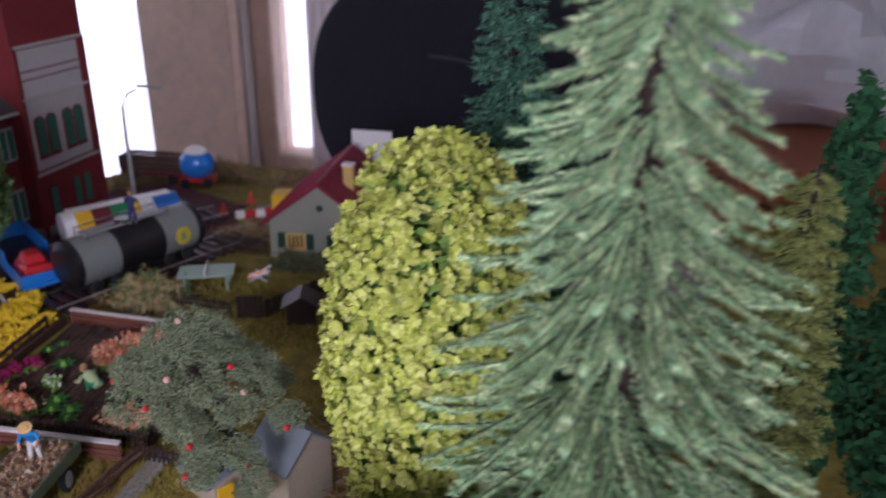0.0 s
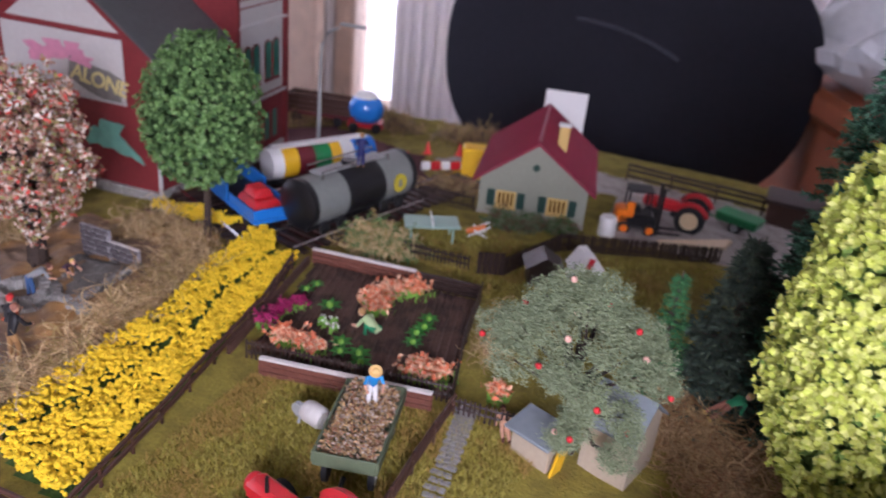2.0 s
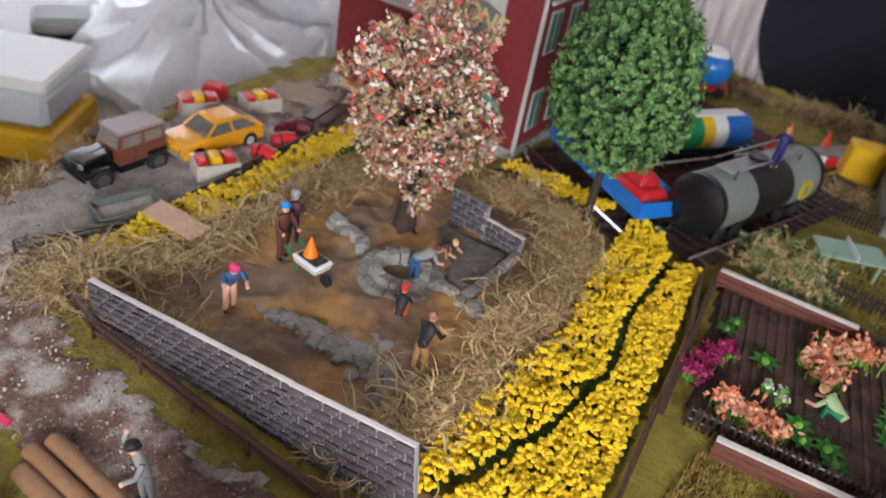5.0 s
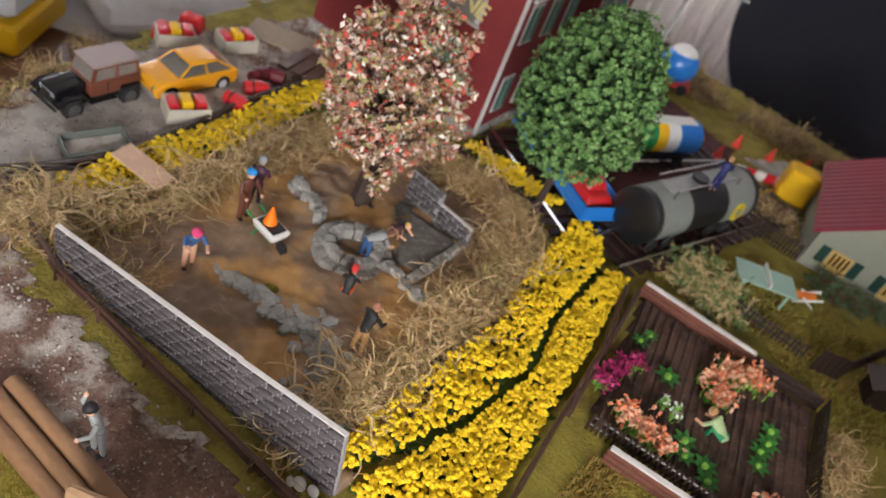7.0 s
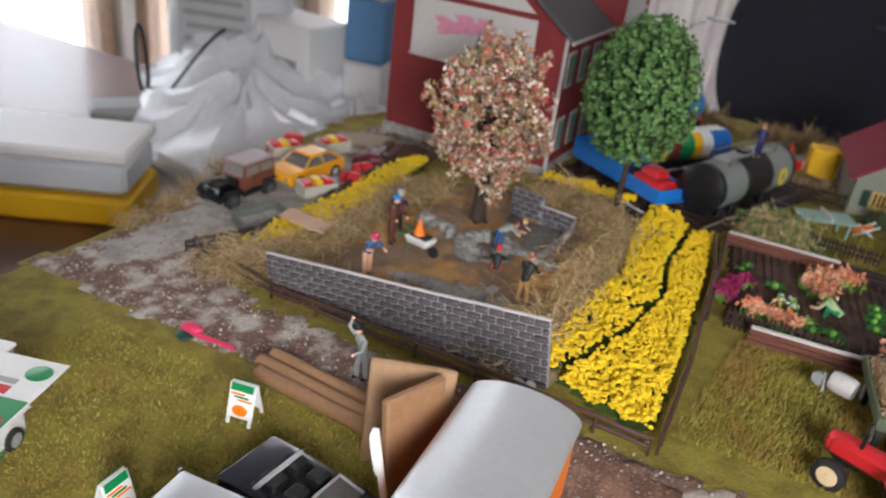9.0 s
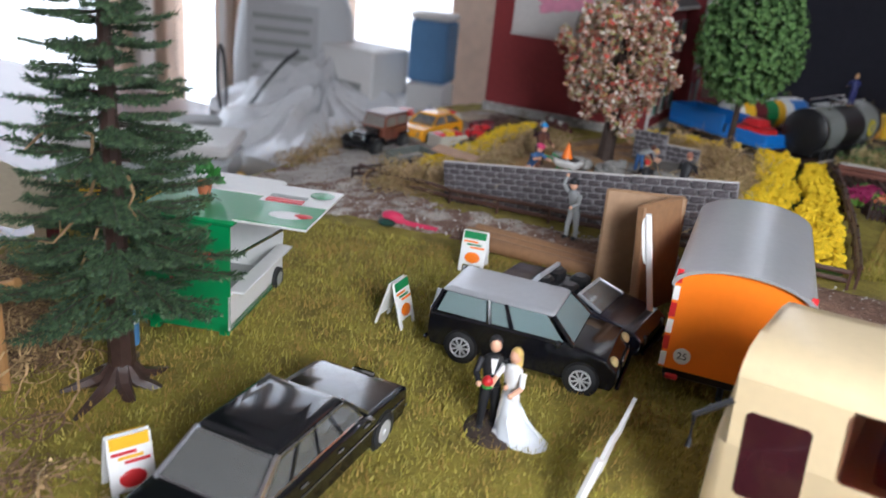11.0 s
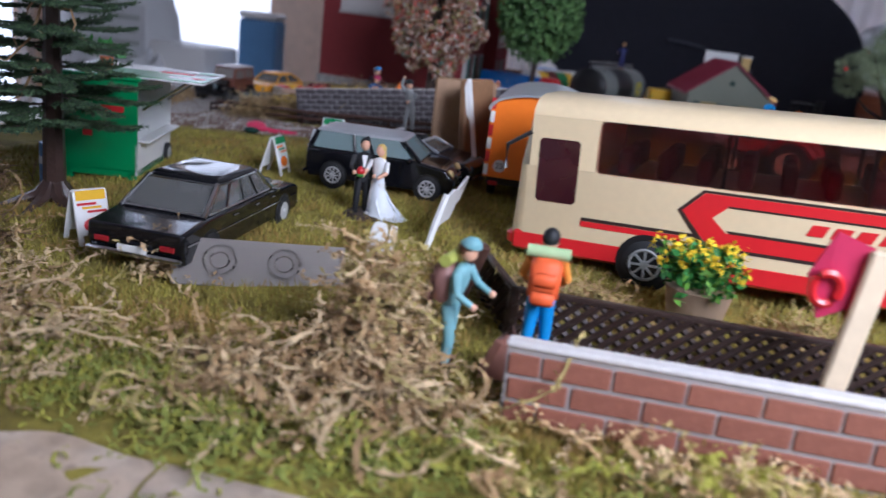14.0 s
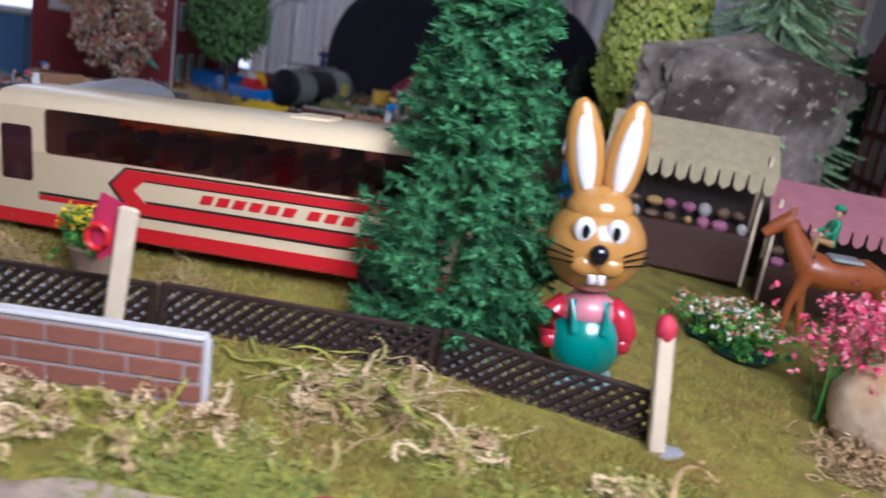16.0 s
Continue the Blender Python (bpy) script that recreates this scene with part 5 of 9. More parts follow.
def bus():
    t = thing("bus", 1.45, -13.75, 0.12, -8.5, "cream and red model coach with dark windows on the grass", "bus", ry=-3.4)
    L, W = 12.7, 2.87
    # the body: cross sections along its length, with rounded roof edges and front
    def shell(name, sec, xs, label=""):
        prof = sec + [(W - a, z) for a, z in sec[::-1]]
        rings = []
        for x in xs:
            e = min(x, L - x)
            k = 0.9 if e < 0.03 else 0.95 if e < 0.1 else 1.0
            rings.append([(x + (0.32 * max(0, (z - 1.6)) / 2 * (1 if x < 0.2 else 0.0)), W / 2 + (y - W / 2) * k, z) for y, z in prof][::-1])
        return part(name, B().loft(rings), CREAM, t, label)

    ends = (0.0, 0.08, 0.3, L - 0.3, L - 0.05, L)
    shell("lower_body", [(0.02, 0.32), (0.0, 0.7), (0.0, 2.18)], ends, "cream lower body")
    shell("roof", [(0.0, 3.27), (0.06, 3.42), (0.3, 3.6), (0.8, 3.68)], ends, "cream rounded roof")
    shell("front_section", [(0.0, 2.184), (0.0, 3.266)], (0.0, 0.08, 0.3, 1.8))
    shell("rear_section", [(0.0, 2.184), (0.0, 3.266)], (11.98, L - 0.3, L - 0.05, L))
    for x in (4.3, 6.9, 9.5):
        for y in (0.06, W - 0.06):
            part("window_pillar", B().box((x, y, 2.725), (0.07, 0.05, 1.08), 0.0), BLACKPL, t)
    part("skirt", B().box((L / 2, W / 2, 0.5), (L - 0.1, W + 0.03, 0.45), 0.06), BUSRED, t, "red skirt")
    part("bumper", B().box((0.12, W / 2, 0.5), (0.5, W - 0.1, 0.5), 0.16), BUSRED, t, "red front bumper")

    def on_side(name, pts, m, d=0.012, label=""):
        """A flat decal or pane on both long sides."""
        for y0, s in ((0, -1), (W, 1)):
            part(name, B().loft([[(x, y0 - s * 0.01, z) for x, z in pts], [(x, y0 + s * d, z) for x, z in pts]]), m, t, label)

    on_side("side_window", [(1.78, 2.27), (1.85, 2.2), (11.9, 2.2), (12.0, 2.27), (12.0, 3.18), (11.9, 3.25), (1.85, 3.25), (1.78, 3.18)], BUSGLASS, 0.03, "dark tinted side window")
    on_side("door_window", [(0.5, 1.5), (0.56, 1.44), (1.32, 1.44), (1.38, 1.5), (1.38, 2.74), (1.32, 2.8), (0.56, 2.8), (0.5, 2.74)], DARKGLASS, 0.014, "dark door window")
    # seats glimpsed as lighter shapes behind the glass
    for i in range(12):
        part("seat", B().box((2.3 + i * 0.8, 0.7, 2.45), (0.28, 1.0, 0.55), 0.06), MAROON, t)
        part("seat", B().box((2.3 + i * 0.8, W - 0.7, 2.45), (0.28, 1.0, 0.55), 0.06), MAROON, t)
    BAR = mat("dark_brown_stripe", (0.035, 0.02, 0.016), 0.4)
    on_side("red_stripe", [(3.6, 1.66), (4.0, 2.06), (12.0, 2.06), (12.0, 1.86), (4.5, 1.86), (4.2, 1.58), (4.05, 1.14)], BUSRED, 0.010)
    on_side("red_stripe", [(4.05, 1.14), (4.2, 1.58), (4.5, 1.3), (12.0, 1.3), (12.0, 1.0), (4.25, 1.0)], BUSRED, 0.011)
    on_side("brown_stripe", [(3.5, 1.66), (3.96, 2.12), (12.0, 2.12), (12.0, 2.07), (4.0, 2.07), (3.6, 1.66)], BAR, 0.013)
    on_side("brown_stripe", [(3.5, 1.66), (3.6, 1.66), (4.05, 1.12), (4.2, 1.0), (4.1, 1.0), (3.95, 1.1)], BAR, 0.013)
    on_side("brown_stripe", [(4.3, 1.0), (12.0, 1.0), (12.0, 0.93), (4.25, 0.93)], BAR, 0.013)
    on_side("brown_stripe", [(4.5, 1.36), (12, 1.36), (12, 1.3), (4.56, 1.3)], BAR, 0.013)
    on_side("brown_stripe", [(4.46, 1.86), (12, 1.86), (12, 1.82), (4.5, 1.82)], BAR, 0.013)
    on_side("brown_stripe", [(1.55, 1.2), (3.9, 1.2), (3.95, 1.13), (1.55, 1.13)], BAR, 0.013)
    on_side("red_stripe", [(1.55, 1.12), (3.6, 1.12), (3.65, 1.0), (1.55, 1.0)], BUSRED, 0.013)
    # the lettering stands as plain slanted red bars
    for i in range(9):
        x = 5.95 + i * 0.42 + (0.2 if i > 5 else 0)
        part("lettering_bar", B().loft([[(x + dx, -0.012, z) for dx, z in ((0, 1.5), (0.3, 1.5), (0.4, 1.72), (0.1, 1.72))], [(x + dx, -0.02, z) for dx, z in ((0, 1.5), (0.3, 1.5), (0.4, 1.72), (0.1, 1.72))]]), BUSRED, t)
    part("windscreen", B().loft([[(0.10, 0.3, 1.55), (0.10, W - 0.3, 1.55), (0.36, W - 0.4, 3.05), (0.36, 0.4, 3.05)], [(0.02, 0.3, 1.55), (0.02, W - 0.3, 1.55), (0.24, W - 0.4, 3.05), (0.24, 0.4, 3.05)]]), DARKGLASS, t, "large dark windscreen")
    for s in (0.45, W - 0.45):
        part("headlight", B().ball((0.0, s, 0.95), (0.06, 0.2, 0.14), 10, 8), TINT, t)
    for x in (3.0, 10.6):
        for y, s in ((0.02, -1), (W - 0.02, 1)):
            part("arch", B().tube([(x, y - s * 0.1, 0.42), (x, y + s * 0.04, 0.42)], 0.62, 22), BLACKPL, t)
            w = wheel(t, x, 0, 0.5, 0.3, GREYPL, z=0.4, spokes=8)
            w.matrix_basis = pose(x * U, (y - s * 0.06) * U, 0.4 * U, 0, 0, 180 if s < 0 else 0)
    part("roof_hatch", B().box((8.2, W / 2, 3.7), (1.0, 0.9, 0.1), 0.03), CREAM, t)
    part("mirror", B().tube([(0.3, -0.02, 2.9), (-0.15, -0.25, 2.6), (-0.15, -0.3, 2.1)], 0.05, 6), BLACKPL, t)


bus()


def site_wagon():
    t = thing("site_wagon", -0.15, -9.55, gz(0, -8) + 0.0, 5, "orange and white model caravan wagon with a rounded silver roof", "wagon")
    W, L, h0, h1 = 2.55, 5.4, 0.65, 2.45
    arc = [(W / 2 - W / 2 * 1.0 * math.cos(a), h1 + 0.5 * math.sin(a)) for a in [math.pi * i / 16 for i in range(17)]]
    face = [(0.0, h0), (W, h0)] + arc[::-1]
    part("front_wall", B().prism(face, 0.0, 0.06, "y"), ORANGEPL, t, "plain orange end wall")
    part("rear_wall", B().prism(face, L - 0.06, L, "y"), ORANGEPL, t)
    for x in (0.03, W - 0.03):
        part("side_wall", B().box((x, L / 2, (h0 + h1) / 2), (0.06, L - 0.14, h1 - h0), 0.01), ORANGEPL, t)
    outer = [(W / 2 + (x - W / 2) * 1.05, z + 0.05) for x, z in arc]
    part("roof", B().prism(outer + [(x, z) for x, z in arc[::-1]], -0.12, L + 0.12, "y"), SILVERROOF, t, "rounded silver roof")
    for i in range(6):
        part("marking", B().box((0.06, -0.012, 0.85 + i * 0.36), (0.12, 0.02, 0.3), 0.003), WHITEPL if i % 2 == 0 else REDPL, t, "red and white edge marking")
        part("marking", B().box((W - 0.06, -0.012, 0.85 + i * 0.36), (0.12, 0.02, 0.3), 0.003), WHITEPL if i % 2 == 0 else REDPL, t)
    part("speed_disc", B().cyl((0.42, -0.03, 0.98), (0.42, 0.0, 0.98), 0.17, n=20), WHITEPL, t, "round white disc")
    cu = bpy.data.curves.new("speed_number", "FONT")
    cu.body, cu.size, cu.extrude, cu.align_x, cu.align_y = "25", 0.0021, 0.00003, "CENTER", "CENTER"
    cu.materials.append(BLACKPL)
    num = new("number", cu)
    num.parent = t
    num.matrix_basis = pose(0.42 * U, -0.034 * U, 0.98 * U, 90, 0, 0)
    part("underframe", B().box((W / 2, L / 2, 0.55), (W - 0.2, L - 0.1, 0.2), 0.03), BLACKPL, t)
    for y in (0.9, L - 0.9):
        for s in (0.2, W - 0.2):
            w = wheel(t, 0, 0, 0.36, 0.2, GREYPL)
            w.matrix_basis = pose(s * U, y * U, 0.36 * U, 0, 0, 90)
    part("drawbar", B().tube([(W / 2, 0.4, 0.42), (W / 2, -0.3, 0.4)], 0.07, 6), BLACKPL, t)
    for s in (0.3, W - 0.3):
        part("lamp", B().box((s, -0.04, 0.5), (0.25, 0.08, 0.12), 0.02), REDPL, t)


site_wagon()


def snack_stand():
    t = thing("snack_stand", -9.25, -12.0, gz(-9.3, -11.9) - 0.02, 108, "green and white model snack trailer with its flap open", "stand")
    # local x runs along the serving side, y into the stand
    L, D, H = 3.4, 2.2, 2.7
    part("front_wall", B().box((L / 2, 0.03, 0.55), (L, 0.06, 0.9), 0.02), WHITEPL, t, "white counter front")
    part("counter", B().box((L / 2, -0.1, 1.05), (L - 0.2, 0.4, 0.06), 0.02), WHITEPL, t)
    part("end_wall", B().box((0.03, D / 2, 1.45), (0.06, D, H - 0.2), 0.02), GREENPL, t, "green end wall")
    part("end_wall", B().box((L - 0.03, D / 2, 1.45), (0.06, D, H - 0.2), 0.02), WHITEPL, t)
    part("back_wall", B().box((L / 2, D - 0.03, 1.45), (L - 0.14, 0.06, H - 0.2), 0.02), GREENPL, t)
    part("floor_panel", B().box((L / 2, D / 2, 0.28), (L - 0.14, D - 0.14, 0.1), 0.01), GREYPL, t)
    part("roof", B().box((1.0, D / 2, H + 0.02), (2.1, D + 0.16, 0.14), 0.05), GREENPL, t, "green glossy roof")
    part("roof", B().box((2.75, D / 2, H + 0.02), (1.38, D + 0.16, 0.14), 0.05), WHITEPL, t, "white roof")
    flap = part("flap", B().box((1.55, -0.85, H + 0.08), (2.9, 1.7, 0.05), 0.01), WHITEPL, t, "raised white and green serving flap")
    part("flap_panel", B().box((0.85, -0.85, H + 0.115), (1.45, 1.66, 0.02), 0.0), GREENPL, flap)
    part("flap_bar", B().box((1.8, -0.6, H + 0.125), (0.25, 0.9, 0.02), 0.0, M=None), REDPL, flap)
    part("flap_bar", B().box((2.1, -0.6, H + 0.125), (0.15, 0.9, 0.02), 0.0), GREYPL, flap)
    part("flap_badge", B().ball((0.8, -1.0, H + 0.125), (0.26, 0.42, 0.02), 14, 4), WHITEPL, flap)
    part("flap_badge", B().ball((0.85, -1.35, H + 0.13), (0.16, 0.25, 0.02), 12, 4), REDPL, flap)
    part("flap_badge", B().ball((2.5, -1.3, H + 0.125), (0.28, 0.3, 0.02), 14, 4), GREENPL, flap)
    for x in (0.3, 2.8):
        part("strut", B().tube([(x, -0.05, 1.9), (x, -1.2, H + 0.05)], 0.035, 5), CHROME, t)
    part("skirt", B().box((L / 2, D / 2, 0.16), (L, D, 0.25), 0.03), GREENPL, t)
    for i, (a, z) in enumerate(((0.7, 1.9), (1.3, 1.2))):
        part("lettering_bar", B().box((-0.015, a, z), (0.02, 0.7 if i == 0 else 0.24, 0.16), 0.0), REDPL, t)
    for i in range(2):
        part("leg", B().box((0.1, 0.15 + 1.7 * i, 0.02), (0.2, 0.25, 0.4), 0.03), GREENPL, t)
    w = wheel(t, 0, 0, 0.3, 0.18, GREYPL)
    w.matrix_basis = pose(2.9 * U, -0.02 * U, 0.28 * U, 0, 0, 180)
    return t


snack_stand()
pot = thing("potted_plant", -11.0, -10.9, gz(-9.3, -11.9) + 2.77, label="terracotta pot with a green plant on the stand's roof", category="plant")
part("pot", B().cyl((0, 0, 0), (0, 0, 0.3), 0.14, 0.19), mat("terracotta", (0.45, 0.14, 0.06), 0.8), pot)
V = leaves([(random.gauss(0, 0.15), random.gauss(0, 0.15), 0.45 + random.random() * 0.25) for i in range(12)], 0.17, 3, 0.4)
mass("leafage", V, 4, [LEAFG], pot)


# ---- railway ----
def rails(pts, label="dark model railway track"):
    t = thing("railway_track", 0, 0, 0, label=label, category="track")
    (xa, ya), (xb, yb) = pts
    L = math.hypot(xb - xa, yb - ya)
    d, n = ((xb - xa) / L, (yb - ya) / L), (-(yb - ya) / L, (xb - xa) / L)
    for s in (-0.82, 0.82):
        part("rail", B().tube([(xa + (xb - xa) * k / 6 + n[0] * s, ya + (yb - ya) * k / 6 + n[1] * s, gz(xa + (xb - xa) * k / 6, ya + (yb - ya) * k / 6) + 0.26) for k in range(7)], 0.07, 4), CHROME, t)
    for i in range(int(L / 0.62)):
        k = (i + 0.5) * 0.62 / L
        x, y = xa + (xb - xa) * k, ya + (yb - ya) * k
        part("sleeper", B().box((0, 0, 0), (0.3, 2.7, 0.14), 0.02, M=pose(x, y, gz(x, y) + 0.14, 0, 0, math.degrees(math.atan2(d[1], d[0])))), DARKPL, t)


rails([(0.4, 14.4), (4.8, 27.5)])
rails([(-0.5, 14.6), (-6.4, 18.6)])
rails([(-4.2, 19.0), (0.6, 28)])


def tank_wagon():
    t = thing("tank_wagon", 0.5, 15.7, gz(2, 18) + 0.25, 70, "black and grey model tank wagon on the rails", "wagon")
    r, L, zc = 1.08, 6.6, 1.25
    TG = mat("tank_grey", (0.20, 0.215, 0.20), 0.45, var=0.12)
    for x0, x1, m in ((0.0, 0.35, BLACKPL), (0.35, 2.1, TG), (2.1, 4.4, BLACKPL), (4.4, 6.2, TG), (6.2, 6.6, BLACKPL)):
        e = B()
        pts = [(x0 + (x1 - x0) * k / 4, 0, zc) for k in range(5)]
        rs = [r] * 5
        if x0 == 0:
            pts, rs = [(-0.12, 0, zc), (-0.06, 0, zc), (0.06, 0, zc), (0.35, 0, zc)], [0.5, 0.85, r, r]
        if x1 == 6.6:
            pts, rs = [(6.2, 0, zc), (6.5, 0, zc), (6.62, 0, zc), (6.7, 0, zc)], [r, r, 0.85, 0.5]
        part("barrel", e.tube(pts, rs, 32), m, t, "grey barrel section" if m is TG else "black barrel section")
    part("walkway", B().box((3.0, 0, zc + r + 0.08), (4.0, 0.7, 0.06), 0.01), GREYPL, t, "silver roof walkway")
    for s in (-0.5, 0.5):
        part("handrail", B().tube([(1.0, s, zc + r - 0.05), (1.0, s, zc + r + 0.28), (5.0, s, zc + r + 0.28), (5.0, s, zc + r - 0.05)], 0.04, 5), CHROME, t)
    part("dome", B().cyl((3.0, 0, zc + r), (3.0, 0, zc + r + 0.25), 0.35), BLACKPL, t)
    part("emblem", B().cyl((5.3, -r - 0.02, zc), (5.3, -r + 0.12, zc), 0.42, n=24), mat("emblem_yellow", (0.55, 0.45, 0.03), 0.5), t, "round yellow badge")
    part("emblem_mark", B().box((5.3, -r - 0.03, zc), (0.2, 0.02, 0.35), 0.0), TG, t)
    part("underframe", B().box((3.25, 0, 0.25), (6.4, 1.2, 0.2), 0.03), BLACKPL, t)
    for x in (0.9, 1.9, 4.6, 5.6):
        for s in (-0.8, 0.8):
            wheel(t, x, s, 0.3, 0.12, BLACKPL, z=0.2)


tank_wagon()


def open_wagon():
    t = thing("freight_wagon", -0.45, 15.6, gz(-2, 16.5) + 0.25, 147, "blue open model wagon loaded with a red crate", "wagon")
    L, W = 6.2, 1.9
    part("floor_frame", B().box((L / 2, 0, 0.45), (L, W, 0.25), 0.05), BLUEPL, t)
    for s in (-1, 1):
        part("side_wall", B().box((1.2, s * (W / 2 - 0.04), 0.78), (2.4, 0.08, 0.45), 0.02), BLUEPL, t)
        part("side_wall", B().box((4.4, s * (W / 2 - 0.04), 0.95), (3.6, 0.08, 0.8), 0.02), BLUEPL, t)
    part("end_wall", B().box((0.04, 0, 0.78), (0.08, W - 0.18, 0.45), 0.02), BLUEPL, t)
    part("end_wall", B().box((L - 0.04, 0, 0.95), (0.08, W - 0.18, 0.8), 0.02), BLUEPL, t)
    part("floor_panel", B().box((L / 2, 0, 0.6), (L - 0.18, W - 0.18, 0.06), 0.0), BLACKPL, t)
    for x in (1.0, L - 1.0):
        for s in (-0.8, 0.8):
            wheel(t, x, s, 0.32, 0.12, BLACKPL, z=0.2)


open_wagon()
rc = thing("red_crate", -1.55, 16.25, gz(-2, 16.5) + 0.89, 147, "red plastic block lying in the blue wagon", "crate")
part("crate", B().box((0, 0, 0.25), (1.9, 1.35, 0.5), 0.08, taper=(0.85, 0.8)), REDPL, rc)
part("top", B().box((0.1, 0, 0.68), (1.1, 0.9, 0.4), 0.08, taper=(0.85, 0.8)), REDPL, rc)


def striped_wagon():
    t = thing("tank_wagon", -3.6, 20.4, gz(-2, 23) + 0.25, 56, "model tank wagon with bands of yellow, red, green, white and blue", "wagon")
    r, zc = 0.78, 1.05
    x = 0
    for m, w in ((WHITEPL, 0.6), (YELLOWPL, 0.8), (MAROON, 0.9), (GREENPL, 0.9), (YELLOWPL, 0.6), (WHITEPL, 0.7), (BLUEPL, 1.3)):
        part("barrel", B().tube([(x, 0, zc), (x + w, 0, zc)], r, 22), m, t)
        x += w
    part("walkway", B().box((x / 2, 0, zc + r + 0.04), (x - 0.6, 0.6, 0.06), 0.01), WHITEPL, t)
    part("underframe", B().box((x / 2, 0, 0.28), (x, 1.1, 0.2), 0.03), BLACKPL, t)
    for a in (0.9, x - 0.9):
        for s in (-0.8, 0.8):
            wheel(t, a, s, 0.3, 0.12, BLACKPL, z=0.2)


striped_wagon()


def small_locomotive():
    t = thing("locomotive", -3.9, 33.0, gz(-4, 33) + 0.2, 200, "small blue model tank with a white top on red wheels", "wagon")
    part("barrel", B().ball((0, 0, 1.3), (1.1, 0.95, 1.0), 18, 10), BLUEPL, t)
    part("dome", B().ball((0, 0, 2.0), (0.75, 0.65, 0.45), 14, 8), WHITEPL, t, "white top")
    part("underframe", B().box((0, 0, 0.35), (2.2, 1.3, 0.3), 0.05), REDPL, t)
    for a in (-0.7, 0.7):
        for s in (-0.7, 0.7):
            wheel(t, a, s, 0.3, 0.12, BLACKPL, z=0.25)
    g = thing("freight_wagon", -7.2, 33.4, gz(-7, 33) + 0.2, 186, "grey-brown open model freight wagon", "wagon")
    part("floor_frame", B().box((0, 0, 0.5), (4.4, 1.6, 0.2), 0.04), MAROON, g)
    for s in (-0.76, 0.76):
        for k in range(3):
            part("plank", B().box((0, s, 0.8 + 0.32 * k), (4.4, 0.08, 0.29), 0.02), mat("grey_plank", (0.16, 0.12, 0.10), 0.8) if s < 0 and k == 0 else BROWNPL, g)
    for s in (-2.16, 2.16):
        part("end_wall", B().box((s, 0, 1.1), (0.08, 1.4, 0.95), 0.02), BROWNPL, g)
    for a in (-1.4, 1.4):
        for s in (-0.8, 0.8):
            wheel(g, a, s, 0.3, 0.12, BLACKPL, z=0.25)


small_locomotive()


# ---- buildings ----
REDWALL = mat("dark_red_brick_paint", (0.20, 0.022, 0.024), 0.7, var=0.2, scale=4, bump=0.2)
ROOFGREY = mat("grey_slate_roof", (0.085, 0.09, 0.09), 0.6, var=0.2, scale=4, bump=0.3)
HOUSEWALL = mat("grey_green_render", (0.27, 0.28, 0.22), 0.8, var=0.12, scale=6, bump=0.2)
ROOFRED = mat("dark_red_roof", (0.22, 0.018, 0.04), 0.4, var=0.15, scale=5, rnd=0.15)
SHUTTER = mat("dark_green_shutter", (0.008, 0.045, 0.032), 0.5, var=0.1)
FRAMEYEL = mat("yellow_window_frame", (0.62, 0.42, 0.13), 0.5, var=0.1)
TEAL = mat("teal_window", (0.03, 0.17, 0.12), 0.3, var=0.15, coat=0.3)
OFFWHITE = mat("off_white_facade", (0.52, 0.50, 0.48), 0.7, var=0.1, scale=5)


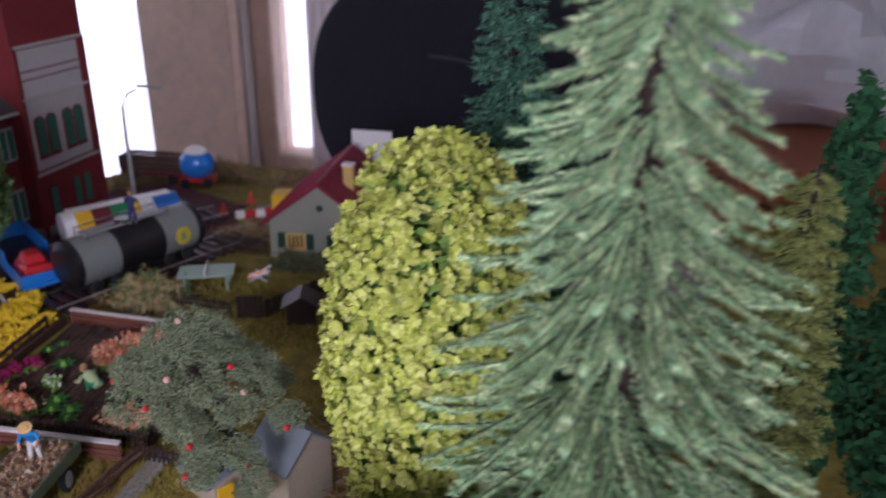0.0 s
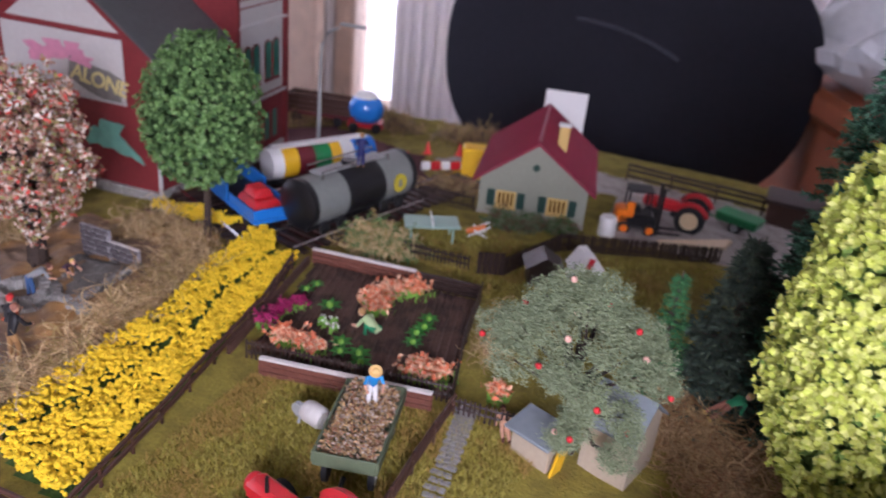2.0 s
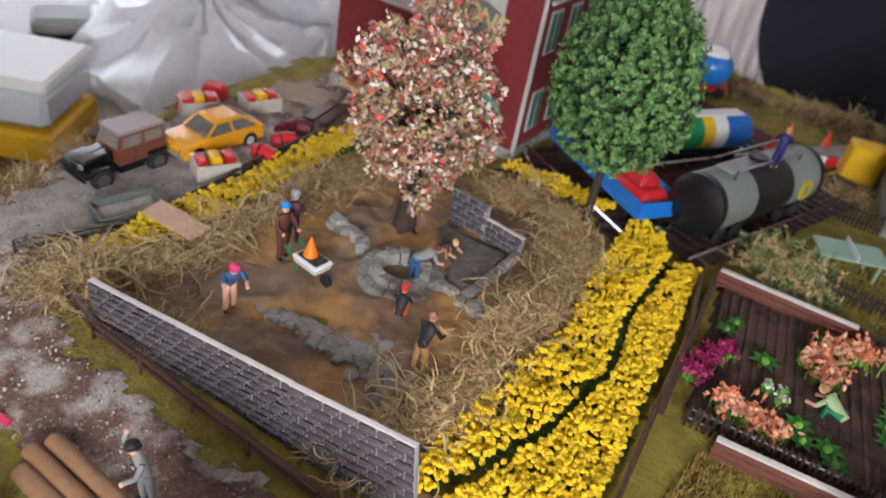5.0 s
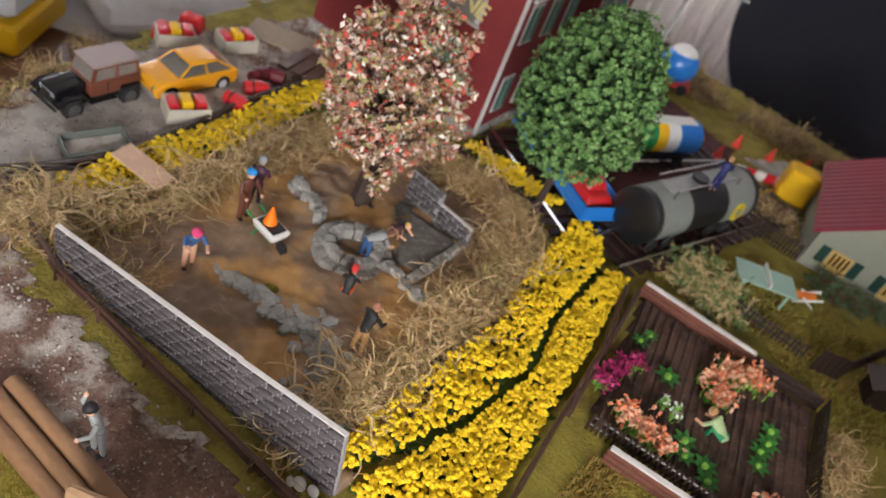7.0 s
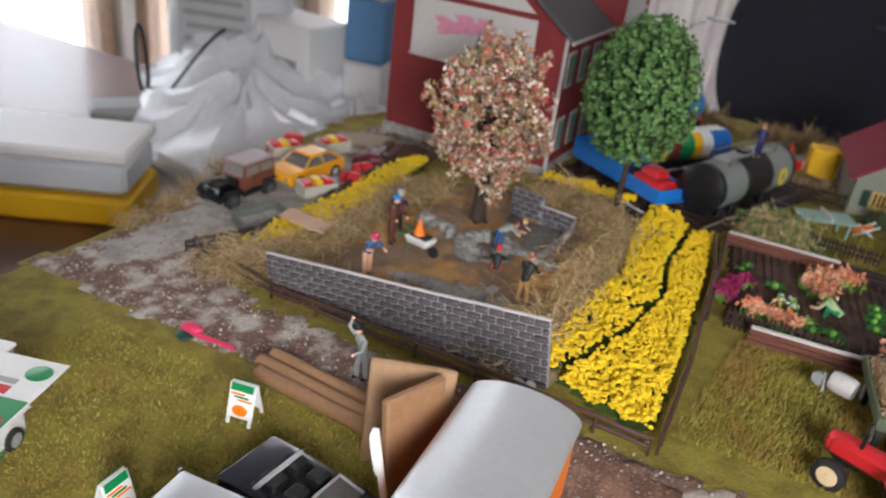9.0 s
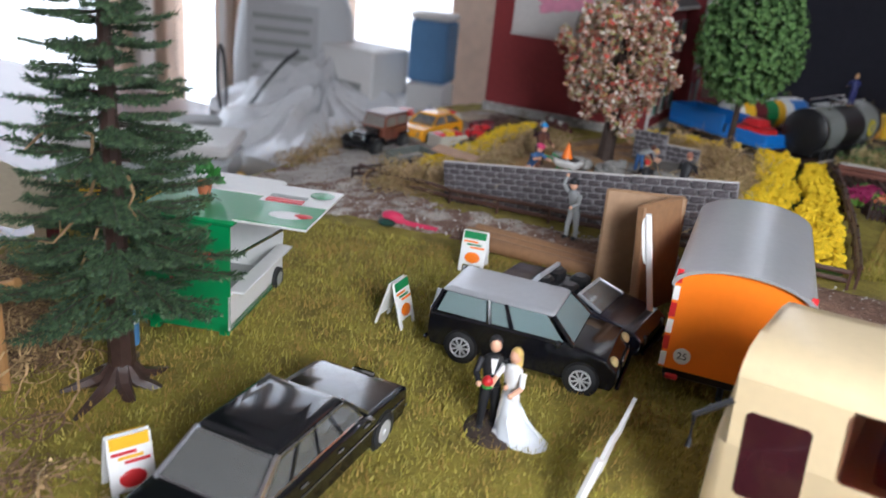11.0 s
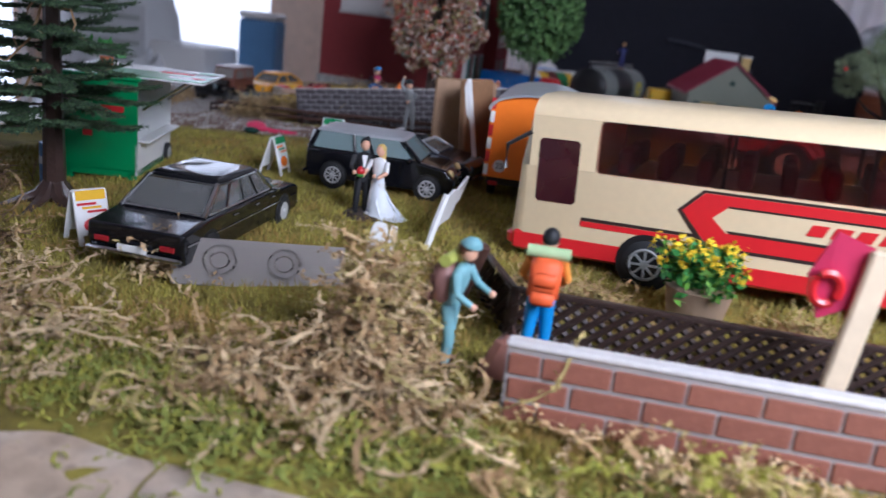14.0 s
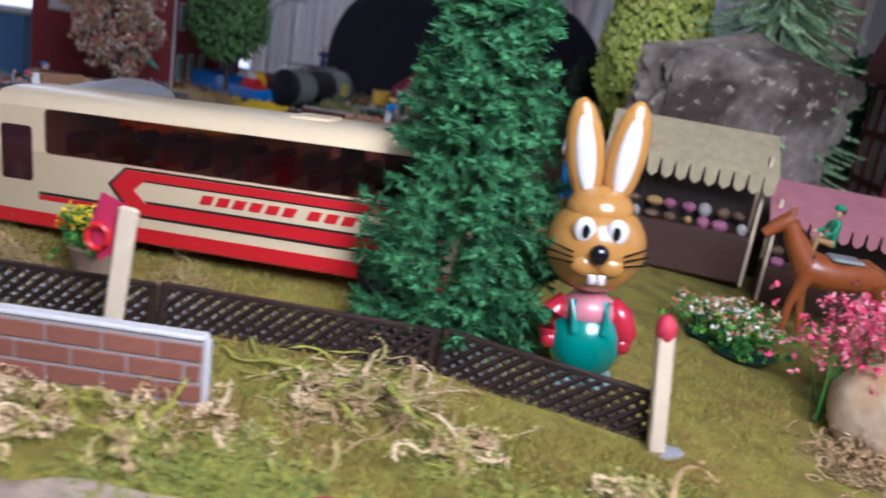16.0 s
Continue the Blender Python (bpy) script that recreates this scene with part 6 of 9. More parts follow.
def farm_house():
    t = thing("house", 8.95, 23.2, gz(9, 23.5) - 0.05, 8, "small grey-green model house with a dark red roof and green shutters", "house")
    W, D, he, ha = 5.1, 6.4, 1.95, 3.85
    gable = [(-W / 2, 0), (W / 2, 0), (W / 2, he), (0, ha), (-W / 2, he)]
    part("front_wall", B().prism(gable, 0, 0.12, "y"), HOUSEWALL, t)
    part("rear_wall", B().prism(gable, D - 0.12, D, "y"), HOUSEWALL, t)
    for s in (-1, 1):
        part("side_wall", B().box((s * (W / 2 - 0.06), D / 2, he / 2), (0.12, D - 0.26, he), 0.0), HOUSEWALL, t)
        # the roof slope, of upright ribbed sheets
        nx, nz = s * (ha - he), W / 2
        ln = math.hypot(nx, nz)
        sl = part("roof_slope", B().loft([[(0, -0.3, ha + 0.06), (s * (W / 2 + 0.35), -0.3, he + 0.06 - 0.35 * (ha - he) / (W / 2)), (s * (W / 2 + 0.35), D + 0.3, he + 0.06 - 0.35 * (ha - he) / (W / 2)), (0, D + 0.3, ha + 0.06)],
                                         [(0, -0.3, ha + 0.2), (s * (W / 2 + 0.35), -0.3, he + 0.2 - 0.35 * (ha - he) / (W / 2)), (s * (W / 2 + 0.35), D + 0.3, he + 0.2 - 0.35 * (ha - he) / (W / 2)), (0, D + 0.3, ha + 0.2)]]), ROOFRED, t, "dark red roof")
        for k in range(17):
            y = -0.2 + k * (D + 0.4) / 16
            part("roof_rib", B().tube([(s * 0.05, y, ha + 0.19), (s * (W / 2 + 0.34), y, he + 0.21 - 0.34 * (ha - he) / (W / 2))], 0.045, 4), ROOFRED, sl)
    part("ridge", B().tube([(0, -0.3, ha + 0.2), (0, D + 0.3, ha + 0.2)], 0.08, 6), ROOFRED, t)
    for cx in (-1.25, 1.2):
        w = part("window", B().box((cx, -0.03, 1.0), (0.95, 0.08, 0.8), 0.02), FRAMEYEL, t, "yellow framed window")
        for k in range(4):
            part("pane", B().box((cx - 0.3 + 0.2 * k, -0.08, 1.02), (0.11, 0.02, 0.6), 0.0), mat("window_brown", (0.10, 0.05, 0.015), 0.2) if k == 0 else bpy.data.materials["window_brown"], w)
        part("sill", B().box((cx, -0.1, 0.56), (1.05, 0.14, 0.07), 0.02), FRAMEYEL, w)
        for s in (-1, 1):
            part("shutter", B().box((cx + s * 0.72, -0.04, 1.0), (0.36, 0.06, 0.82), 0.02), SHUTTER, t, "dark green shutter")
    part("gable_window", B().cyl((0, -0.03, 2.75), (0, 0.05, 2.75), 0.17, n=18), SHUTTER, t, "small round gable window")
    part("chimney", B().box((1.0, 1.9, 3.75), (0.5, 0.45, 1.3), 0.03), FRAMEYEL, t, "yellow chimney")
    part("chimney_cap", B().box((1.0, 1.9, 4.43), (0.62, 0.57, 0.09), 0.02), WHITEPL, t)
    part("plinth", B().box((0, D / 2, 0.1), (W + 0.08, D + 0.08, 0.25), 0.02), STONE, t)


farm_house()
sg = thing("white_card", 8.6, 31.3, gz(8.6, 31) - 0.05, 6, "blank white card standing behind the house", "card")
part("card", B().box((0, 0, 2.45), (2.3, 0.1, 4.9), 0.01), WHITEPL, sg)


def station():
    t = thing("station_building", -7.05, 16.8, gz(-7, 18) - 0.1, -1.0, "tall dark red model building with white panels, grey roof", "building")
    # local x runs from the gable's right corner to the left (negative), y back along the side
    G, D, he, ha = 9.2, 6.0, 7.0, 10.4
    gable = [(-G, 0), (0, 0), (0, he), (-G / 2, ha), (-G, he)]
    part("gable_wall", B().prism(gable, 0, 0.2, "y"), REDWALL, t)
    part("side_wall", B().box((-0.1, D / 2 + 0.1, he / 2), (0.2, D - 0.2, he)), REDWALL, t)
    part("side_wall", B().box((-G + 0.1, D / 2 + 0.1, he / 2), (0.2, D - 0.2, he)), REDWALL, t)
    part("rear_wall", B().prism(gable, D, D + 0.2, "y"), REDWALL, t)
    for s in (0, 1):
        x0, x1 = (-G / 2, 0.55) if s == 0 else (-G / 2, -G - 0.55)
        z1 = he - 0.55 * (ha - he) / (G / 2)
        part("roof_slope", B().loft([[(x0, -0.5, ha + 0.05), (x1, -0.5, z1 + 0.05), (x1, D + 0.2, z1 + 0.05), (x0, D + 0.2, ha + 0.05)], [(x0, -0.5, ha + 0.25), (x1, -0.5, z1 + 0.2), (x1, D + 0.2, z1 + 0.2), (x0, D + 0.2, ha + 0.25)]]), ROOFGREY, t, "dark grey slate roof")
        part("gutter", B().tube([(x1, -0.5, z1 + 0.06), (x1, D + 0.2, z1 + 0.06)], 0.09, 6), OFFWHITE, t)
    part("white_panel", B().box((-4.75, -0.03, 5.85), (6.6, 0.06, 2.75), 0.01), OFFWHITE, t, "white gable panel")
    part("white_panel", B().prism([(-7.7, 7.5), (-1.6, 7.5), (-4.6, 9.8)], -0.06, 0.0, "y"), OFFWHITE, t)
    part("panel_sill", B().box((-4.75, -0.06, 4.4), (6.7, 0.12, 0.12), 0.02), OFFWHITE, t)
    # graffiti as plain coloured shapes
    PINK = mat("graffiti_pink", (0.62, 0.25, 0.36), 0.7, var=0.25, scale=3)
    GYEL = mat("graffiti_yellow", (0.50, 0.42, 0.17), 0.7, var=0.35, scale=4)
    TURQ = mat("graffiti_turquoise", (0.16, 0.42, 0.33), 0.7, var=0.3, scale=3)
    GBLK = mat("graffiti_dark", (0.05, 0.05, 0.05), 0.7)

    def blob(x, z, w, h, m, n=22, d=0.075, name="graffiti", seed=0):
        pts = []
        for i in range(n):
            a = 6.283 * i / n
            k = 1 + 0.28 * math.sin(3 * a + seed) + 0.16 * math.sin(7 * a + 2 * seed)
            pts.append((x + w / 2 * k * math.copysign(abs(math.cos(a)) ** 0.6, math.cos(a)), z + h / 2 * k * math.copysign(abs(math.sin(a)) ** 0.7, math.sin(a))))
        return part(name, B().prism(pts, -d, -0.0, "y"), m, t)

    for bx, bz, bw, bh, sd in ((-6.0, 6.1, 1.5, 0.75, 1), (-5.0, 6.25, 1.5, 0.85, 2), (-4.1, 6.35, 1.2, 0.7, 3), (-3.6, 6.0, 1.1, 0.4, 5)):
        blob(bx, bz, bw, bh, PINK, seed=sd, d=0.07 + 0.004 * sd)
    GGREY = mat("graffiti_grey", (0.20, 0.19, 0.17), 0.7, var=0.3, scale=3)
    GPALE = mat("graffiti_pale_yellow", (0.66, 0.57, 0.24), 0.7, var=0.2, scale=4)
    part("graffiti", B().prism([(-4.5, 5.2), (-4.3, 6.15), (-3.2, 5.9), (-2.2, 5.75), (-1.55, 5.5), (-1.7, 4.35), (-2.6, 4.45), (-3.5, 4.7)], -0.085, 0.0, "y"), GGREY, t, "grey spray-painted cloud")
    cu = bpy.data.curves.new("graffiti_word", "FONT")
    cu.body, cu.size, cu.extrude, cu.offset, cu.shear = "ALONE", 0.0098, 0.0001, 0.0002, 0.12
    cu.materials.append(GPALE)
    cu.space_character = 0.92
    wd = new("graffiti_word", cu)
    wd.parent = t
    wd.matrix_basis = pose(-4.35 * U, -0.098 * U, 5.2 * U, 90, 9, 0)
    wd["label"] = "pale yellow spray-painted word"
    blob(-2.6, 2.7, 1.9, 1.3, TURQ, d=0.08, seed=4)
    part("graffiti", B().prism([(-2.6, 2.5), (-0.7, 1.7), (-0.9, 2.0), (-2.4, 3.2)], -0.09, -0.0, "y"), TURQ, t)
    part("base_course", B().box((-G / 2, D / 2, 0.25), (G + 0.16, D + 0.3, 0.5), 0.03), STONE, t, "grey stone base")
    # windows in the long side
    for y in (1.3, 3.0, 4.7):
        for z in (1.9, 5.1):
            w = part("window", B().box((0.0, y, z), (0.1, 0.95, 1.7), 0.02), OFFWHITE, t, "tall window in a pale frame")
            for s in (-0.23, 0.23):
                part("pane", B().box((0.055, y + s, z), (0.03, 0.32, 1.45), 0.0), TEAL, w)
    part("downpipe", B().tube([(0.12, -0.05, 0.3), (0.12, -0.05, he - 0.2)], 0.09, 6), OFFWHITE, t)
    # the taller wing behind
    wing = thing("station_wing", -6.2, 22.0, gz(-6, 24) - 0.1, 2.0, "tall red model wing with a white arched facade", "building")
    part("wall", B().box((-2.5, 2.7, 7.0), (5.0, 5.4, 14.0), 0.03), REDWALL, wing)
    part("white_facade", B().box((0.03, 2.5, 5.5), (0.08, 4.5, 3.6), 0.02), OFFWHITE, wing, "white facade with arched windows")
    part("white_facade", B().box((0.03, 2.5, 8.6), (0.08, 4.5, 2.3), 0.02), OFFWHITE, wing)
    pts = [(-0.3, 0)] + [(0.3, 0)] + [(0.3 * math.cos(a), 1.6 + 0.3 * math.sin(a)) for a in [math.pi * i / 8 for i in range(9)]]
    for y in (1.0, 1.85, 3.1, 3.95):
        arch = part("arched_window", B().prism([(y + a * 1.3, 4.35 + z * 1.1) for a, z in pts], 0.02, 0.1, "x"), REDWALL, wing, "arched window with a red surround")
        part("pane", B().prism([(y + a * 0.9, 4.45 + z) for a, z in pts], 0.05, 0.13, "x"), TEAL, arch)
        part("sill", B().box((0.1, y, 4.3), (0.12, 0.8, 0.1), 0.02), REDWALL, arch)
    for y in (1.2, 3.0, 3.85):
        w = part("window", B().box((0.02, y, 1.85), (0.08, 0.6, 1.7), 0.02), REDWALL, wing)
        part("pane", B().box((0.07, y, 1.85), (0.03, 0.46, 1.5), 0.0), TEAL, w)
    for z in (3.5, 7.4, 9.9):
        part("cornice", B().box((0.08, 2.65, z), (0.16, 5.0, 0.14), 0.03), OFFWHITE, wing)
    for z in (8.3, 8.7):
        part("moulding", B().box((0.09, 2.5, z), (0.06, 4.4, 0.06), 0.01), REDWALL, wing)
    part("pilaster", B().box((0.06, 5.15, 5.0), (0.14, 0.4, 9.9), 0.03), REDWALL, wing)
    part("pilaster", B().box((0.06, 0.15, 5.0), (0.14, 0.3, 9.9), 0.03), REDWALL, wing)
    part("base_course", B().box((-2.5, 2.7, 0.35), (5.16, 5.56, 0.6), 0.03), STONE, wing)


station()

lamp = thing("street_lamp", -4.0, 26.7, gz(-4, 26.7), label="tall grey model street lamp with one curved arm", category="lamp")
part("pole", B().tube([(0, 0, 0), (0, 0, 4.5), (0.05, 0, 6.2), (0.4, 0.05, 6.9), (1.0, 0.1, 7.2)], [0.12, 0.1, 0.08, 0.07, 0.06], 8), GREYPL, lamp)
part("lamp_head", B().box((1.75, 0.15, 7.38), (1.5, 0.3, 0.14), 0.05, M=None), GREYPL, lamp)
part("base", B().cyl((0, 0, 0), (0, 0, 0.5), 0.2, 0.14), GREYPL, lamp)

# ---- figures: each one plain painted mesh ----
PAINT = {"skin": SKIN}


def paint(name, col):
    if name not in PAINT:
        PAINT[name] = mat("figure_" + name, col, 0.6, var=0.1)
    return PAINT[name]


COL = {"black": (0.012, 0.012, 0.014), "white": (0.78, 0.77, 0.76), "blue": (0.02, 0.25, 0.62), "jeans": (0.04, 0.10, 0.24), "brown": (0.11, 0.035, 0.02), "pink": (0.62, 0.05, 0.16), "orange": (0.85, 0.13, 0.03), "tan": (0.42, 0.23, 0.09), "green": (0.03, 0.28, 0.12),
       "amber": (0.82, 0.30, 0.04), "lime": (0.42, 0.45, 0.09), "yellow": (0.78, 0.55, 0.22), "grey": (0.30, 0.31, 0.31), "teal": (0.20, 0.40, 0.43), "navy": (0.015, 0.02, 0.11), "red": (0.55, 0.03, 0.025), "blond": (0.62, 0.42, 0.12), "plum": (0.06, 0.02, 0.04), "straw": (0.72, 0.47, 0.18), "rust": (0.30, 0.12, 0.08), "palegreen": (0.42, 0.55, 0.28), "rosybrown": (0.26, 0.13, 0.11), "bridal": (0.74, 0.77, 0.82)}


def figure(x, y, rz, label, legs="jeans", top="white", hair="brown", hat=None, bend=0.0, arms=(0.3, 0.3), h=2.0, z=None, sit=False, skirt=None, sleeves=None, pack=None, lie=0, shirt=False):
    """A small painted standing, bending or sitting toy figure as one mesh."""
    t = thing("toy_figure", x, y, z, rz, "", "")
    bpy.data.objects.remove(t)
    names = ["skin", legs, top, hair, hat or hair, skirt or legs, sleeves or "skin", pack or top, "lime" if pack == "rosybrown" else "palegreen", "white"]
    b, s = B(), h / 2.0
    hip = 0.92 * s
    if sit:
        hip = 0.35 * s
        for k in (-1, 1):
            b.tube([(k * 0.11 * s, 0, hip), (k * 0.14 * s, -0.42 * s, hip + 0.05), (k * 0.14 * s, -0.46 * s, 0.02)], [0.11 * s, 0.09 * s, 0.07 * s], 7, 1)
    else:
        for k in (-1, 1):
            st = 0.12 * s * k
            b.tube([(st * 0.7, 0, hip), (st, -0.03 * s + 0.05 * k * s, 0.45 * s), (st * 1.1, 0.06 * k * s, 0.03)], [0.12 * s, 0.09 * s, 0.065 * s], 8, 1)
            b.box((st * 1.1, 0.06 * k * s - 0.05 * s, 0.04), (0.12 * s, 0.24 * s, 0.08), 0.02, 3 if not skirt else 1)
    d = Vector((0, -math.sin(bend), math.cos(bend)))
    sd = Vector((1, 0, 0))
    o = Vector((0, 0, hip - 0.02))
    sh = o + d * 0.62 * s
    fw = d.cross(sd)

    def ell(p, w, dp):
        return [tuple(p + sd * (w * math.cos(a)) + fw * (dp * math.sin(a))) for a in [6.283 * i / 10 for i in range(10)]]

    b.loft([ell(o - d * 0.06 * s, 0.17 * s, 0.11 * s), ell(o + d * 0.15 * s, 0.165 * s, 0.105 * s), ell(o + d * 0.45 * s, 0.225 * s, 0.13 * s), ell(sh, 0.2 * s, 0.1 * s), ell(sh + d * 0.06 * s, 0.08 * s, 0.07 * s)], 2)
    if skirt:
        b.loft([ell(o + d * 0.2 * s, 0.16 * s, 0.11 * s), ell(Vector((0, 0.02, hip * 0.82)), 0.2 * s, 0.17 * s), ell(Vector((0.05 * s, 0.05 * s, hip * 0.45)), 0.29 * s, 0.26 * s), ell(Vector((0.1 * s, 0.08 * s, hip * 0.2)), 0.38 * s, 0.36 * s), ell(Vector((0.22 * s, 0.1 * s, 0.06)), 0.54 * s, 0.42 * s), ell(Vector((0.28 * s, 0.1 * s, 0.0)), 0.66 * s, 0.46 * s)], 5)
        for k in range(5):
            a = 0.5 + k * 1.1
            b.tube([(0.1 * s * math.cos(a), 0.05 * s + 0.1 * s * math.sin(a), hip * 0.9), (0.08 * s + 0.3 * s * math.cos(a), 0.06 * s + 0.27 * s * math.sin(a), hip * 0.42), (0.24 * s + 0.52 * s * math.cos(a), 0.1 * s + 0.4 * s * math.sin(a), 0.05)], [0.02, 0.035, 0.03], 5, 5)
    head = sh + d * 0.25 * s
    b.ball(tuple(head), (0.12 * s, 0.13 * s, 0.155 * s), 10, 8, 0)
    b.ball(tuple(head + Vector((0, 0.03 * s, 0.045 * s))), (0.13 * s, 0.13 * s, 0.14 * s), 10, 6, 3)
    if skirt:
        b.ball(tuple(head + Vector((0, 0.1 * s, -0.14 * s))), (0.12 * s, 0.08 * s, 0.22 * s), 8, 6, 3)
    if shirt:
        b.loft([[(-0.02 * s, -0.115 * s, hip + 0.3 * s), (0.02 * s, -0.115 * s, hip + 0.3 * s), (0.07 * s, -0.1 * s, hip + 0.6 * s), (-0.07 * s, -0.1 * s, hip + 0.6 * s)], [(-0.02 * s, -0.15 * s, hip + 0.3 * s), (0.02 * s, -0.15 * s, hip + 0.3 * s), (0.07 * s, -0.13 * s, hip + 0.6 * s), (-0.07 * s, -0.13 * s, hip + 0.6 * s)]], 9)
    if hat:
        b.cyl(tuple(head + d * 0.09 * s), tuple(head + d * 0.12 * s), (0.24 if hat == "straw" else 0.16) * s, None, 14, 4)
        b.ball(tuple(head + d * 0.12 * s), (0.145 * s, 0.15 * s, 0.1 * s), 10, 6, 4)
    for k, a in zip((-1, 1), arms):
        p = sh + sd * (k * 0.23 * s) - d * 0.04 * s
        e = p + Vector((k * 0.09 * s, -math.sin(a) * 0.28 * s, -math.cos(a) * 0.28 * s))
        w = e + Vector((-k * 0.06 * s, -math.sin(a + 0.7) * 0.28 * s, -math.cos(a + 0.7) * 0.28 * s))
        b.tube([p, e], [0.075 * s, 0.062 * s], 7, 6 if sleeves else 2)
        b.tube([e, w], [0.06 * s, 0.045 * s], 7, 6 if sleeves else 0)
        b.ball(tuple(w), 0.06 * s, 6, 5, 0)
    if pack:
        b.box(tuple(o + d * 0.36 * s + fw * -0.0 + Vector((0, 0.2 * s, 0))), (0.44 * s, 0.28 * s, 0.62 * s), 0.08 * s, 7)
        for k in (0.12, 0.38):
            b.box(tuple(o + d * k * s + Vector((0, 0.34 * s, 0))), (0.34 * s, 0.1 * s, 0.2 * s), 0.04 * s, 7)
        b.tube([tuple(o + d * 0.74 * s + Vector((-0.3 * s, 0.2 * s, 0))), tuple(o + d * 0.74 * s + Vector((0.3 * s, 0.2 * s, 0)))], 0.09 * s, 10, 8)
    ob = part("toy_figure", b, [paint(n, COL.get(n, (0.5, 0.5, 0.5))) for n in names], None, smooth=60)
    ob.matrix_basis = pose(x * U, y * U, ((gz(x, y) + 0.03) if z is None else z) * U, lie, 0, rz)
    return tagged(ob, label, "figurine")


figure(-2.65, -12.3, 25, "toy figure in black suit and white shirt with red posy", "black", "black", "black", None, 0, (0.5, 0.2), 1.95, sleeves="black", shirt=True)
figure(-2.22, -12.35, -15, "toy figure in a long white bridal dress with a train", "white", "white", "blond", None, 0, (0.4, 0.5), 1.85, skirt="bridal")
figure(1.45, -19.5, 80, "teal toy hiker with a brown rucksack and green roll", "teal", "teal", "brown", "teal", 0.2, (0.3, 0.5), 2.15, z=gz(1.75, -19.45) + 0.08, sleeves="teal", pack="rosybrown")
bg = thing("brown_bag", 2.3, -19.65, gz(2.3, -19.65) - 0.02, 15, "brown plastic bag held beside the teal hiker", "bag", ry=12)
part("bag", B().box((0, 0, 0.42), (0.62, 0.3, 0.8), 0.12, taper=(0.7, 0.7)), mat("rosy_brown_plastic", (0.25, 0.11, 0.08), 0.5, var=0.15), bg)
part("handle", B().tube([(-0.12, 0, 0.8), (-0.05, 0, 0.98), (0.1, 0, 0.8)], 0.04, 6), BROWNPL, bg)
figure(2.75, -18.75, 185, "toy hiker with a large orange rucksack and blue trousers", "blue", "orange", "black", None, 0.1, (0.3, 0.3), 2.25, z=gz(2.9, -18.75) + 0.1, sleeves="amber", pack="orange")
figure(-7.8, 2.5, 60, "toy figure in a pink cap and jeans shorts bending", "skin", "jeans", "brown", "pink", 0.5, (1.2, 1.0), 1.95, z=gz(-7.8, 2.5) + 0.18)
figure(-8.5, 5.25, 75, "toy worker in a brown coat and a blue cap", "brown", "brown", "black", "blue", 0.1, (0.5, 0.5), 2.0, z=gz(-8.5, 5.25) + 0.18, sleeves="brown")
figure(-8.75, 6.0, 200, "toy worker in dark clothes with a grey cap", "black", "plum", "grey", "grey", 0.1, (0.4, 0.6), 1.9, z=gz(-8.75, 6) + 0.18)
figure(-4.05, 5.0, 200, "toy figure in a black shirt with a red headscarf crouching", "orange", "black", "red", "red", 0.5, (0.6, 0.6), 1.6, z=gz(-4, 5) + 0.18, sit=True)
figure(-2.5, 3.7, 170, "toy figure in a dark green jacket and tan trousers", "tan", "black", "rust", None, 0.3, (0.5, 0.5), 1.9, z=gz(-2.5, 3.7) + 0.2, sleeves="black")
figure(-4.8, 6.75, 150, "toy figure in blue trousers bending into the well", "jeans", "grey", "brown", None, 1.3, (0.4, 0.4), 1.7, z=gz(-4.8, 6.75) + 0.3)
figure(-5.0, 8.45, 90, "toy figure in a plum pullover kneeling on the ruin", "tan", "plum", "blond", None, 0.9, (0.6, 0.6), 1.5, z=gz(-5, 8.45) + 0.3, sit=True)
figure(-4.25, -3.1, -20, "grey toy workman raising one arm", "grey", "grey", "black", "black", 0.25, (2.6, 0.6), 1.9, z=gz(-4.2, -3) + 0.55, sleeves="grey")
figure(8.65, 4.75, 30, "toy farm hand in a blue shirt with a straw hat", "white", "blue", "straw", "straw", 0.5, (0.4, 0.4), 1.55, z=gz(8.5, 4.4) + 1.22)
figure(6.9, 9.4, 250, "toy gardener in a pale green shirt kneeling in the bed", "green", "palegreen", "tan", None, 1.1, (0.5, 0.5), 1.95, z=gz(6.9, 9.4) + 0.15, sit=True)
figure(2.1, 18.5, 200, "toy figure in navy overalls sitting on the tank wagon", "navy", "navy", "tan", None, 0.1, (0.5, 0.5), 1.6, z=gz(2, 18) + 2.62, sleeves="navy")
figure(17.4, 8.8, 120, "toy figure in a green pullover lying in the straw", "rust", "green", "blond", None, 0.2, (0.5, 0.5), 1.6, z=gz(17.6, 6.6) + 1.4, lie=60, sleeves="green")
figure(17.24, 2.5, 20, "tall toy figure in white with a pale tan head", "blue", "white", "tan", None, 0.1, (0.4, 0.4), 3.5, z=gz(17.2, 2.5) + 0.15)
figure(20.6, 3.1, 10, "tall toy figure in pale blue with a pale tan head", "teal", "white", "tan", None, 0.1, (0.4, 0.4), 3.5, z=gz(20.6, 3.1) + 0.1)
figure(12.2, 6.3, 200, "pink sunbathing toy figure lying on the grass", "skin", "skin", "brown", None, 0.1, (0.4, 0.4), 1.5, z=gz(12.2, 6.3) + 0.15, lie=80)
ps = thing("posy", -2.6, -12.62, gz(-3, -12.5) + 1.12, label="tiny red and green bridal posy", category="flowers")
part("blossom", B().ball((0, 0, 0.06), 0.11, 8, 6), REDPL, ps)
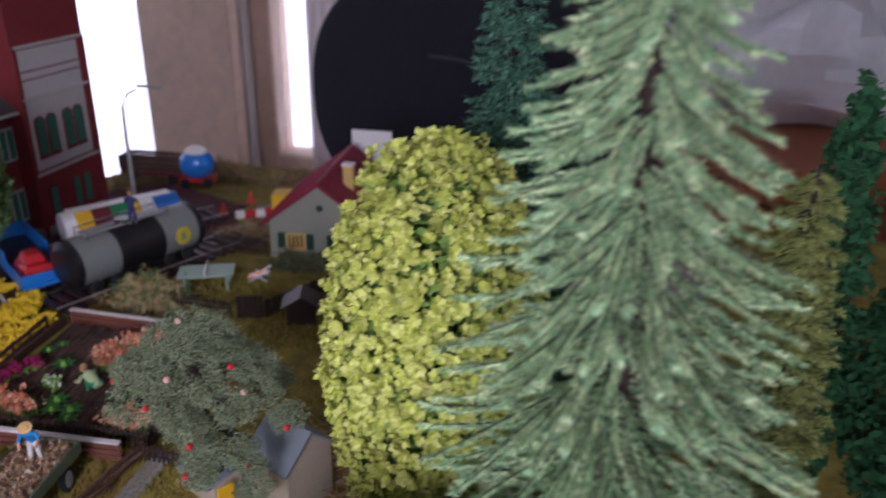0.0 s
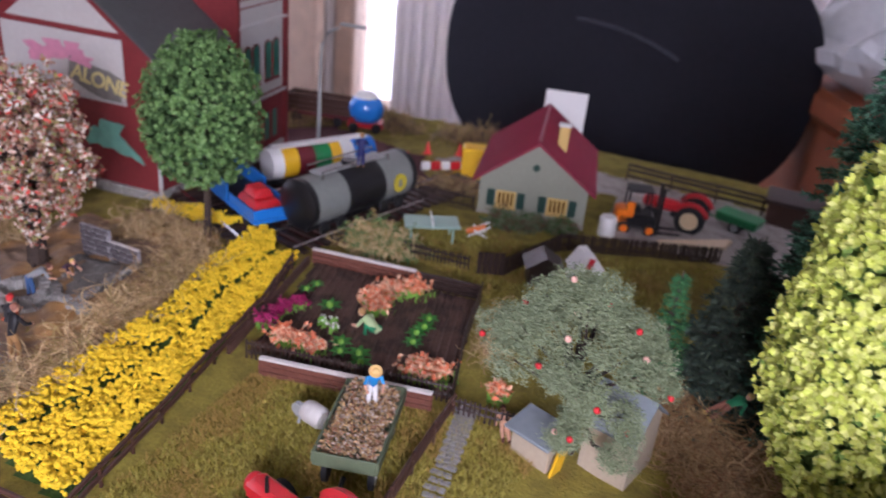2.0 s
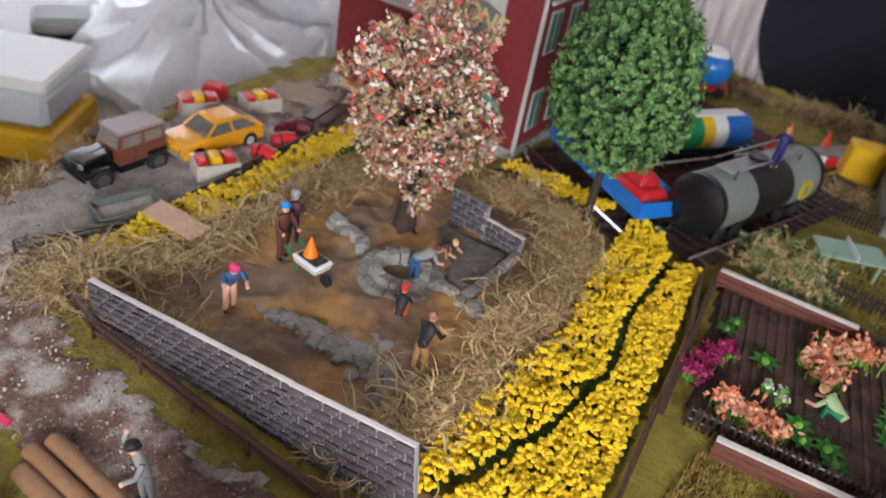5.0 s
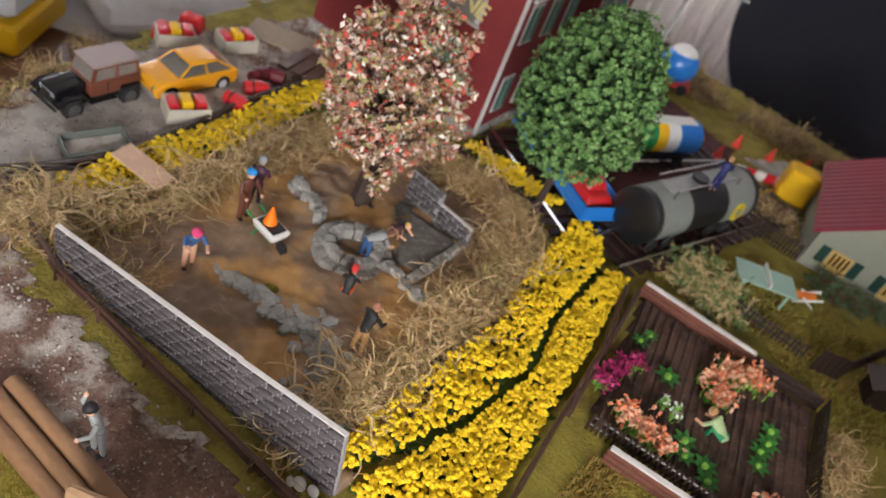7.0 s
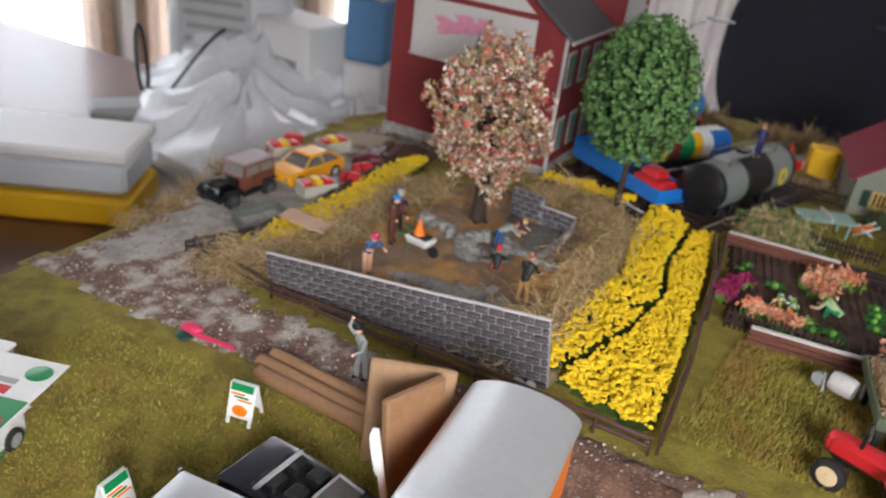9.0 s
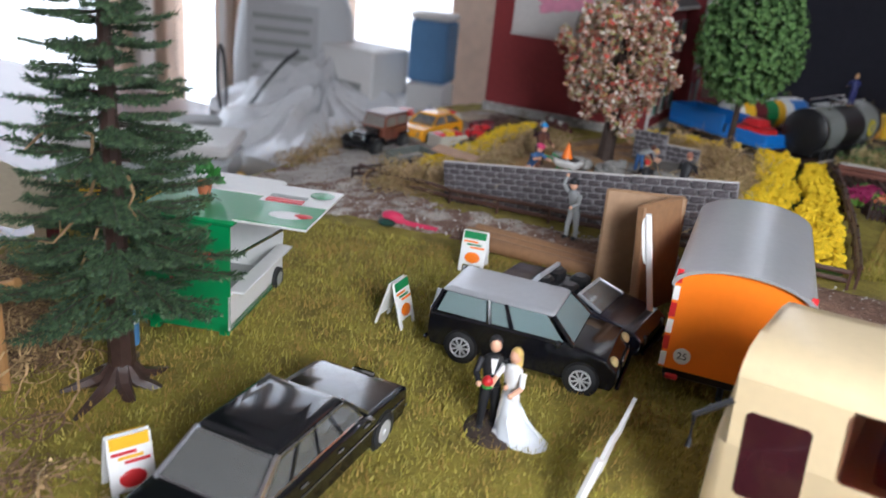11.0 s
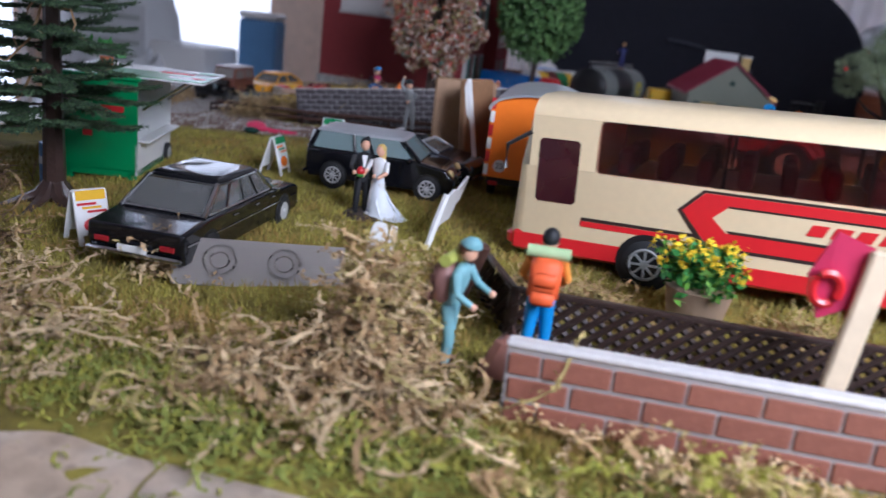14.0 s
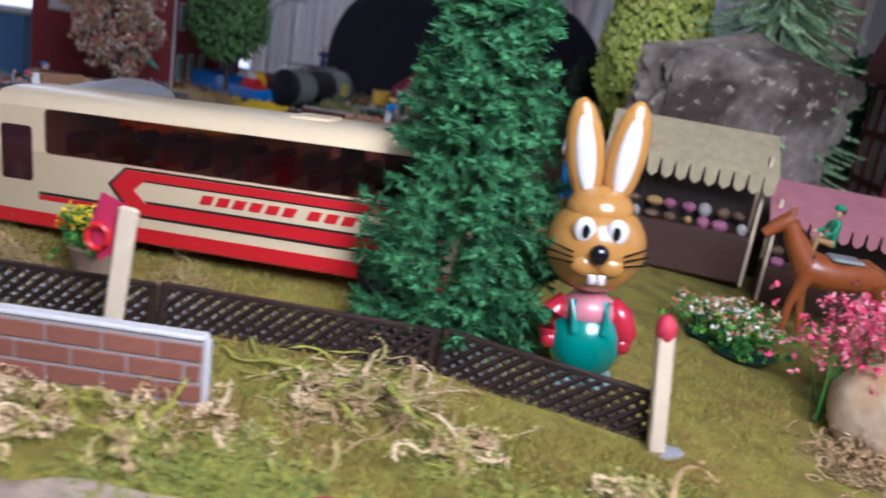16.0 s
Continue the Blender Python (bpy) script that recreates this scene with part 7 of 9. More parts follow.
part("leaf_rosette", B().ball((0, 0, -0.04), (0.12, 0.1, 0.06), 8, 4), LEAFG, ps)
plinth = thing("figure_base", -2.35, -12.2, gz(-2.35, -12.2) + 0.0, label="small brown base under the bridal pair", category="base")
part("base", B().cyl((0, 0, -0.05), (0, 0, 0.06), 0.75, 0.6, 16), BARK, plinth)


# ---- boards and signs on the grass ----
def a_board(x, y, rz, hdr, spot, label):
    t = thing("pavement_sign", x, y, gz(x, y), rz, label, "sign", "folding signs")
    for s in (-1, 1):
        M = Matrix.Rotation(radians(16 * s), 4, "X")
        M = Matrix.Translation((0, 0, 1.25)) @ M
        p = part("panel", B().box((0, 0, -0.6), (0.72, 0.05, 0.95), 0.02, M=M), WHITEPL, t, "white folding panel")
        part("header", B().box((0, 0.035 * s, -0.24), (0.62, 0.02, 0.2), 0.0, M=M), hdr, p)
        part("picture", B().ball((0, 0.035 * s, -0.86), (0.22, 0.015, 0.15), 10, 6, M=M), spot, p)
        for k in (-0.2, 0.0, 0.2):
            part("lettering_bar", B().box((k * 0.5, 0.035 * s, -0.5 - k * 0.4), (0.4, 0.015, 0.05), 0.0, M=M), spot if k else hdr, p)
        for k in (-0.3, 0.3):
            part("leg", B().box((k, 0, -1.15), (0.1, 0.05, 0.25), 0.01, M=M), WHITEPL, t)


a_board(-6.35, -9.5, 92, GREENPL, ORANGEPL, "white folding snack sign with green header on the grass")
a_board(-6.2, -5.5, 12, GREENPL, ORANGEPL, "white folding snack sign with green header on the grass")
a_board(-6.95, -17.0, 64, YELLOWPL, REDPL, "white folding sign with a red offer panel on the grass")


def sign_post(x, y, rz, lean, hh, board, label):
    t = thing("sign_post", x, y, gz(x, y), rz, label, "sign", "white signs", ry=lean)
    part("pole", B().box((0, 0, hh / 2), (0.14, 0.1, hh), 0.02), WHITEPL, t)
    bx, bz, w, h = board
    oval = [(bx + w / 2 * math.copysign(abs(math.cos(a)) ** 0.6, math.cos(a)), bz + h / 2 * math.copysign(abs(math.sin(a)) ** 0.6, math.sin(a))) for a in [6.283 * i / 24 for i in range(24)]]
    part("panel", B().loft([[(x_, -0.02, z_) for x_, z_ in oval], [(x_, 0.05, z_) for x_, z_ in oval]]), WHITEPL, t, "blank white panel")
    part("foot", B().ball((0, 0, 0.02), (0.28, 0.22, 0.07), 10, 5), GREYPL, t)


sign_post(-0.8, -7.05, 8, -11, 3.05, (-0.06, 2.4, 0.2, 1.1), "tall white model signpost leaning beside the wagon")
ls = thing("sign_post", -0.35, -14.2, gz(-0.35, -14.2) - 0.03, 0, "white leaning plastic banner sign in the grass", "sign", "white signs")
part("pole", B().tube([(0, 0, 0), (0.12, 0.16, 0.65), (0.26, 0.32, 1.28)], [0.07, 0.085, 0.075], 6), WHITEPL, ls)
sides = [(0.13, 0.2, 0.55), (0.13, 1.3, 0.5), (0.17, 1.65, 0.8), (0.19, 1.95, 0.85), (0.26, 2.4, 1.36), (0.24, 1.5, 1.18), (0.24, 1.1, 1.25), (0.24, 0.3, 1.16)]
part("panel", B().loft([[(x - 0.035, y, z) for x, y, z in sides], [(x + 0.035, y, z) for x, y, z in sides]]), WHITEPL, ls, "blank white panel")
sign_post(-0.6, -16.45, 20, 6, 1.15, (-0.27, 0.8, 0.34, 0.75), "short white model sign with a rounded panel")

cl = thing("plastic_strip", -2.65, -17.75, gz(-2.75, -17.4) + 0.05, 23, "clear plastic strip with two moulded circles lying on the grass", "plastic strip", rx=-38)
part("strip", B().box((0, 0, 0.35), (3.2, 0.03, 0.95), 0.01), glass("clear_grey_plastic", (0.30, 0.265, 0.24), 0.42, cloud=0.6), cl)
for s in (-0.75, 0.45):
    part("moulded_ring", B().tube([(s + 0.3 * math.cos(a), -0.03, 0.38 + 0.3 * math.sin(a)) for a in [6.283 * i / 20 for i in range(21)]], 0.025, 5), CLEAR, cl)
    part("moulded_ring", B().tube([(s + 0.17 * math.cos(a), -0.04, 0.38 + 0.17 * math.sin(a)) for a in [6.283 * i / 16 for i in range(17)]], 0.02, 5), CLEAR, cl)

# logs and boards by the track
for i, (dx, dy, dz) in enumerate(((0, 0, 0.22), (0.1, 0.45, 0.22), (0.3, -0.42, 0.2))):
    lg = thing("wooden_log", -7.3 + dx, -3.6 + dy, gz(-6, -4) + dz, -4, "smooth brown wooden dowel log lying beside the track", "log", "logs")
    part("log", B().cyl((0, 0, 0), (6.2 - 0.5 * i, 0, 0.12), 0.22, n=16), WOODBROWN, lg)
WOODTAN = mat("tan_brown_panel", (0.34, 0.205, 0.11), 0.65, var=0.25, scale=4, bump=0.3)
bp = thing("brown_board", -2.85, -5.15, gz(-3, -5) - 0.02, 22, "brown wooden panel standing beside the wagon", "panel", rx=-8)
part("panel", B().box((1.03, 0, 1.4), (2.06, 0.2, 2.8), 0.06), WOODTAN, bp)
bp2 = thing("brown_board", -0.9, -4.6, gz(-1, -4.6) - 0.02, 70, "brown wooden panel standing beside the wagon", "panel", rx=-6)
part("panel", B().box((-0.9, 0, 1.4), (1.7, 0.25, 2.85), 0.06), WOODBROWN, bp2)

for px, py, ps in ((-0.75, -0.4, 0.2), (-0.4, -0.32, 0.17), (-0.95, -0.5, 0.14)):
    pb_ = thing("pebble", px, py, gz(px, py) + 0.1, 40 * px, "small white pebble at the foot of the stone wall", "stone", "pebbles")
    part("stone", B().ball((0, 0, 0.08), (ps, ps * 0.75, ps * 0.7), 10, 7), OFFWHITE, pb_)
bat = thing("pink_tool", -10.0, -3.45, gz(-9.9, -3.4) + 0.05, 6, "bright pink plastic toy tool lying at the edge of the track", "tool")
part("grip", B().tube([(0, 0, 0.15), (0.6, 0, 0.12), (1.5, 0, 0.1)], [0.11, 0.08, 0.1], 8), mat("pink_plastic", (0.62, 0.04, 0.11), 0.4), bat)
part("head", B().ball((-0.1, 0.1, 0.2), (0.4, 0.22, 0.2), 10, 6), bpy.data.materials["pink_plastic"], bat)
part("foot", B().ball((-0.2, -0.1, 0.05), (0.3, 0.3, 0.12), 10, 6), SHUTTER, bat)


# ---- the near edge: brick wall, lattice fence, rabbit, match ----
BRICK = mat("painted_brick", (0.27, 0.098, 0.06), 0.75, var=0.22, scale=8, bump=0.3, rnd=0.12)
GROUT = mat("pale_grout", (0.36, 0.32, 0.30), 0.8, var=0.15, scale=8)


def brick_wall():
    w = thing("brick_wall", 2.6, -20.65, -0.64, 1.6, "small model brick wall with a white cut top edge", "wall", ry=-1.6)
    L, H, T = 7.15, 1.6, 0.22
    part("core", B().box((L / 2, T / 2, H / 2), (L, T - 0.03, H - 0.02)), GROUT, w)
    part("cap", B().box((L / 2, T / 2, H + 0.04), (L + 0.04, T + 0.06, 0.1), 0.03), WHITECARD, w, "white cut top edge")
    part("end_cap", B().box((L + 0.03, T / 2, H / 2), (0.07, T + 0.02, H), 0.02), WHITECARD, w)
    rows, bl = 4, 0.98
    ch = (H - 0.12) / rows
    made = {}
    for i in range(rows):
        x = -bl * (0.5 if i % 2 else 0.05)
        while x < L - 0.05:
            a, e = max(x, 0.02), min(x + bl, L - 0.02)
            if e - a > 0.2:
                key = round(e - a, 1)
                if key in made:
                    ob = new("brick", made[key])
                    ob.parent = w
                else:
                    ob = part("brick", B().box((0, 0, 0), (key - 0.065, 0.05, ch - 0.065), 0.015), BRICK, w)
                    made[key] = ob.data
                ob.matrix_basis = pose((a + e) / 2 * U, 0.005 * U, (0.06 + (i + 0.5) * ch) * U)
            x += bl


brick_wall()


def lattice(x0, y0, x1, y1, hh):
    L = math.hypot(x1 - x0, y1 - y0)
    t = thing("lattice_fence", x0, y0, gz(x0, y0) - 0.05, math.degrees(math.atan2(y1 - y0, x1 - x0)), "dark brown plastic lattice fence on the grass", "fence", "lattice fences", ry=-math.degrees(math.atan2(gz(x1, y1) - gz(x0, y0), L)))
    n = int((L + hh) / 0.3)
    for s in (1, -1):
        for i in range(n):
            a = -hh + i * 0.3 if s > 0 else i * 0.3
            p, q = (a, 0.04), (a + s * hh, hh - 0.04)
            if s < 0:
                p, q = (a, 0.04), (a - hh, hh - 0.04)
            k0, k1 = 0.0, 1.0
            dx = q[0] - p[0]
            lo, hi = (0 - p[0]) / dx, (L - p[0]) / dx
            k0, k1 = max(k0, min(lo, hi)), min(k1, max(lo, hi))
            if k1 - k0 > 0.1:
                f = lambda k: (p[0] + dx * k, -0.035 * s, p[1] + (q[1] - p[1]) * k)
                part("slat", B().tube([f(k0), f(k1)], 0.062, 4), DARKPL, t)
    for z in (0.04, hh - 0.02):
        part("rail", B().box((L / 2, 0, z), (L, 0.14, 0.1), 0.02), DARKPL, t)
    for x in (0.05, L - 0.05):
        part("post", B().box((x, 0, hh / 2), (0.16, 0.16, hh + 0.06), 0.03), DARKPL, t)


lattice(2.2, -17.9, 7.6, -17.6, 0.95)
lattice(7.7, -17.6, 13.4, -17.25, 1.0)
lattice(13.5, -17.25, 17.85, -18.15, 1.05)
lattice(2.2, -17.9, 1.2, -16.0, 0.95)


def rabbit():
    """A glossy toy rabbit: one plain painted mesh."""
    b = B()
    M = Matrix.Rotation(radians(-4), 4, "Y")
    for s in (-1, 1):
        b.tube([(s * 0.32, 0, 0.0), (s * 0.34, 0, 0.35)], [0.34, 0.3], 12, 5)
        b.tube([(s * 0.46, -0.02, 1.8), (s * 0.7, -0.06, 1.55), (s * 0.8, -0.12, 1.2), (s * 0.76, -0.18, 0.95)], [0.2, 0.27, 0.27, 0.16], 14, 1)
        b.ball((s * 0.76, -0.2, 1.0), 0.2, 12, 8, 1)
        b.tube([(s * 0.3, -0.6, 1.3), (s * 0.34, -0.52, 1.6), (s * 0.34, -0.36, 1.9)], 0.085, 8, 2)
        M2 = Matrix.Translation((s * 0.42, 0.05, 4.75)) @ Matrix.Rotation(radians(s * 9), 4, "Y")
        b.ball((0, 0, 0), (0.4, 0.22, 1.05), 16, 14, 0, M2)
        b.ball((0, -0.17, -0.02), (0.21, 0.09, 0.75), 14, 12, 3, M2)
        b.ball((s * 0.32, -0.78, 3.4), (0.22, 0.09, 0.25), 14, 10, 3)
        b.ball((s * 0.3, -0.865, 3.39), (0.085, 0.04, 0.14), 10, 8, 4)
        for k in range(3):
            b.tube([(s * 0.5, -0.9, 2.98 - 0.1 * k), (s * 1.0, -0.62, 3.1 - 0.16 * k)], 0.022, 5, 4)
        b.ball((s * 0.26, -0.8, 2.72), (0.3, 0.14, 0.2), 12, 8, 0)
        b.box((s * 0.09, -0.97, 2.5), (0.15, 0.06, 0.2), 0.02, 3)
    b.ball((0, 0, 0.95), (0.8, 0.7, 0.8), 20, 14, 2)
    b.ball((0, -0.02, 1.62), (0.62, 0.5, 0.42), 18, 10, 6)
    b.ball((0, 0, 2.95), (1.05, 0.92, 0.95), 22, 16, 0)
    b.ball((0, 0.02, 3.65), (0.72, 0.66, 0.5), 18, 10, 0)
    b.ball((0, -0.96, 2.98), (0.2, 0.16, 0.2), 14, 10, 4)
    ob = part("toy_rabbit", b, [mat("rabbit_brown", (0.47, 0.225, 0.05), 0.25, var=0.12, scale=3, coat=0.6), mat("rabbit_red", (0.50, 0.02, 0.04), 0.25, coat=0.6), mat("rabbit_teal", (0.012, 0.23, 0.18), 0.22, coat=0.7),
                                mat("rabbit_white", (0.75, 0.70, 0.66), 0.3, coat=0.5), BLACKPAINT, mat("rabbit_pale_teal", (0.27, 0.50, 0.44), 0.3, coat=0.5), mat("rabbit_pink", (0.62, 0.22, 0.25), 0.35, coat=0.4)], None, smooth=80)
    ob.matrix_basis = pose(16.6 * U, -16.3 * U, (gz(16.6, -16.3) + 0.02) * U, 0, -5, -1) @ Matrix.Diagonal((1.0, 1.0, 1.06, 1))
    tagged(ob, "glossy toy rabbit figurine with a red shirt and teal dungarees", "figurine")


rabbit()
mt = thing("matchstick", 17.95, -18.5, gz(18, -18.5) - 0.05, 0, "red-headed wooden match stuck upright in the grass", "match", ry=-8)
part("stick", B().box((0, 0, 1.2), (0.3, 0.3, 2.5), 0.04), WOODPALE, mt)
part("head", B().ball((0, 0, 2.52), (0.2, 0.2, 0.3), 12, 8), mat("match_head", (0.52, 0.03, 0.06), 0.6), mt, "red match head")
part("glue_blob", B().ball((0.15, 0, 0.05), (0.4, 0.3, 0.08), 10, 5), GREYPL, mt)
mt2 = thing("matchstick", 12.4, -22.4, gz(14, -22) + 0.12, 2, "red-headed wooden match lying at the edge", "match")
part("stick", B().box((1.9, 0, 0), (3.6, 0.25, 0.22), 0.03), WOODPALE, mt2)
part("head", B().ball((0, 0, 0), (0.28, 0.16, 0.15), 10, 6), bpy.data.materials["match_head"], mt2)
fp = thing("wooden_stick", 7.2, -18.7, gz(7.2, -18.7) - 0.05, 5, "flat pale wooden stick with a crumpled red paper flag", "stick", ry=5)
part("stick", B().box((0, 0, 1.4), (0.36, 0.16, 2.9), 0.05), WOODPALE, fp)
PINKP = mat("pink_red_paper", (0.60, 0.03, 0.10), 0.6)
part("flag", B().loft([[(-0.1, 0.06, 2.85), (-0.62, 0.2, 2.95), (-0.8, 0.3, 2.2), (-0.5, 0.2, 1.6), (-0.15, 0.08, 1.9)], [(-0.1, 0.10, 2.85), (-0.62, 0.24, 2.95), (-0.8, 0.34, 2.2), (-0.5, 0.24, 1.6), (-0.15, 0.12, 1.9)]]), PINKP, fp, "crumpled red paper flag")
part("flag_ring", B().tube([(-0.55 + 0.2 * math.cos(a), 0.12, 2.1 + 0.24 * math.sin(a)) for a in [6.283 * i / 14 for i in range(15)]], 0.07, 6), BUSRED, fp)


def tub(x, y, r, hh, flowers, label, m):
    t = thing("flower_pot", x, y, gz(x, y), 0, label, "flower pot")
    part("pot", B().tube([(0, 0, -0.05), (0, 0, hh * 0.9), (0, 0, hh)], [r * 0.78, r, r * 1.04], 18), m, t)
    pts = [(random.gauss(0, r * 0.6), random.gauss(0, r * 0.6), hh + random.uniform(0.05, 0.8) * r * 1.5) for i in range(160)]
    V = leaves(pts, 0.1, 5, 0.5)
    mass("leafage", V, 4, [LEAFG, LEAFL], t, rng.integers(0, 2, len(V) // 4))
    V = leaves([(x2 * 1.1, y2 * 1.1, z2 + 0.12) for x2, y2, z2 in pts if z2 > hh + r * 0.55], 0.07, 5, 0.7)
    mass("blossom_cover", V, 4, flowers, t, rng.integers(0, len(flowers), len(V) // 4))


tub(5.4, -15.75, 0.62, 0.75, [YELLOWFL], "clay-brown pot with green leaves and yellow flowers", mat("clay_pot", (0.36, 0.25, 0.16), 0.8, var=0.15))
tub(21.3, -12.3, 0.8, 0.15, ORANGEFL + [WHITEPL, LEAFL], "green tub with white and orange flowers", SHUTTER)
tub(20.6, -11.4, 0.7, 0.15, ORANGEFL + [WHITEPL], "green tub with white and orange flowers", SHUTTER)


# ---- the excavation ----
def rubble_ring(x, y, r0, r1, n, hh, label, name="stone_well"):
    t = thing(name, x, y, gz(x, y) + 0.08, 0, label, "well")
    for ring, (ra, rb, z) in enumerate(((r0, (r0 + r1) / 2, hh), ((r0 + r1) / 2, r1, hh * 0.6))):
        for i in range(n):
            a, e = 6.283 * (i + 0.06) / n, 6.283 * (i + 0.94) / n
            q = [(ra * math.cos(a), ra * math.sin(a)), (rb * math.cos(a), rb * math.sin(a)), (rb * math.cos(e), rb * math.sin(e)), (ra * math.cos(e), ra * math.sin(e))]
            zz = z * random.uniform(0.88, 1.1)
            c = Vector((sum(p[0] for p in q) / 4, sum(p[1] for p in q) / 4))
            part("stone", B().loft([[(px, py, -0.1) for px, py in q], [(px, py, zz - 0.05) for px, py in q], [(c.x + (px - c.x) * 0.8, c.y + (py - c.y) * 0.8, zz) for px, py in q]]), STONE, t)
    part("well_floor", B().cyl((0, 0, -0.05), (0, 0, 0.06), r0, n=20), CLAY, t)


rubble_ring(-5.25, 6.8, 0.6, 1.3, 14, 0.45, "round grey stone well in the excavation")


def rubble(spots, size, hh, label, n):
    t = thing("stone_paving", 0, 0, 0, 0, label, "stones")
    for i in range(n):
        k = random.random() * (len(spots) - 1)
        a, f = int(k), k - int(k)
        x = spots[a][0] * (1 - f) + spots[a + 1][0] * f + random.gauss(0, spots[a][2])
        y = spots[a][1] * (1 - f) + spots[a + 1][1] * f + random.gauss(0, spots[a][2])
        s = size * random.uniform(0.6, 1.4)
        m = random.choice((5, 6, 7))
        pts = [(s * random.uniform(0.75, 1.1) * math.cos(6.283 * j / m), s * random.uniform(0.6, 1.0) * math.sin(6.283 * j / m)) for j in range(m)]
        z = gz(x, y) + 0.1
        h = hh * random.uniform(0.6, 1.3)
        ob = part("stone", B().loft([[(px, py, -0.1) for px, py in pts], [(px, py, h * 0.8) for px, py in pts], [(px * 0.8, py * 0.8, h) for px, py in pts]]), STONE, t)
        ob.matrix_basis = pose(x * U, y * U, z * U, random.uniform(-6, 6), random.uniform(-6, 6), random.uniform(0, 360))


rubble([(-7.3, 3.15, 0.07), (-6.3, 3.1, 0.09), (-5.3, 3.2, 0.2), (-4.4, 3.45, 0.28), (-3.4, 3.2, 0.36), (-2.5, 2.6, 0.4), (-1.9, 1.7, 0.35)], 0.21, 0.13, "rough grey stepping stones in the clay", 165)
rubble([(-3.95, 7.05, 0.06), (-3.2, 6.9, 0.06), (-2.4, 6.8, 0.08)], 0.2, 0.26, "low line of grey kerb stones", 26)
rubble([(-8.8, 7.9, 0.06), (-7.9, 7.7, 0.07), (-6.9, 7.3, 0.08)], 0.22, 0.3, "low line of grey kerb stones", 24)
rubble([(-4.9, 8.6, 0.4), (-4.2, 9.2, 0.4), (-3.8, 9.6, 0.3)], 0.24, 0.06, "grey flagstone floor of the ruin", 46)
rubble([(-2.6, 1.9, 0.35), (-1.4, 1.6, 0.4)], 0.11, 0.1, "small grey rubble stones in the clay", 80)
kerb = thing("stone_kerb", -3.1, 10.3, gz(-3.1, 9) + 0.1, -92, "smooth grey stone kerb along the floor of the ruin", "kerb")
for k in range(5):
    part("stone", B().box((0.33 + 0.63 * k, 0.02 * (k % 2), 0.16), (0.61, 0.34, 0.2), 0.05), STONE, kerb)
sheet("ruin_floor", [(-5.9, 10.3), (-3.1, 10.0), (-3.2, 7.3), (-4.2, 7.7), (-4.9, 8.9), (-6.0, 9.6)], 0.26, mat("ruin_grey", (0.15, 0.14, 0.125), 0.8, var=0.4, scale=4, bump=0.8, col2=(0.10, 0.085, 0.07), wear=(0.26, 0.25, 0.23)), 0.16, 0.05, 0.2, label="grey stone floor of the ruin")
bar = thing("wheelbarrow", -7.15, 5.05, gz(-7.1, 5.1) + 0.2, -8, "green and white model wheelbarrow with an orange cone", "wheelbarrow")
part("tray", B().box((0, 0, 0.5), (0.9, 0.6, 0.3), 0.05, taper=(1.15, 1.15)), WHITEPL, bar)
part("load", B().box((0, 0, 0.66), (0.8, 0.5, 0.08), 0.02), BLACKPL, bar)
part("cone", B().cyl((-0.1, 0, 0.66), (-0.1, 0, 1.3), 0.24, 0.03, 12), ORANGEPL, bar, "orange cone")
for s in (-0.25, 0.25):
    part("handle", B().tube([(0.3, s, 0.35), (-0.9, s, 0.65)], 0.04, 5), GREENPL, bar)
    part("leg", B().tube([(-0.3, s, 0.4), (-0.45, s, 0.0)], 0.04, 5), GREENPL, bar)
part("wheel", B().cyl((0.6, -0.06, 0.2), (0.6, 0.06, 0.2), 0.2), TYRE, bar)

# ---- the yard with crates, cart and board ----
ct = thing("tipping_trailer", -13.7, 3.95, gz(-14, 4) + 0.02, 74, "grey open model trailer box standing by the fence", "trailer", rx=6)
ct.matrix_basis = ct.matrix_basis @ Matrix.Diagonal((0.8, 0.8, 0.7, 1))
part("floor_panel", B().box((0, 0, 0.35), (2.5, 1.2, 0.08), 0.01), GREYPL, ct)
GREYGR = mat("grey_green_plastic", (0.13, 0.145, 0.13), 0.5, var=0.2)
for s in (-0.6, 0.6):
    part("side_wall", B().box((0, s, 0.6), (2.5, 0.08, 0.5), 0.02), GREYGR, ct)
for s in (-1.25, 1.25):
    part("end_wall", B().box((s, 0, 0.6), (0.08, 1.1, 0.5), 0.02), GREYGR, ct)
part("load", B().box((0, 0, 0.42), (2.3, 1.05, 0.08), 0.02), YARD, ct)
for s in (-0.8, 0.8):
    part("axle_block", B().box((s, 0, 0.15), (0.5, 1.2, 0.3), 0.05), BLACKPL, ct)
wb = thing("wooden_board", -11.6, 4.05, gz(-12.2, 3.75) + 0.78, 6, "pale pinkish wooden board lying on the flower hedge", "board", rx=4, ry=6)
part("board", B().box((0, 0, 0), (1.9, 0.8, 0.09), 0.02), mat("pinkish_wood", (0.52, 0.34, 0.24), 0.7, var=0.15), wb)
CREAMCR = mat("cream_crate", (0.50, 0.46, 0.38), 0.6, var=0.15)
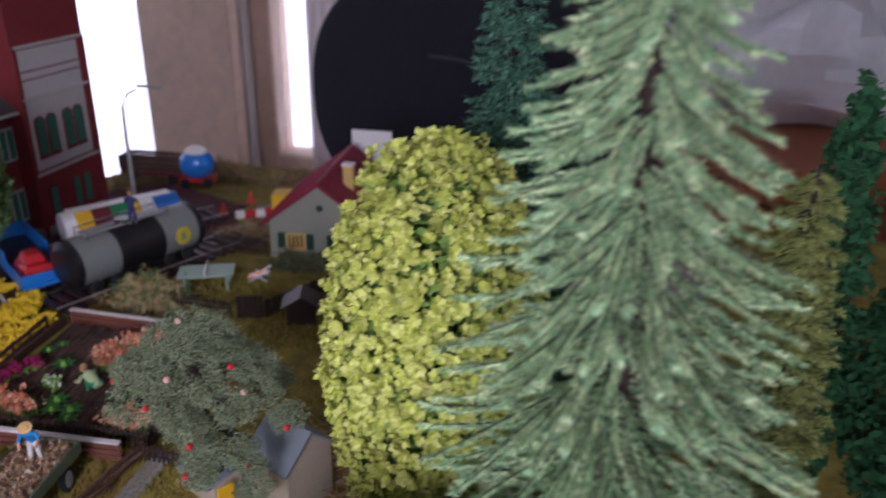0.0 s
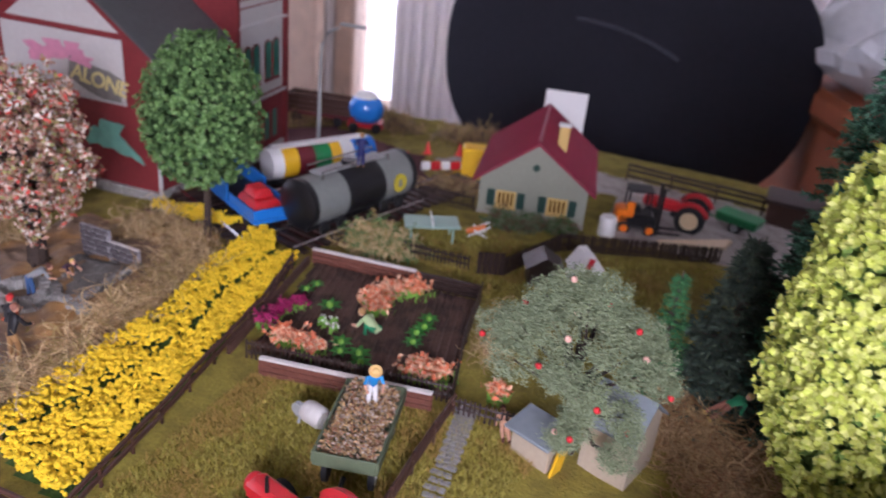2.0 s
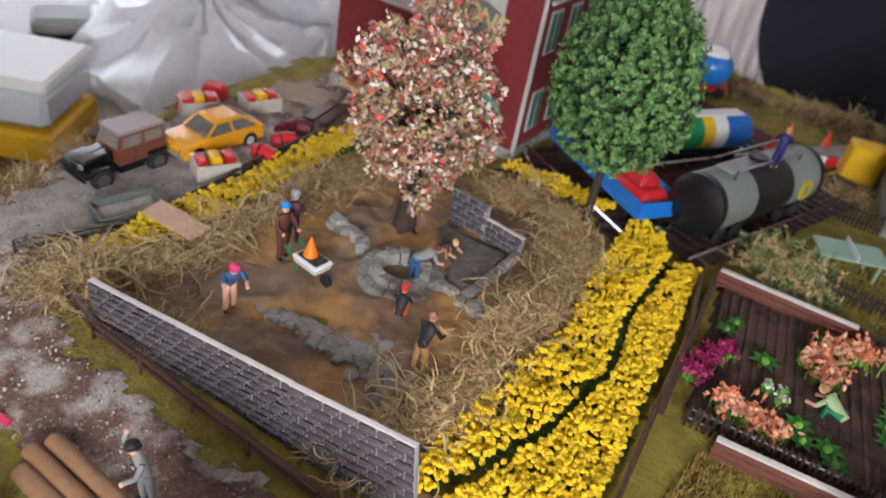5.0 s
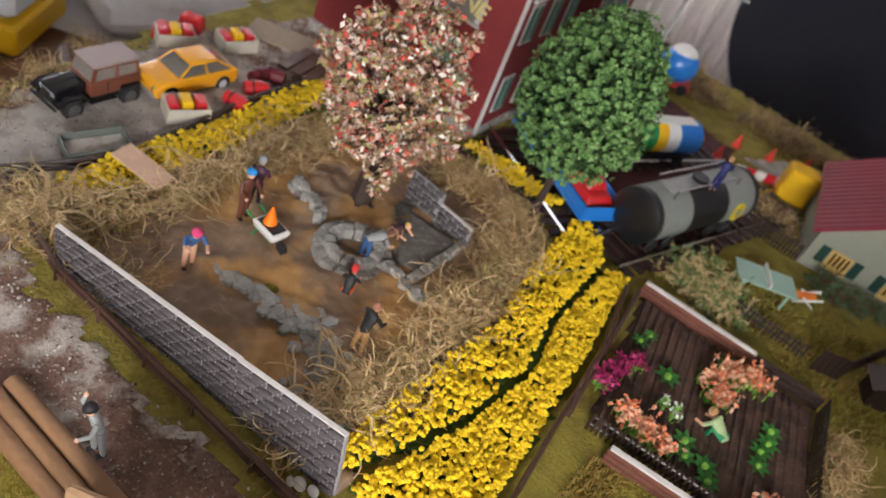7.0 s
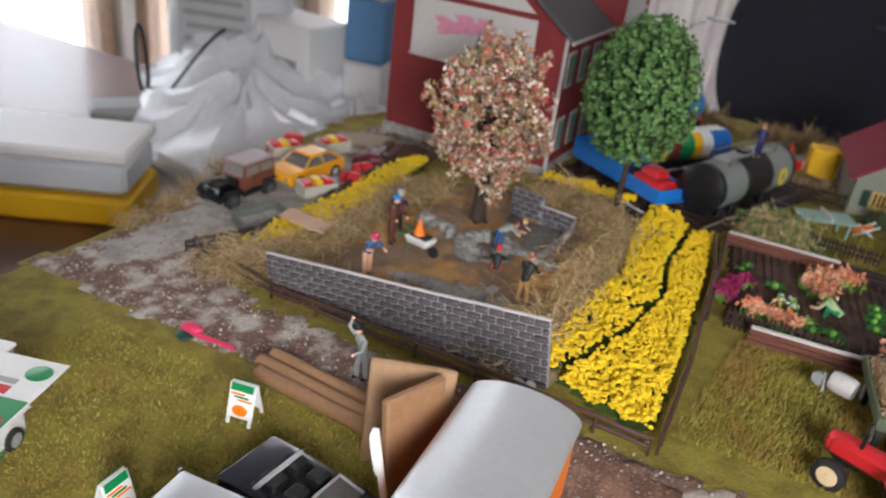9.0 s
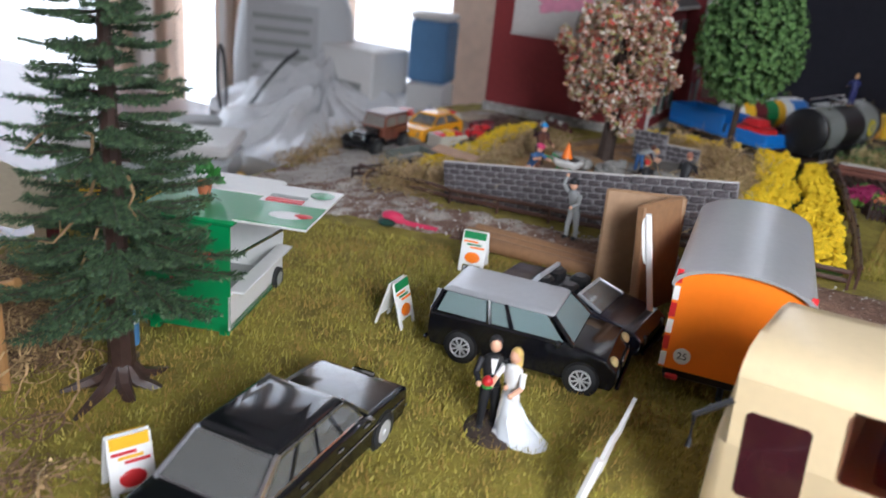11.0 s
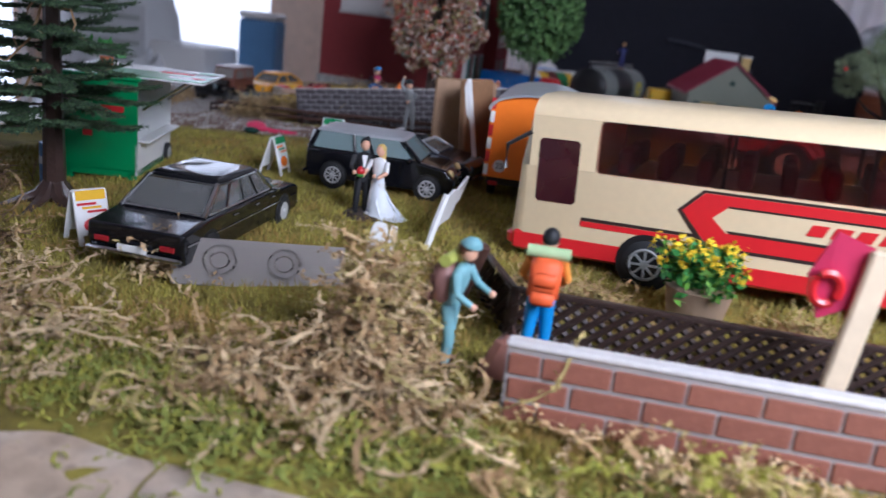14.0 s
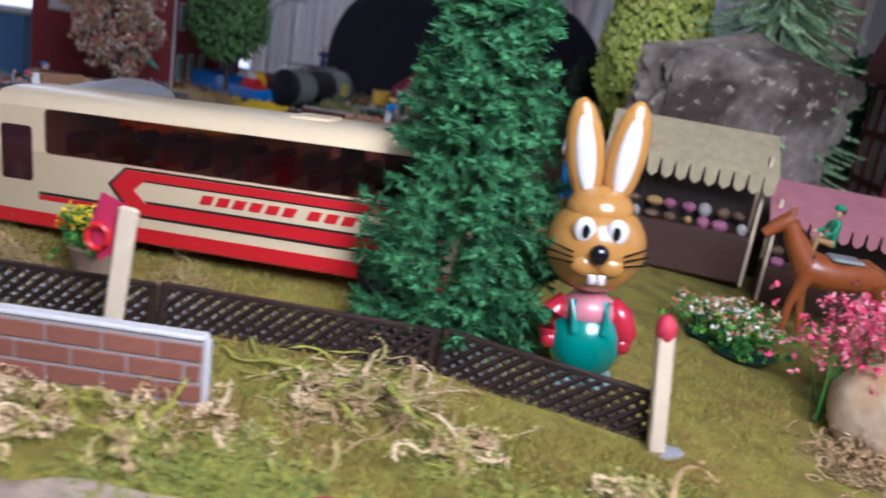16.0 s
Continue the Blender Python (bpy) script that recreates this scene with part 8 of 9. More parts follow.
for x, y, rz, fill in ((-13.85, 7.75, 62, 2), (-16.8, 13.0, 70, 2), (-18.2, 11.0, 60, 1)):
    cr = thing("crate", x, y, gz(x, y) + 0.1, rz, "cream model crate with red and yellow packets", "crate", "crates")
    for s in (-1, 1):
        part("side_wall", B().box((0, s * 0.5, 0.3), (1.5, 0.07, 0.6), 0.02), CREAMCR, cr)
        part("end_wall", B().box((s * 0.72, 0, 0.3), (0.07, 0.92, 0.6), 0.02), CREAMCR, cr)
    part("floor_panel", B().box((0, 0, 0.05), (1.38, 0.92, 0.08)), CREAMCR, cr)
    for k in range(3):
        part("packet", B().box((-0.42 + 0.42 * k, 0.05 * k, 0.5), (0.38, 0.7, 0.5), 0.06, M=Matrix.Rotation(radians(8 * k - 8), 4, "Y")), (REDPL, YELLOWPL, REDPL)[k], cr)
for x, y in ((-14.3, 11.4), (-13.9, 10.6), (-14.5, 12.2), (-13.8, 9.6)):
    br = thing("barrel", x, y, gz(x, y) + 0.1, random.uniform(0, 90), "small red and brown model barrel", "barrel", "barrels")
    part("barrel_body", B().tube([(0, 0, 0.3), (0.3, 0, 0.3), (0.6, 0, 0.3), (0.9, 0, 0.3)], [0.26, 0.32, 0.32, 0.26], 14), REDPL if x > -14.2 else MAROON, br)
    part("hoop", B().tube([(0.25, 0, 0.3), (0.32, 0, 0.3)], 0.335, 14), BLACKPL, br)
pl = thing("pallet_stack", -13.5, 14.6, gz(-13.5, 14.6) + 0.1, 10, "flat grey-brown pallets beside the red building", "pallet")
for k in range(5):
    part("plank", B().box((-1.2 + 0.6 * k, 0, 0.15 + 0.02 * (k % 2)), (0.5, 2.2, 0.1), 0.02), BROWNPL, pl)
pl2 = thing("flat_board", -16.5, 15.5, gz(-16.5, 15.5) + 0.15, 25, "pale wooden boards lying in the yard", "board")
part("board", B().box((0, 0, 0), (3.0, 1.6, 0.14), 0.03), mat("grey_tan_board", (0.33, 0.26, 0.19), 0.8, var=0.2), pl2)
rw = thing("striped_barrier", -13.0, 17.3, gz(-13, 17.3) + 0.0, -38, "long white and maroon striped low barrier", "barrier")
for k in range(14):
    part("segment", B().box((-3.2 + 0.45 * k, 0, 0.5), (0.44, 0.12, 0.18), 0.02), (WHITEPL, MAROON)[k % 2], rw)
part("base", B().box((0, 0.1, 0.2), (6.4, 0.1, 0.4), 0.02), MAROON, rw)

# ---- farm cart, tractor, hut, path and garden things ----
fc = thing("farm_cart", 8.7, 4.0, gz(8.7, 4.0), 99, "green model farm cart loaded with brown straw and leaves", "cart")
CARTG = mat("grey_green_cart", (0.11, 0.14, 0.08), 0.6, var=0.2)
fc.matrix_basis = fc.matrix_basis @ Matrix.Diagonal((0.81, 0.9, 1.18, 1))
part("bed", B().box((0, 0, 0.85), (4.0, 1.85, 0.14), 0.03), CARTG, fc)
for s in (-0.92, 0.92):
    part("side_wall", B().box((0, s, 1.0), (4.0, 0.08, 0.3), 0.02), CARTG, fc)
for s in (-1.98, 1.98):
    part("end_wall", B().box((s, 0, 1.0), (0.08, 1.76, 0.3), 0.02), CARTG, fc)
for x in (-1.3, 1.3):
    for s in (-0.85, 0.85):
        wheel(fc, x, s * 0.8, 0.36, 0.18, GREYPL)
part("drawbar", B().tube([(-2.0, 0, 0.6), (-3.0, 0, 0.45)], 0.07, 6), BLACKPL, fc)
pts = [(random.uniform(-1.85, 1.85), random.uniform(-0.8, 0.8), 0.98 + 0.2 * random.random()) for i in range(700)]
V = leaves(pts + pts, 0.06, 3, 0.9)
STRAWLOAD = STRAW[:2] + [mat("dead_leaf", (0.28, 0.14, 0.08), 0.8, rnd=0.3), mat("grey_leaf", (0.46, 0.38, 0.31), 0.8, rnd=0.3)]
mass("straw_load", V, 4, STRAWLOAD, fc, rng.integers(0, 4, len(V) // 4))

ml = thing("milk_churn_trolley", 7.25, 4.2, gz(7.2, 4.2) + 0.4, 160, "pale grey model trolley with a metal drum beside the cart", "trolley")
ml.matrix_basis = ml.matrix_basis @ Matrix.Diagonal((0.78, 0.78, 0.78, 1))
part("drum", B().tube([(-0.45, 0, 0.5), (-0.3, 0, 0.5), (0.3, 0, 0.5), (0.45, 0, 0.5)], [0.34, 0.4, 0.4, 0.34], 16), mat("pale_grey_drum", (0.52, 0.50, 0.47), 0.6, var=0.2, scale=4), ml)
part("stand", B().tube([(0.5, -0.3, 0.0), (0.7, 0, 0.6), (0.5, 0.3, 0.0)], 0.06, 6), GREYPL, ml)
part("wheel", B().cyl((0.85, -0.1, 0.3), (0.85, 0.1, 0.3), 0.26), GREYPL, ml)


def tractor(x, y, rz, label, z=None):
    t = thing("tractor", x, y, z, rz, label, "tractor")
    part("bonnet", B().box((0.75, 0, 1.0), (1.8, 0.6, 0.6), 0.15), REDPL, t, "red bonnet")
    part("nose", B().ball((1.6, 0, 1.0), (0.2, 0.28, 0.3), 10, 8), REDPL, t)
    part("gearbox", B().box((-0.4, 0, 0.7), (1.4, 0.5, 0.5), 0.08), BLACKPL, t)
    part("seat", B().box((-0.75, 0, 1.2), (0.45, 0.5, 0.15), 0.06), REDPL, t)
    part("steering_wheel", B().tube([(-0.15 + 0.05 * math.cos(a), 0.22 * math.cos(a), 1.45 + 0.22 * math.sin(a)) for a in [6.283 * i / 14 for i in range(15)]], 0.03, 5), BLACKPL, t)
    part("exhaust", B().tube([(0.9, 0.2, 1.3), (0.9, 0.2, 1.75)], 0.05, 6), BLACKPL, t)
    for s in (-1, 1):
        wheel(t, -0.75, s * 0.75, 0.72, 0.36, CREAM)
        wheel(t, 1.25, s * 0.62, 0.42, 0.24, CREAM)
        part("mudguard", B().tube([(-0.75 + 0.82 * math.cos(a), s * 0.75, 0.72 + 0.82 * math.sin(a)) for a in [0.5 + i * 0.28 for i in range(9)]], 0.17, 5), REDPL, t, "red mudguard")


tractor(8.7, 0.6, 160, "red model tractor standing in front of the cart")
tractor(15.6, 27.6, 172, "red model tractor with pale wheels in the farmyard")

fl = thing("forklift", 13.7, 25.3, gz(13.7, 25.3), 14, "black and orange model forklift in the farmyard", "forklift")
fl.matrix_basis = fl.matrix_basis @ Matrix.Diagonal((1.12, 1.12, 1.12, 1))
part("chassis", B().box((0, 0, 0.6), (1.6, 0.95, 0.6), 0.1), BLACKPL, fl)
part("counterweight", B().box((-0.6, 0, 0.75), (0.6, 0.95, 0.7), 0.12), ORANGEPL, fl, "orange counterweight")
for a in (-0.5, 0.5):
    for s in (-0.4, 0.4):
        part("cage_post", B().tube([(a, s, 0.8), (a * 0.9, s, 1.95)], 0.05, 5), BLACKPL, fl)
part("driver_seat", B().box((-0.1, 0, 1.05), (0.5, 0.5, 0.4), 0.08), BLACKPL, fl)
part("side_panel", B().box((-0.35, -0.49, 1.15), (0.34, 0.05, 0.7), 0.02), ORANGEPL, fl, "orange side panel")
part("cage_roof", B().box((0, 0, 1.97), (1.1, 0.95, 0.07), 0.02), BLACKPL, fl)
for s in (-0.3, 0.3):
    part("mast", B().box((0.95, s, 1.1), (0.12, 0.12, 2.2), 0.02), BLACKPL, fl)
    part("fork", B().box((1.5, s, 0.15), (1.0, 0.16, 0.06), 0.01), BLACKPL, fl)
for x in (-0.5, 0.6):
    for s in (-0.45, 0.45):
        wheel(fl, x, s, 0.28, 0.2, ORANGEPL)
ba = thing("white_barrel", 12.6, 23.75, gz(12.6, 23.75), 0, "white model drum beside the garden fence", "barrel")
part("drum", B().tube([(0, 0, 0), (0, 0, 0.9), (0, 0, 1.0)], [0.42, 0.42, 0.36], 16), WHITEPL, ba)
gt = thing("green_trailer", 18.7, 28.9, gz(18.7, 28.9), 155, "green model farm trailer", "trailer")
gt.matrix_basis = gt.matrix_basis @ Matrix.Diagonal((0.8, 0.8, 0.8, 1))
part("bed", B().box((0, 0, 0.9), (2.6, 1.3, 0.6), 0.06, taper=(1.08, 1.12)), GREENPL, gt)
for s in (-0.55, 0.55):
    wheel(gt, 0, s, 0.42, 0.2, GREYPL)
part("drawbar", B().tube([(1.3, 0, 0.6), (2.4, 0, 0.4)], 0.06, 6), GREENPL, gt)
sh = thing("low_shed", 22.5, 32.0, gz(22, 32), -6, "low dark wooden model shed at the yard's end", "shed")
part("wall", B().box((0, 0, 0.7), (4.6, 2.2, 1.4), 0.04), BROWNPL, sh)
part("roof", B().box((0, 0, 1.48), (5.0, 2.6, 0.16), 0.04), DARKPL, sh)
lgp = thing("timber_pile", 16.3, 24.9, gz(16.3, 24.9), 30, "pale sawn timber lying beside the garden fence", "timber")
for k in range(3):
    part("beam", B().box((0.3 * k, 0.28 * k - 0.28, 0.12), (3.9, 0.24, 0.2), 0.03), WOODPALE, lgp)

hut = thing("garden_hut", 15.2, 7.1, gz(15.2, 7.1) - 0.05, 70, "small beige model hut with a grey pent roof", "hut")
BEIGE = mat("beige_card", (0.40, 0.33, 0.24), 0.8, var=0.12)
HROOF = mat("grey_hut_roof", (0.20, 0.23, 0.25), 0.4, var=0.2, scale=3)
W, D = 2.0, 1.7
gab = [(-W / 2, 0), (W / 2, 0), (W / 2, 2.1), (0, 2.95), (-W / 2, 2.1)]
part("front_wall", B().prism(gab, -D / 2, -D / 2 + 0.1, "y"), BEIGE, hut)
part("rear_wall", B().prism(gab, D / 2 - 0.1, D / 2, "y"), BEIGE, hut)
for s in (-1, 1):
    part("side_wall", B().box((s * (W / 2 - 0.05), 0, 1.05), (0.1, D - 0.22, 2.1)), BEIGE, hut)
    part("roof_slope", B().loft([[(0, -D / 2 - 0.15, 2.98), (s * 1.2, -D / 2 - 0.15, 1.96), (s * 1.2, D / 2 + 0.15, 1.96), (0, D / 2 + 0.15, 2.98)], [(0, -D / 2 - 0.15, 3.08), (s * 1.2, -D / 2 - 0.15, 2.05), (s * 1.2, D / 2 + 0.15, 2.05), (0, D / 2 + 0.15, 3.08)]]), HROOF, hut, "grey glossy roof")
hut.matrix_basis = hut.matrix_basis @ Matrix.Diagonal((0.85, 0.85, 0.85, 1))
hut2 = thing("garden_hut", 13.1, 6.4, gz(13, 6.4) - 0.1, -25, "small tan model shed with a dark roof under the apple tree", "hut")
hut2.matrix_basis = hut2.matrix_basis @ Matrix.Diagonal((0.85, 0.85, 0.9, 1))
part("wall", B().box((0, 0, 0.6), (1.5, 1.1, 1.2), 0.03), BEIGE, hut2)
part("roof", B().box((0, 0, 1.26), (1.8, 1.4, 0.12), 0.03, M=Matrix.Rotation(radians(8), 4, "X")), HROOF, hut2)
part("ladder", B().box((0.9, -0.3, 0.7), (0.08, 0.6, 1.3), 0.02, M=Matrix.Rotation(radians(10), 4, "Y")), YELLOWPL, hut2, "yellow ladder")

PATHST = mat("path_stone", (0.26, 0.25, 0.25), 0.85, var=0.25, scale=7, bump=0.5, rnd=0.2)
gp = thing("garden_path", 0, 0, 0, 0, "narrow grey paved model path on the grass", "path")
line = [(11.05, 0.8), (10.98, 2.5), (10.9, 4.8), (10.8, 6.2), (10.72, 7.3)]
for i in range(32):
    k = i / 31 * (len(line) - 1.001)
    a, f = int(k), k - int(k)
    x, y = line[a][0] * (1 - f) + line[a + 1][0] * f, line[a][1] * (1 - f) + line[a + 1][1] * f
    for j in (-1, 0, 1):
        ob = part("slab", B().box((0, 0, 0), (0.19, 0.185, 0.08), 0.02), PATHST, gp)
        xx = x + j * 0.2 + (0.05 if i % 2 else 0)
        ob.matrix_basis = pose(xx * U, y * U, (gz(xx, y) + 0.06) * U, 0, 0, random.uniform(-6, 6))

kn = thing("dog_kennel", 10.9, 16.9, gz(10.9, 16.9), 20, "dark brown model kennel in the grass", "kennel")
part("wall", B().box((0, 0, 0.45), (1.2, 1.0, 0.9), 0.03), DARKPL, kn)
part("roof", B().prism([(-0.8, 0.85), (0.8, 0.85), (0, 1.35)], -0.65, 0.65, "y"), DARKPL, kn)
wc = thing("white_tarp", 12.4, 18.2, gz(12.4, 18.2), 30, "white and red model canvas cover on the grass", "cover")
part("cover", B().prism([(-0.7, 0.6), (0.7, 0.6), (0.15, 1.3), (-0.2, 1.3)], -0.5, 0.5, "y"), WHITEPL, wc)
part("red_stripe", B().box((-0.25, -0.53, 0.9), (0.25, 0.03, 0.5), 0.0, M=Matrix.Rotation(radians(15), 4, "Y")), REDPL, wc)
for k in (-0.55, 0.55):
    part("leg", B().box((k, 0, 0.3), (0.1, 0.9, 0.6), 0.02), WHITEPL, wc)
tt = thing("tennis_table", 5.6, 18.4, gz(5.6, 18.4), 25, "pale green model table-tennis table on the grass", "table")
PALEG = mat("pale_green_table", (0.30, 0.46, 0.38), 0.35, var=0.08, coat=0.4)
part("tabletop", B().box((0, 0, 0.8), (2.4, 1.3, 0.08), 0.02), PALEG, tt)
part("net", B().box((0, 0, 0.95), (0.05, 1.4, 0.22), 0.01), WHITEPL, tt)
for a in (-0.9, 0.9):
    for s in (-0.5, 0.5):
        part("leg", B().box((a, s, 0.38), (0.09, 0.09, 0.78), 0.01), PALEG, tt)
dk = thing("deck_chair", 7.3, 20.0, gz(7.3, 20), 20, "orange and white model deck chair", "chair")
part("seat", B().box((0, 0, 0.3), (0.9, 0.5, 0.06), 0.02, M=Matrix.Rotation(radians(-18), 4, "Y")), ORANGEPL, dk)
for s in (-0.28, 0.28):
    part("frame", B().tube([(-0.5, s, 0.0), (0.5, s, 0.55)], 0.05, 5), WHITEPL, dk)
    part("leg", B().tube([(0.4, s, 0.0), (-0.2, s, 0.35)], 0.05, 5), WHITEPL, dk)
yb_ = thing("yellow_box", 4.7, 28.2, gz(4.7, 28.2), 15, "bright yellow plastic box beside the house", "box")
part("box", B().box((0, 0, 0.85), (1.5, 1.2, 1.7), 0.1), YELLOWPL, yb_)
for x, y in ((1.2, 30.4), (2.9, 31.2), (4.6, 32.4), (0.9, 27.8)):
    cn = thing("traffic_cone", x, y, gz(x, y) + 0.08, 0, "small orange-red model traffic cone", "cone", "traffic cones")
    part("cone", B().cyl((0, 0, 0.05), (0, 0, 0.72), 0.2, 0.04, 12), mat("cone_red", (0.72, 0.05, 0.03), 0.5) if "cone_red" not in bpy.data.materials else bpy.data.materials["cone_red"], cn)
    part("foot", B().box((0, 0, 0.03), (0.46, 0.46, 0.07), 0.01), bpy.data.materials["cone_red"], cn)
sbar = thing("striped_barrier", 1.9, 27.3, gz(3.5, 28.5) + 0.02, 33, "low red and white striped model road barrier", "barrier")
for k in range(9):
    part("block", B().box((0.28 + 0.56 * k, 0, 0.3), (0.52, 0.16, 0.5), 0.05), REDPL if k % 2 else WHITEPL, sbar, "red block" if k % 2 else "white block")


# ---- the stalls and the rock behind the rabbit ----
ROCK = mat("rough_rock", (0.25, 0.205, 0.165), 0.95, var=0.7, scale=2.4, bump=1.0, wear=(0.38, 0.32, 0.25), col2=(0.07, 0.05, 0.038), patch=(0.45, 0.56))
rk = B()
rings = []
for j in range(45):
    f = j / 44
    rr = (1 - 0.18 * f) if j < 40 else 0.82 - 0.16 * (j - 39)
    ring = []
    for i in range(120):
        a = 6.283 * i / 120
        k = rr * (1 + 0.22 * noise.noise(Vector((math.cos(a) * 2, math.sin(a) * 2, f * 3))) + 0.09 * noise.noise(Vector((math.cos(a) * 7, math.sin(a) * 7, f * 9))) + 0.06 * noise.noise(Vector((math.cos(a) * 16, math.sin(a) * 16, f * 22))) + 0.045 * noise.noise(Vector((math.cos(a) * 34, math.sin(a) * 34, f * 45))))
        ring.append((4.3 * k * math.cos(a) + 0.5 * f, 1.5 * k * math.sin(a), 8.6 * f ** 0.9 + 0.3 * noise.noise(Vector((a * 2, f * 5, 1)))))
    rings.append(ring)
rock = thing("rock", 22.2, -1.9, gz(23, -2) - 0.2, 4, "large rough grey-brown rock", "rock")
part("rock_body", rk.loft(rings), ROCK, rock, smooth=60)
conifer(17.7, 10.6, 6.4, 1.75, BLACKGREEN, "broad dark bristly model conifer beside the hut", 24, 9, 0.16, 0.06, 0.05, 6, 0.9)


def stall(x, y, rz, roof_m, label, w=6.0, hs=1.0):
    t = thing("market_stall", x, y, gz(x, y), rz, label, "stall")
    t.matrix_basis = t.matrix_basis @ Matrix.Diagonal((1, 1, hs, 1))
    part("counter", B().box((0, 0, 0.6), (w, 1.2, 1.1), 0.05), BROWNPL, t)
    for s in (-1, 1):
        for k in (-0.55, 0.7):
            part("post", B().box((s * (w / 2 - 0.1), k, 1.5), (0.12, 0.12, 3.0), 0.02), WOODPALE, t)
    part("awning", B().loft([[(-w / 2 - 0.2, -1.0, 2.55), (w / 2 + 0.2, -1.0, 2.55), (w / 2 + 0.2, 1.0, 3.3), (-w / 2 - 0.2, 1.0, 3.3)], [(-w / 2 - 0.2, -1.0, 2.62), (w / 2 + 0.2, -1.0, 2.62), (w / 2 + 0.2, 1.0, 3.4), (-w / 2 - 0.2, 1.0, 3.4)]]), roof_m, t, "cloth awning")
    for k in range(12):
        x0 = -w / 2 - 0.2 + k * (w + 0.4) / 12
        d = (w + 0.4) / 12
        part("scallop", B().prism([(x0 + 0.02, 2.6), (x0 + d - 0.02, 2.6), (x0 + d - 0.06, 2.25), (x0 + d / 2, 2.15), (x0 + 0.06, 2.25)], -1.03, -0.99, "y"), roof_m, t)
    part("back_wall", B().box((0, 0.78, 1.5), (w - 0.3, 0.08, 2.6), 0.0), DARKPL, t)
    GOODS = [mat("goods_" + n, c, 0.6) if "goods_" + n not in bpy.data.materials else bpy.data.materials["goods_" + n] for n, c in (("pink", (0.36, 0.12, 0.2)), ("ochre", (0.42, 0.25, 0.08)), ("brown", (0.16, 0.09, 0.05)), ("white", (0.42, 0.38, 0.34)))]
    for k in range(16):
        part("ware", B().ball((-w / 2 + 0.5 + (k % 8) * (w - 1) / 7 + random.uniform(-0.1, 0.1), -0.35 + 0.5 * (k // 8), 1.25 + 0.25 * (k // 8)), (random.uniform(0.16, 0.3), 0.2, random.uniform(0.08, 0.18)), 8, 6), GOODS[(k * 7 + k // 3) % 4], t)


CREAMCL = mat("cream_patterned_cloth", (0.50, 0.41, 0.24), 0.8, var=0.3, scale=3.5, col2=(0.50, 0.22, 0.13), patch=(0.55, 0.7))
PINKCL = mat("pink_cloth", (0.52, 0.20, 0.22), 0.8, var=0.2, scale=2)
stall(20.5, -4.9, -10, CREAMCL, "model market stall with a cream patterned awning", 5.2, 1.5)
stall(25.6, -6.3, -12, PINKCL, "model market stall with a pink awning", 4.6, 1.2)
ft = thing("half_timbered_house", 33.5, 1.5, gz(36, 4) - 0.1, -8, "half-timbered model house with a red roof", "house")
part("wall", B().box((0, 0, 4.2), (8.0, 5.0, 8.4), 0.03), OFFWHITE, ft)
for k in range(6):
    part("beam", B().box((-3.9 + 1.56 * k, -2.53, 4.2), (0.32, 0.1, 8.4), 0.02), MAROON, ft)
for k in range(5):
    part("beam", B().box((0, -2.54, 0.3 + 2.0 * k), (8.0, 0.1, 0.3), 0.02), MAROON, ft)
    part("beam", B().box((-4.03, 0, 0.3 + 2.0 * k), (0.1, 5.0, 0.3), 0.02), MAROON, ft)
for k in range(4):
    part("beam", B().box((-4.04, -2.3 + 1.53 * k, 4.2), (0.1, 0.3, 8.4), 0.02), MAROON, ft)
part("roof", B().prism([(-3.2, 8.4), (3.2, 8.4), (0, 12.0)], -4.6, 4.6, "x"), ROOFRED, ft, "dark red roof")


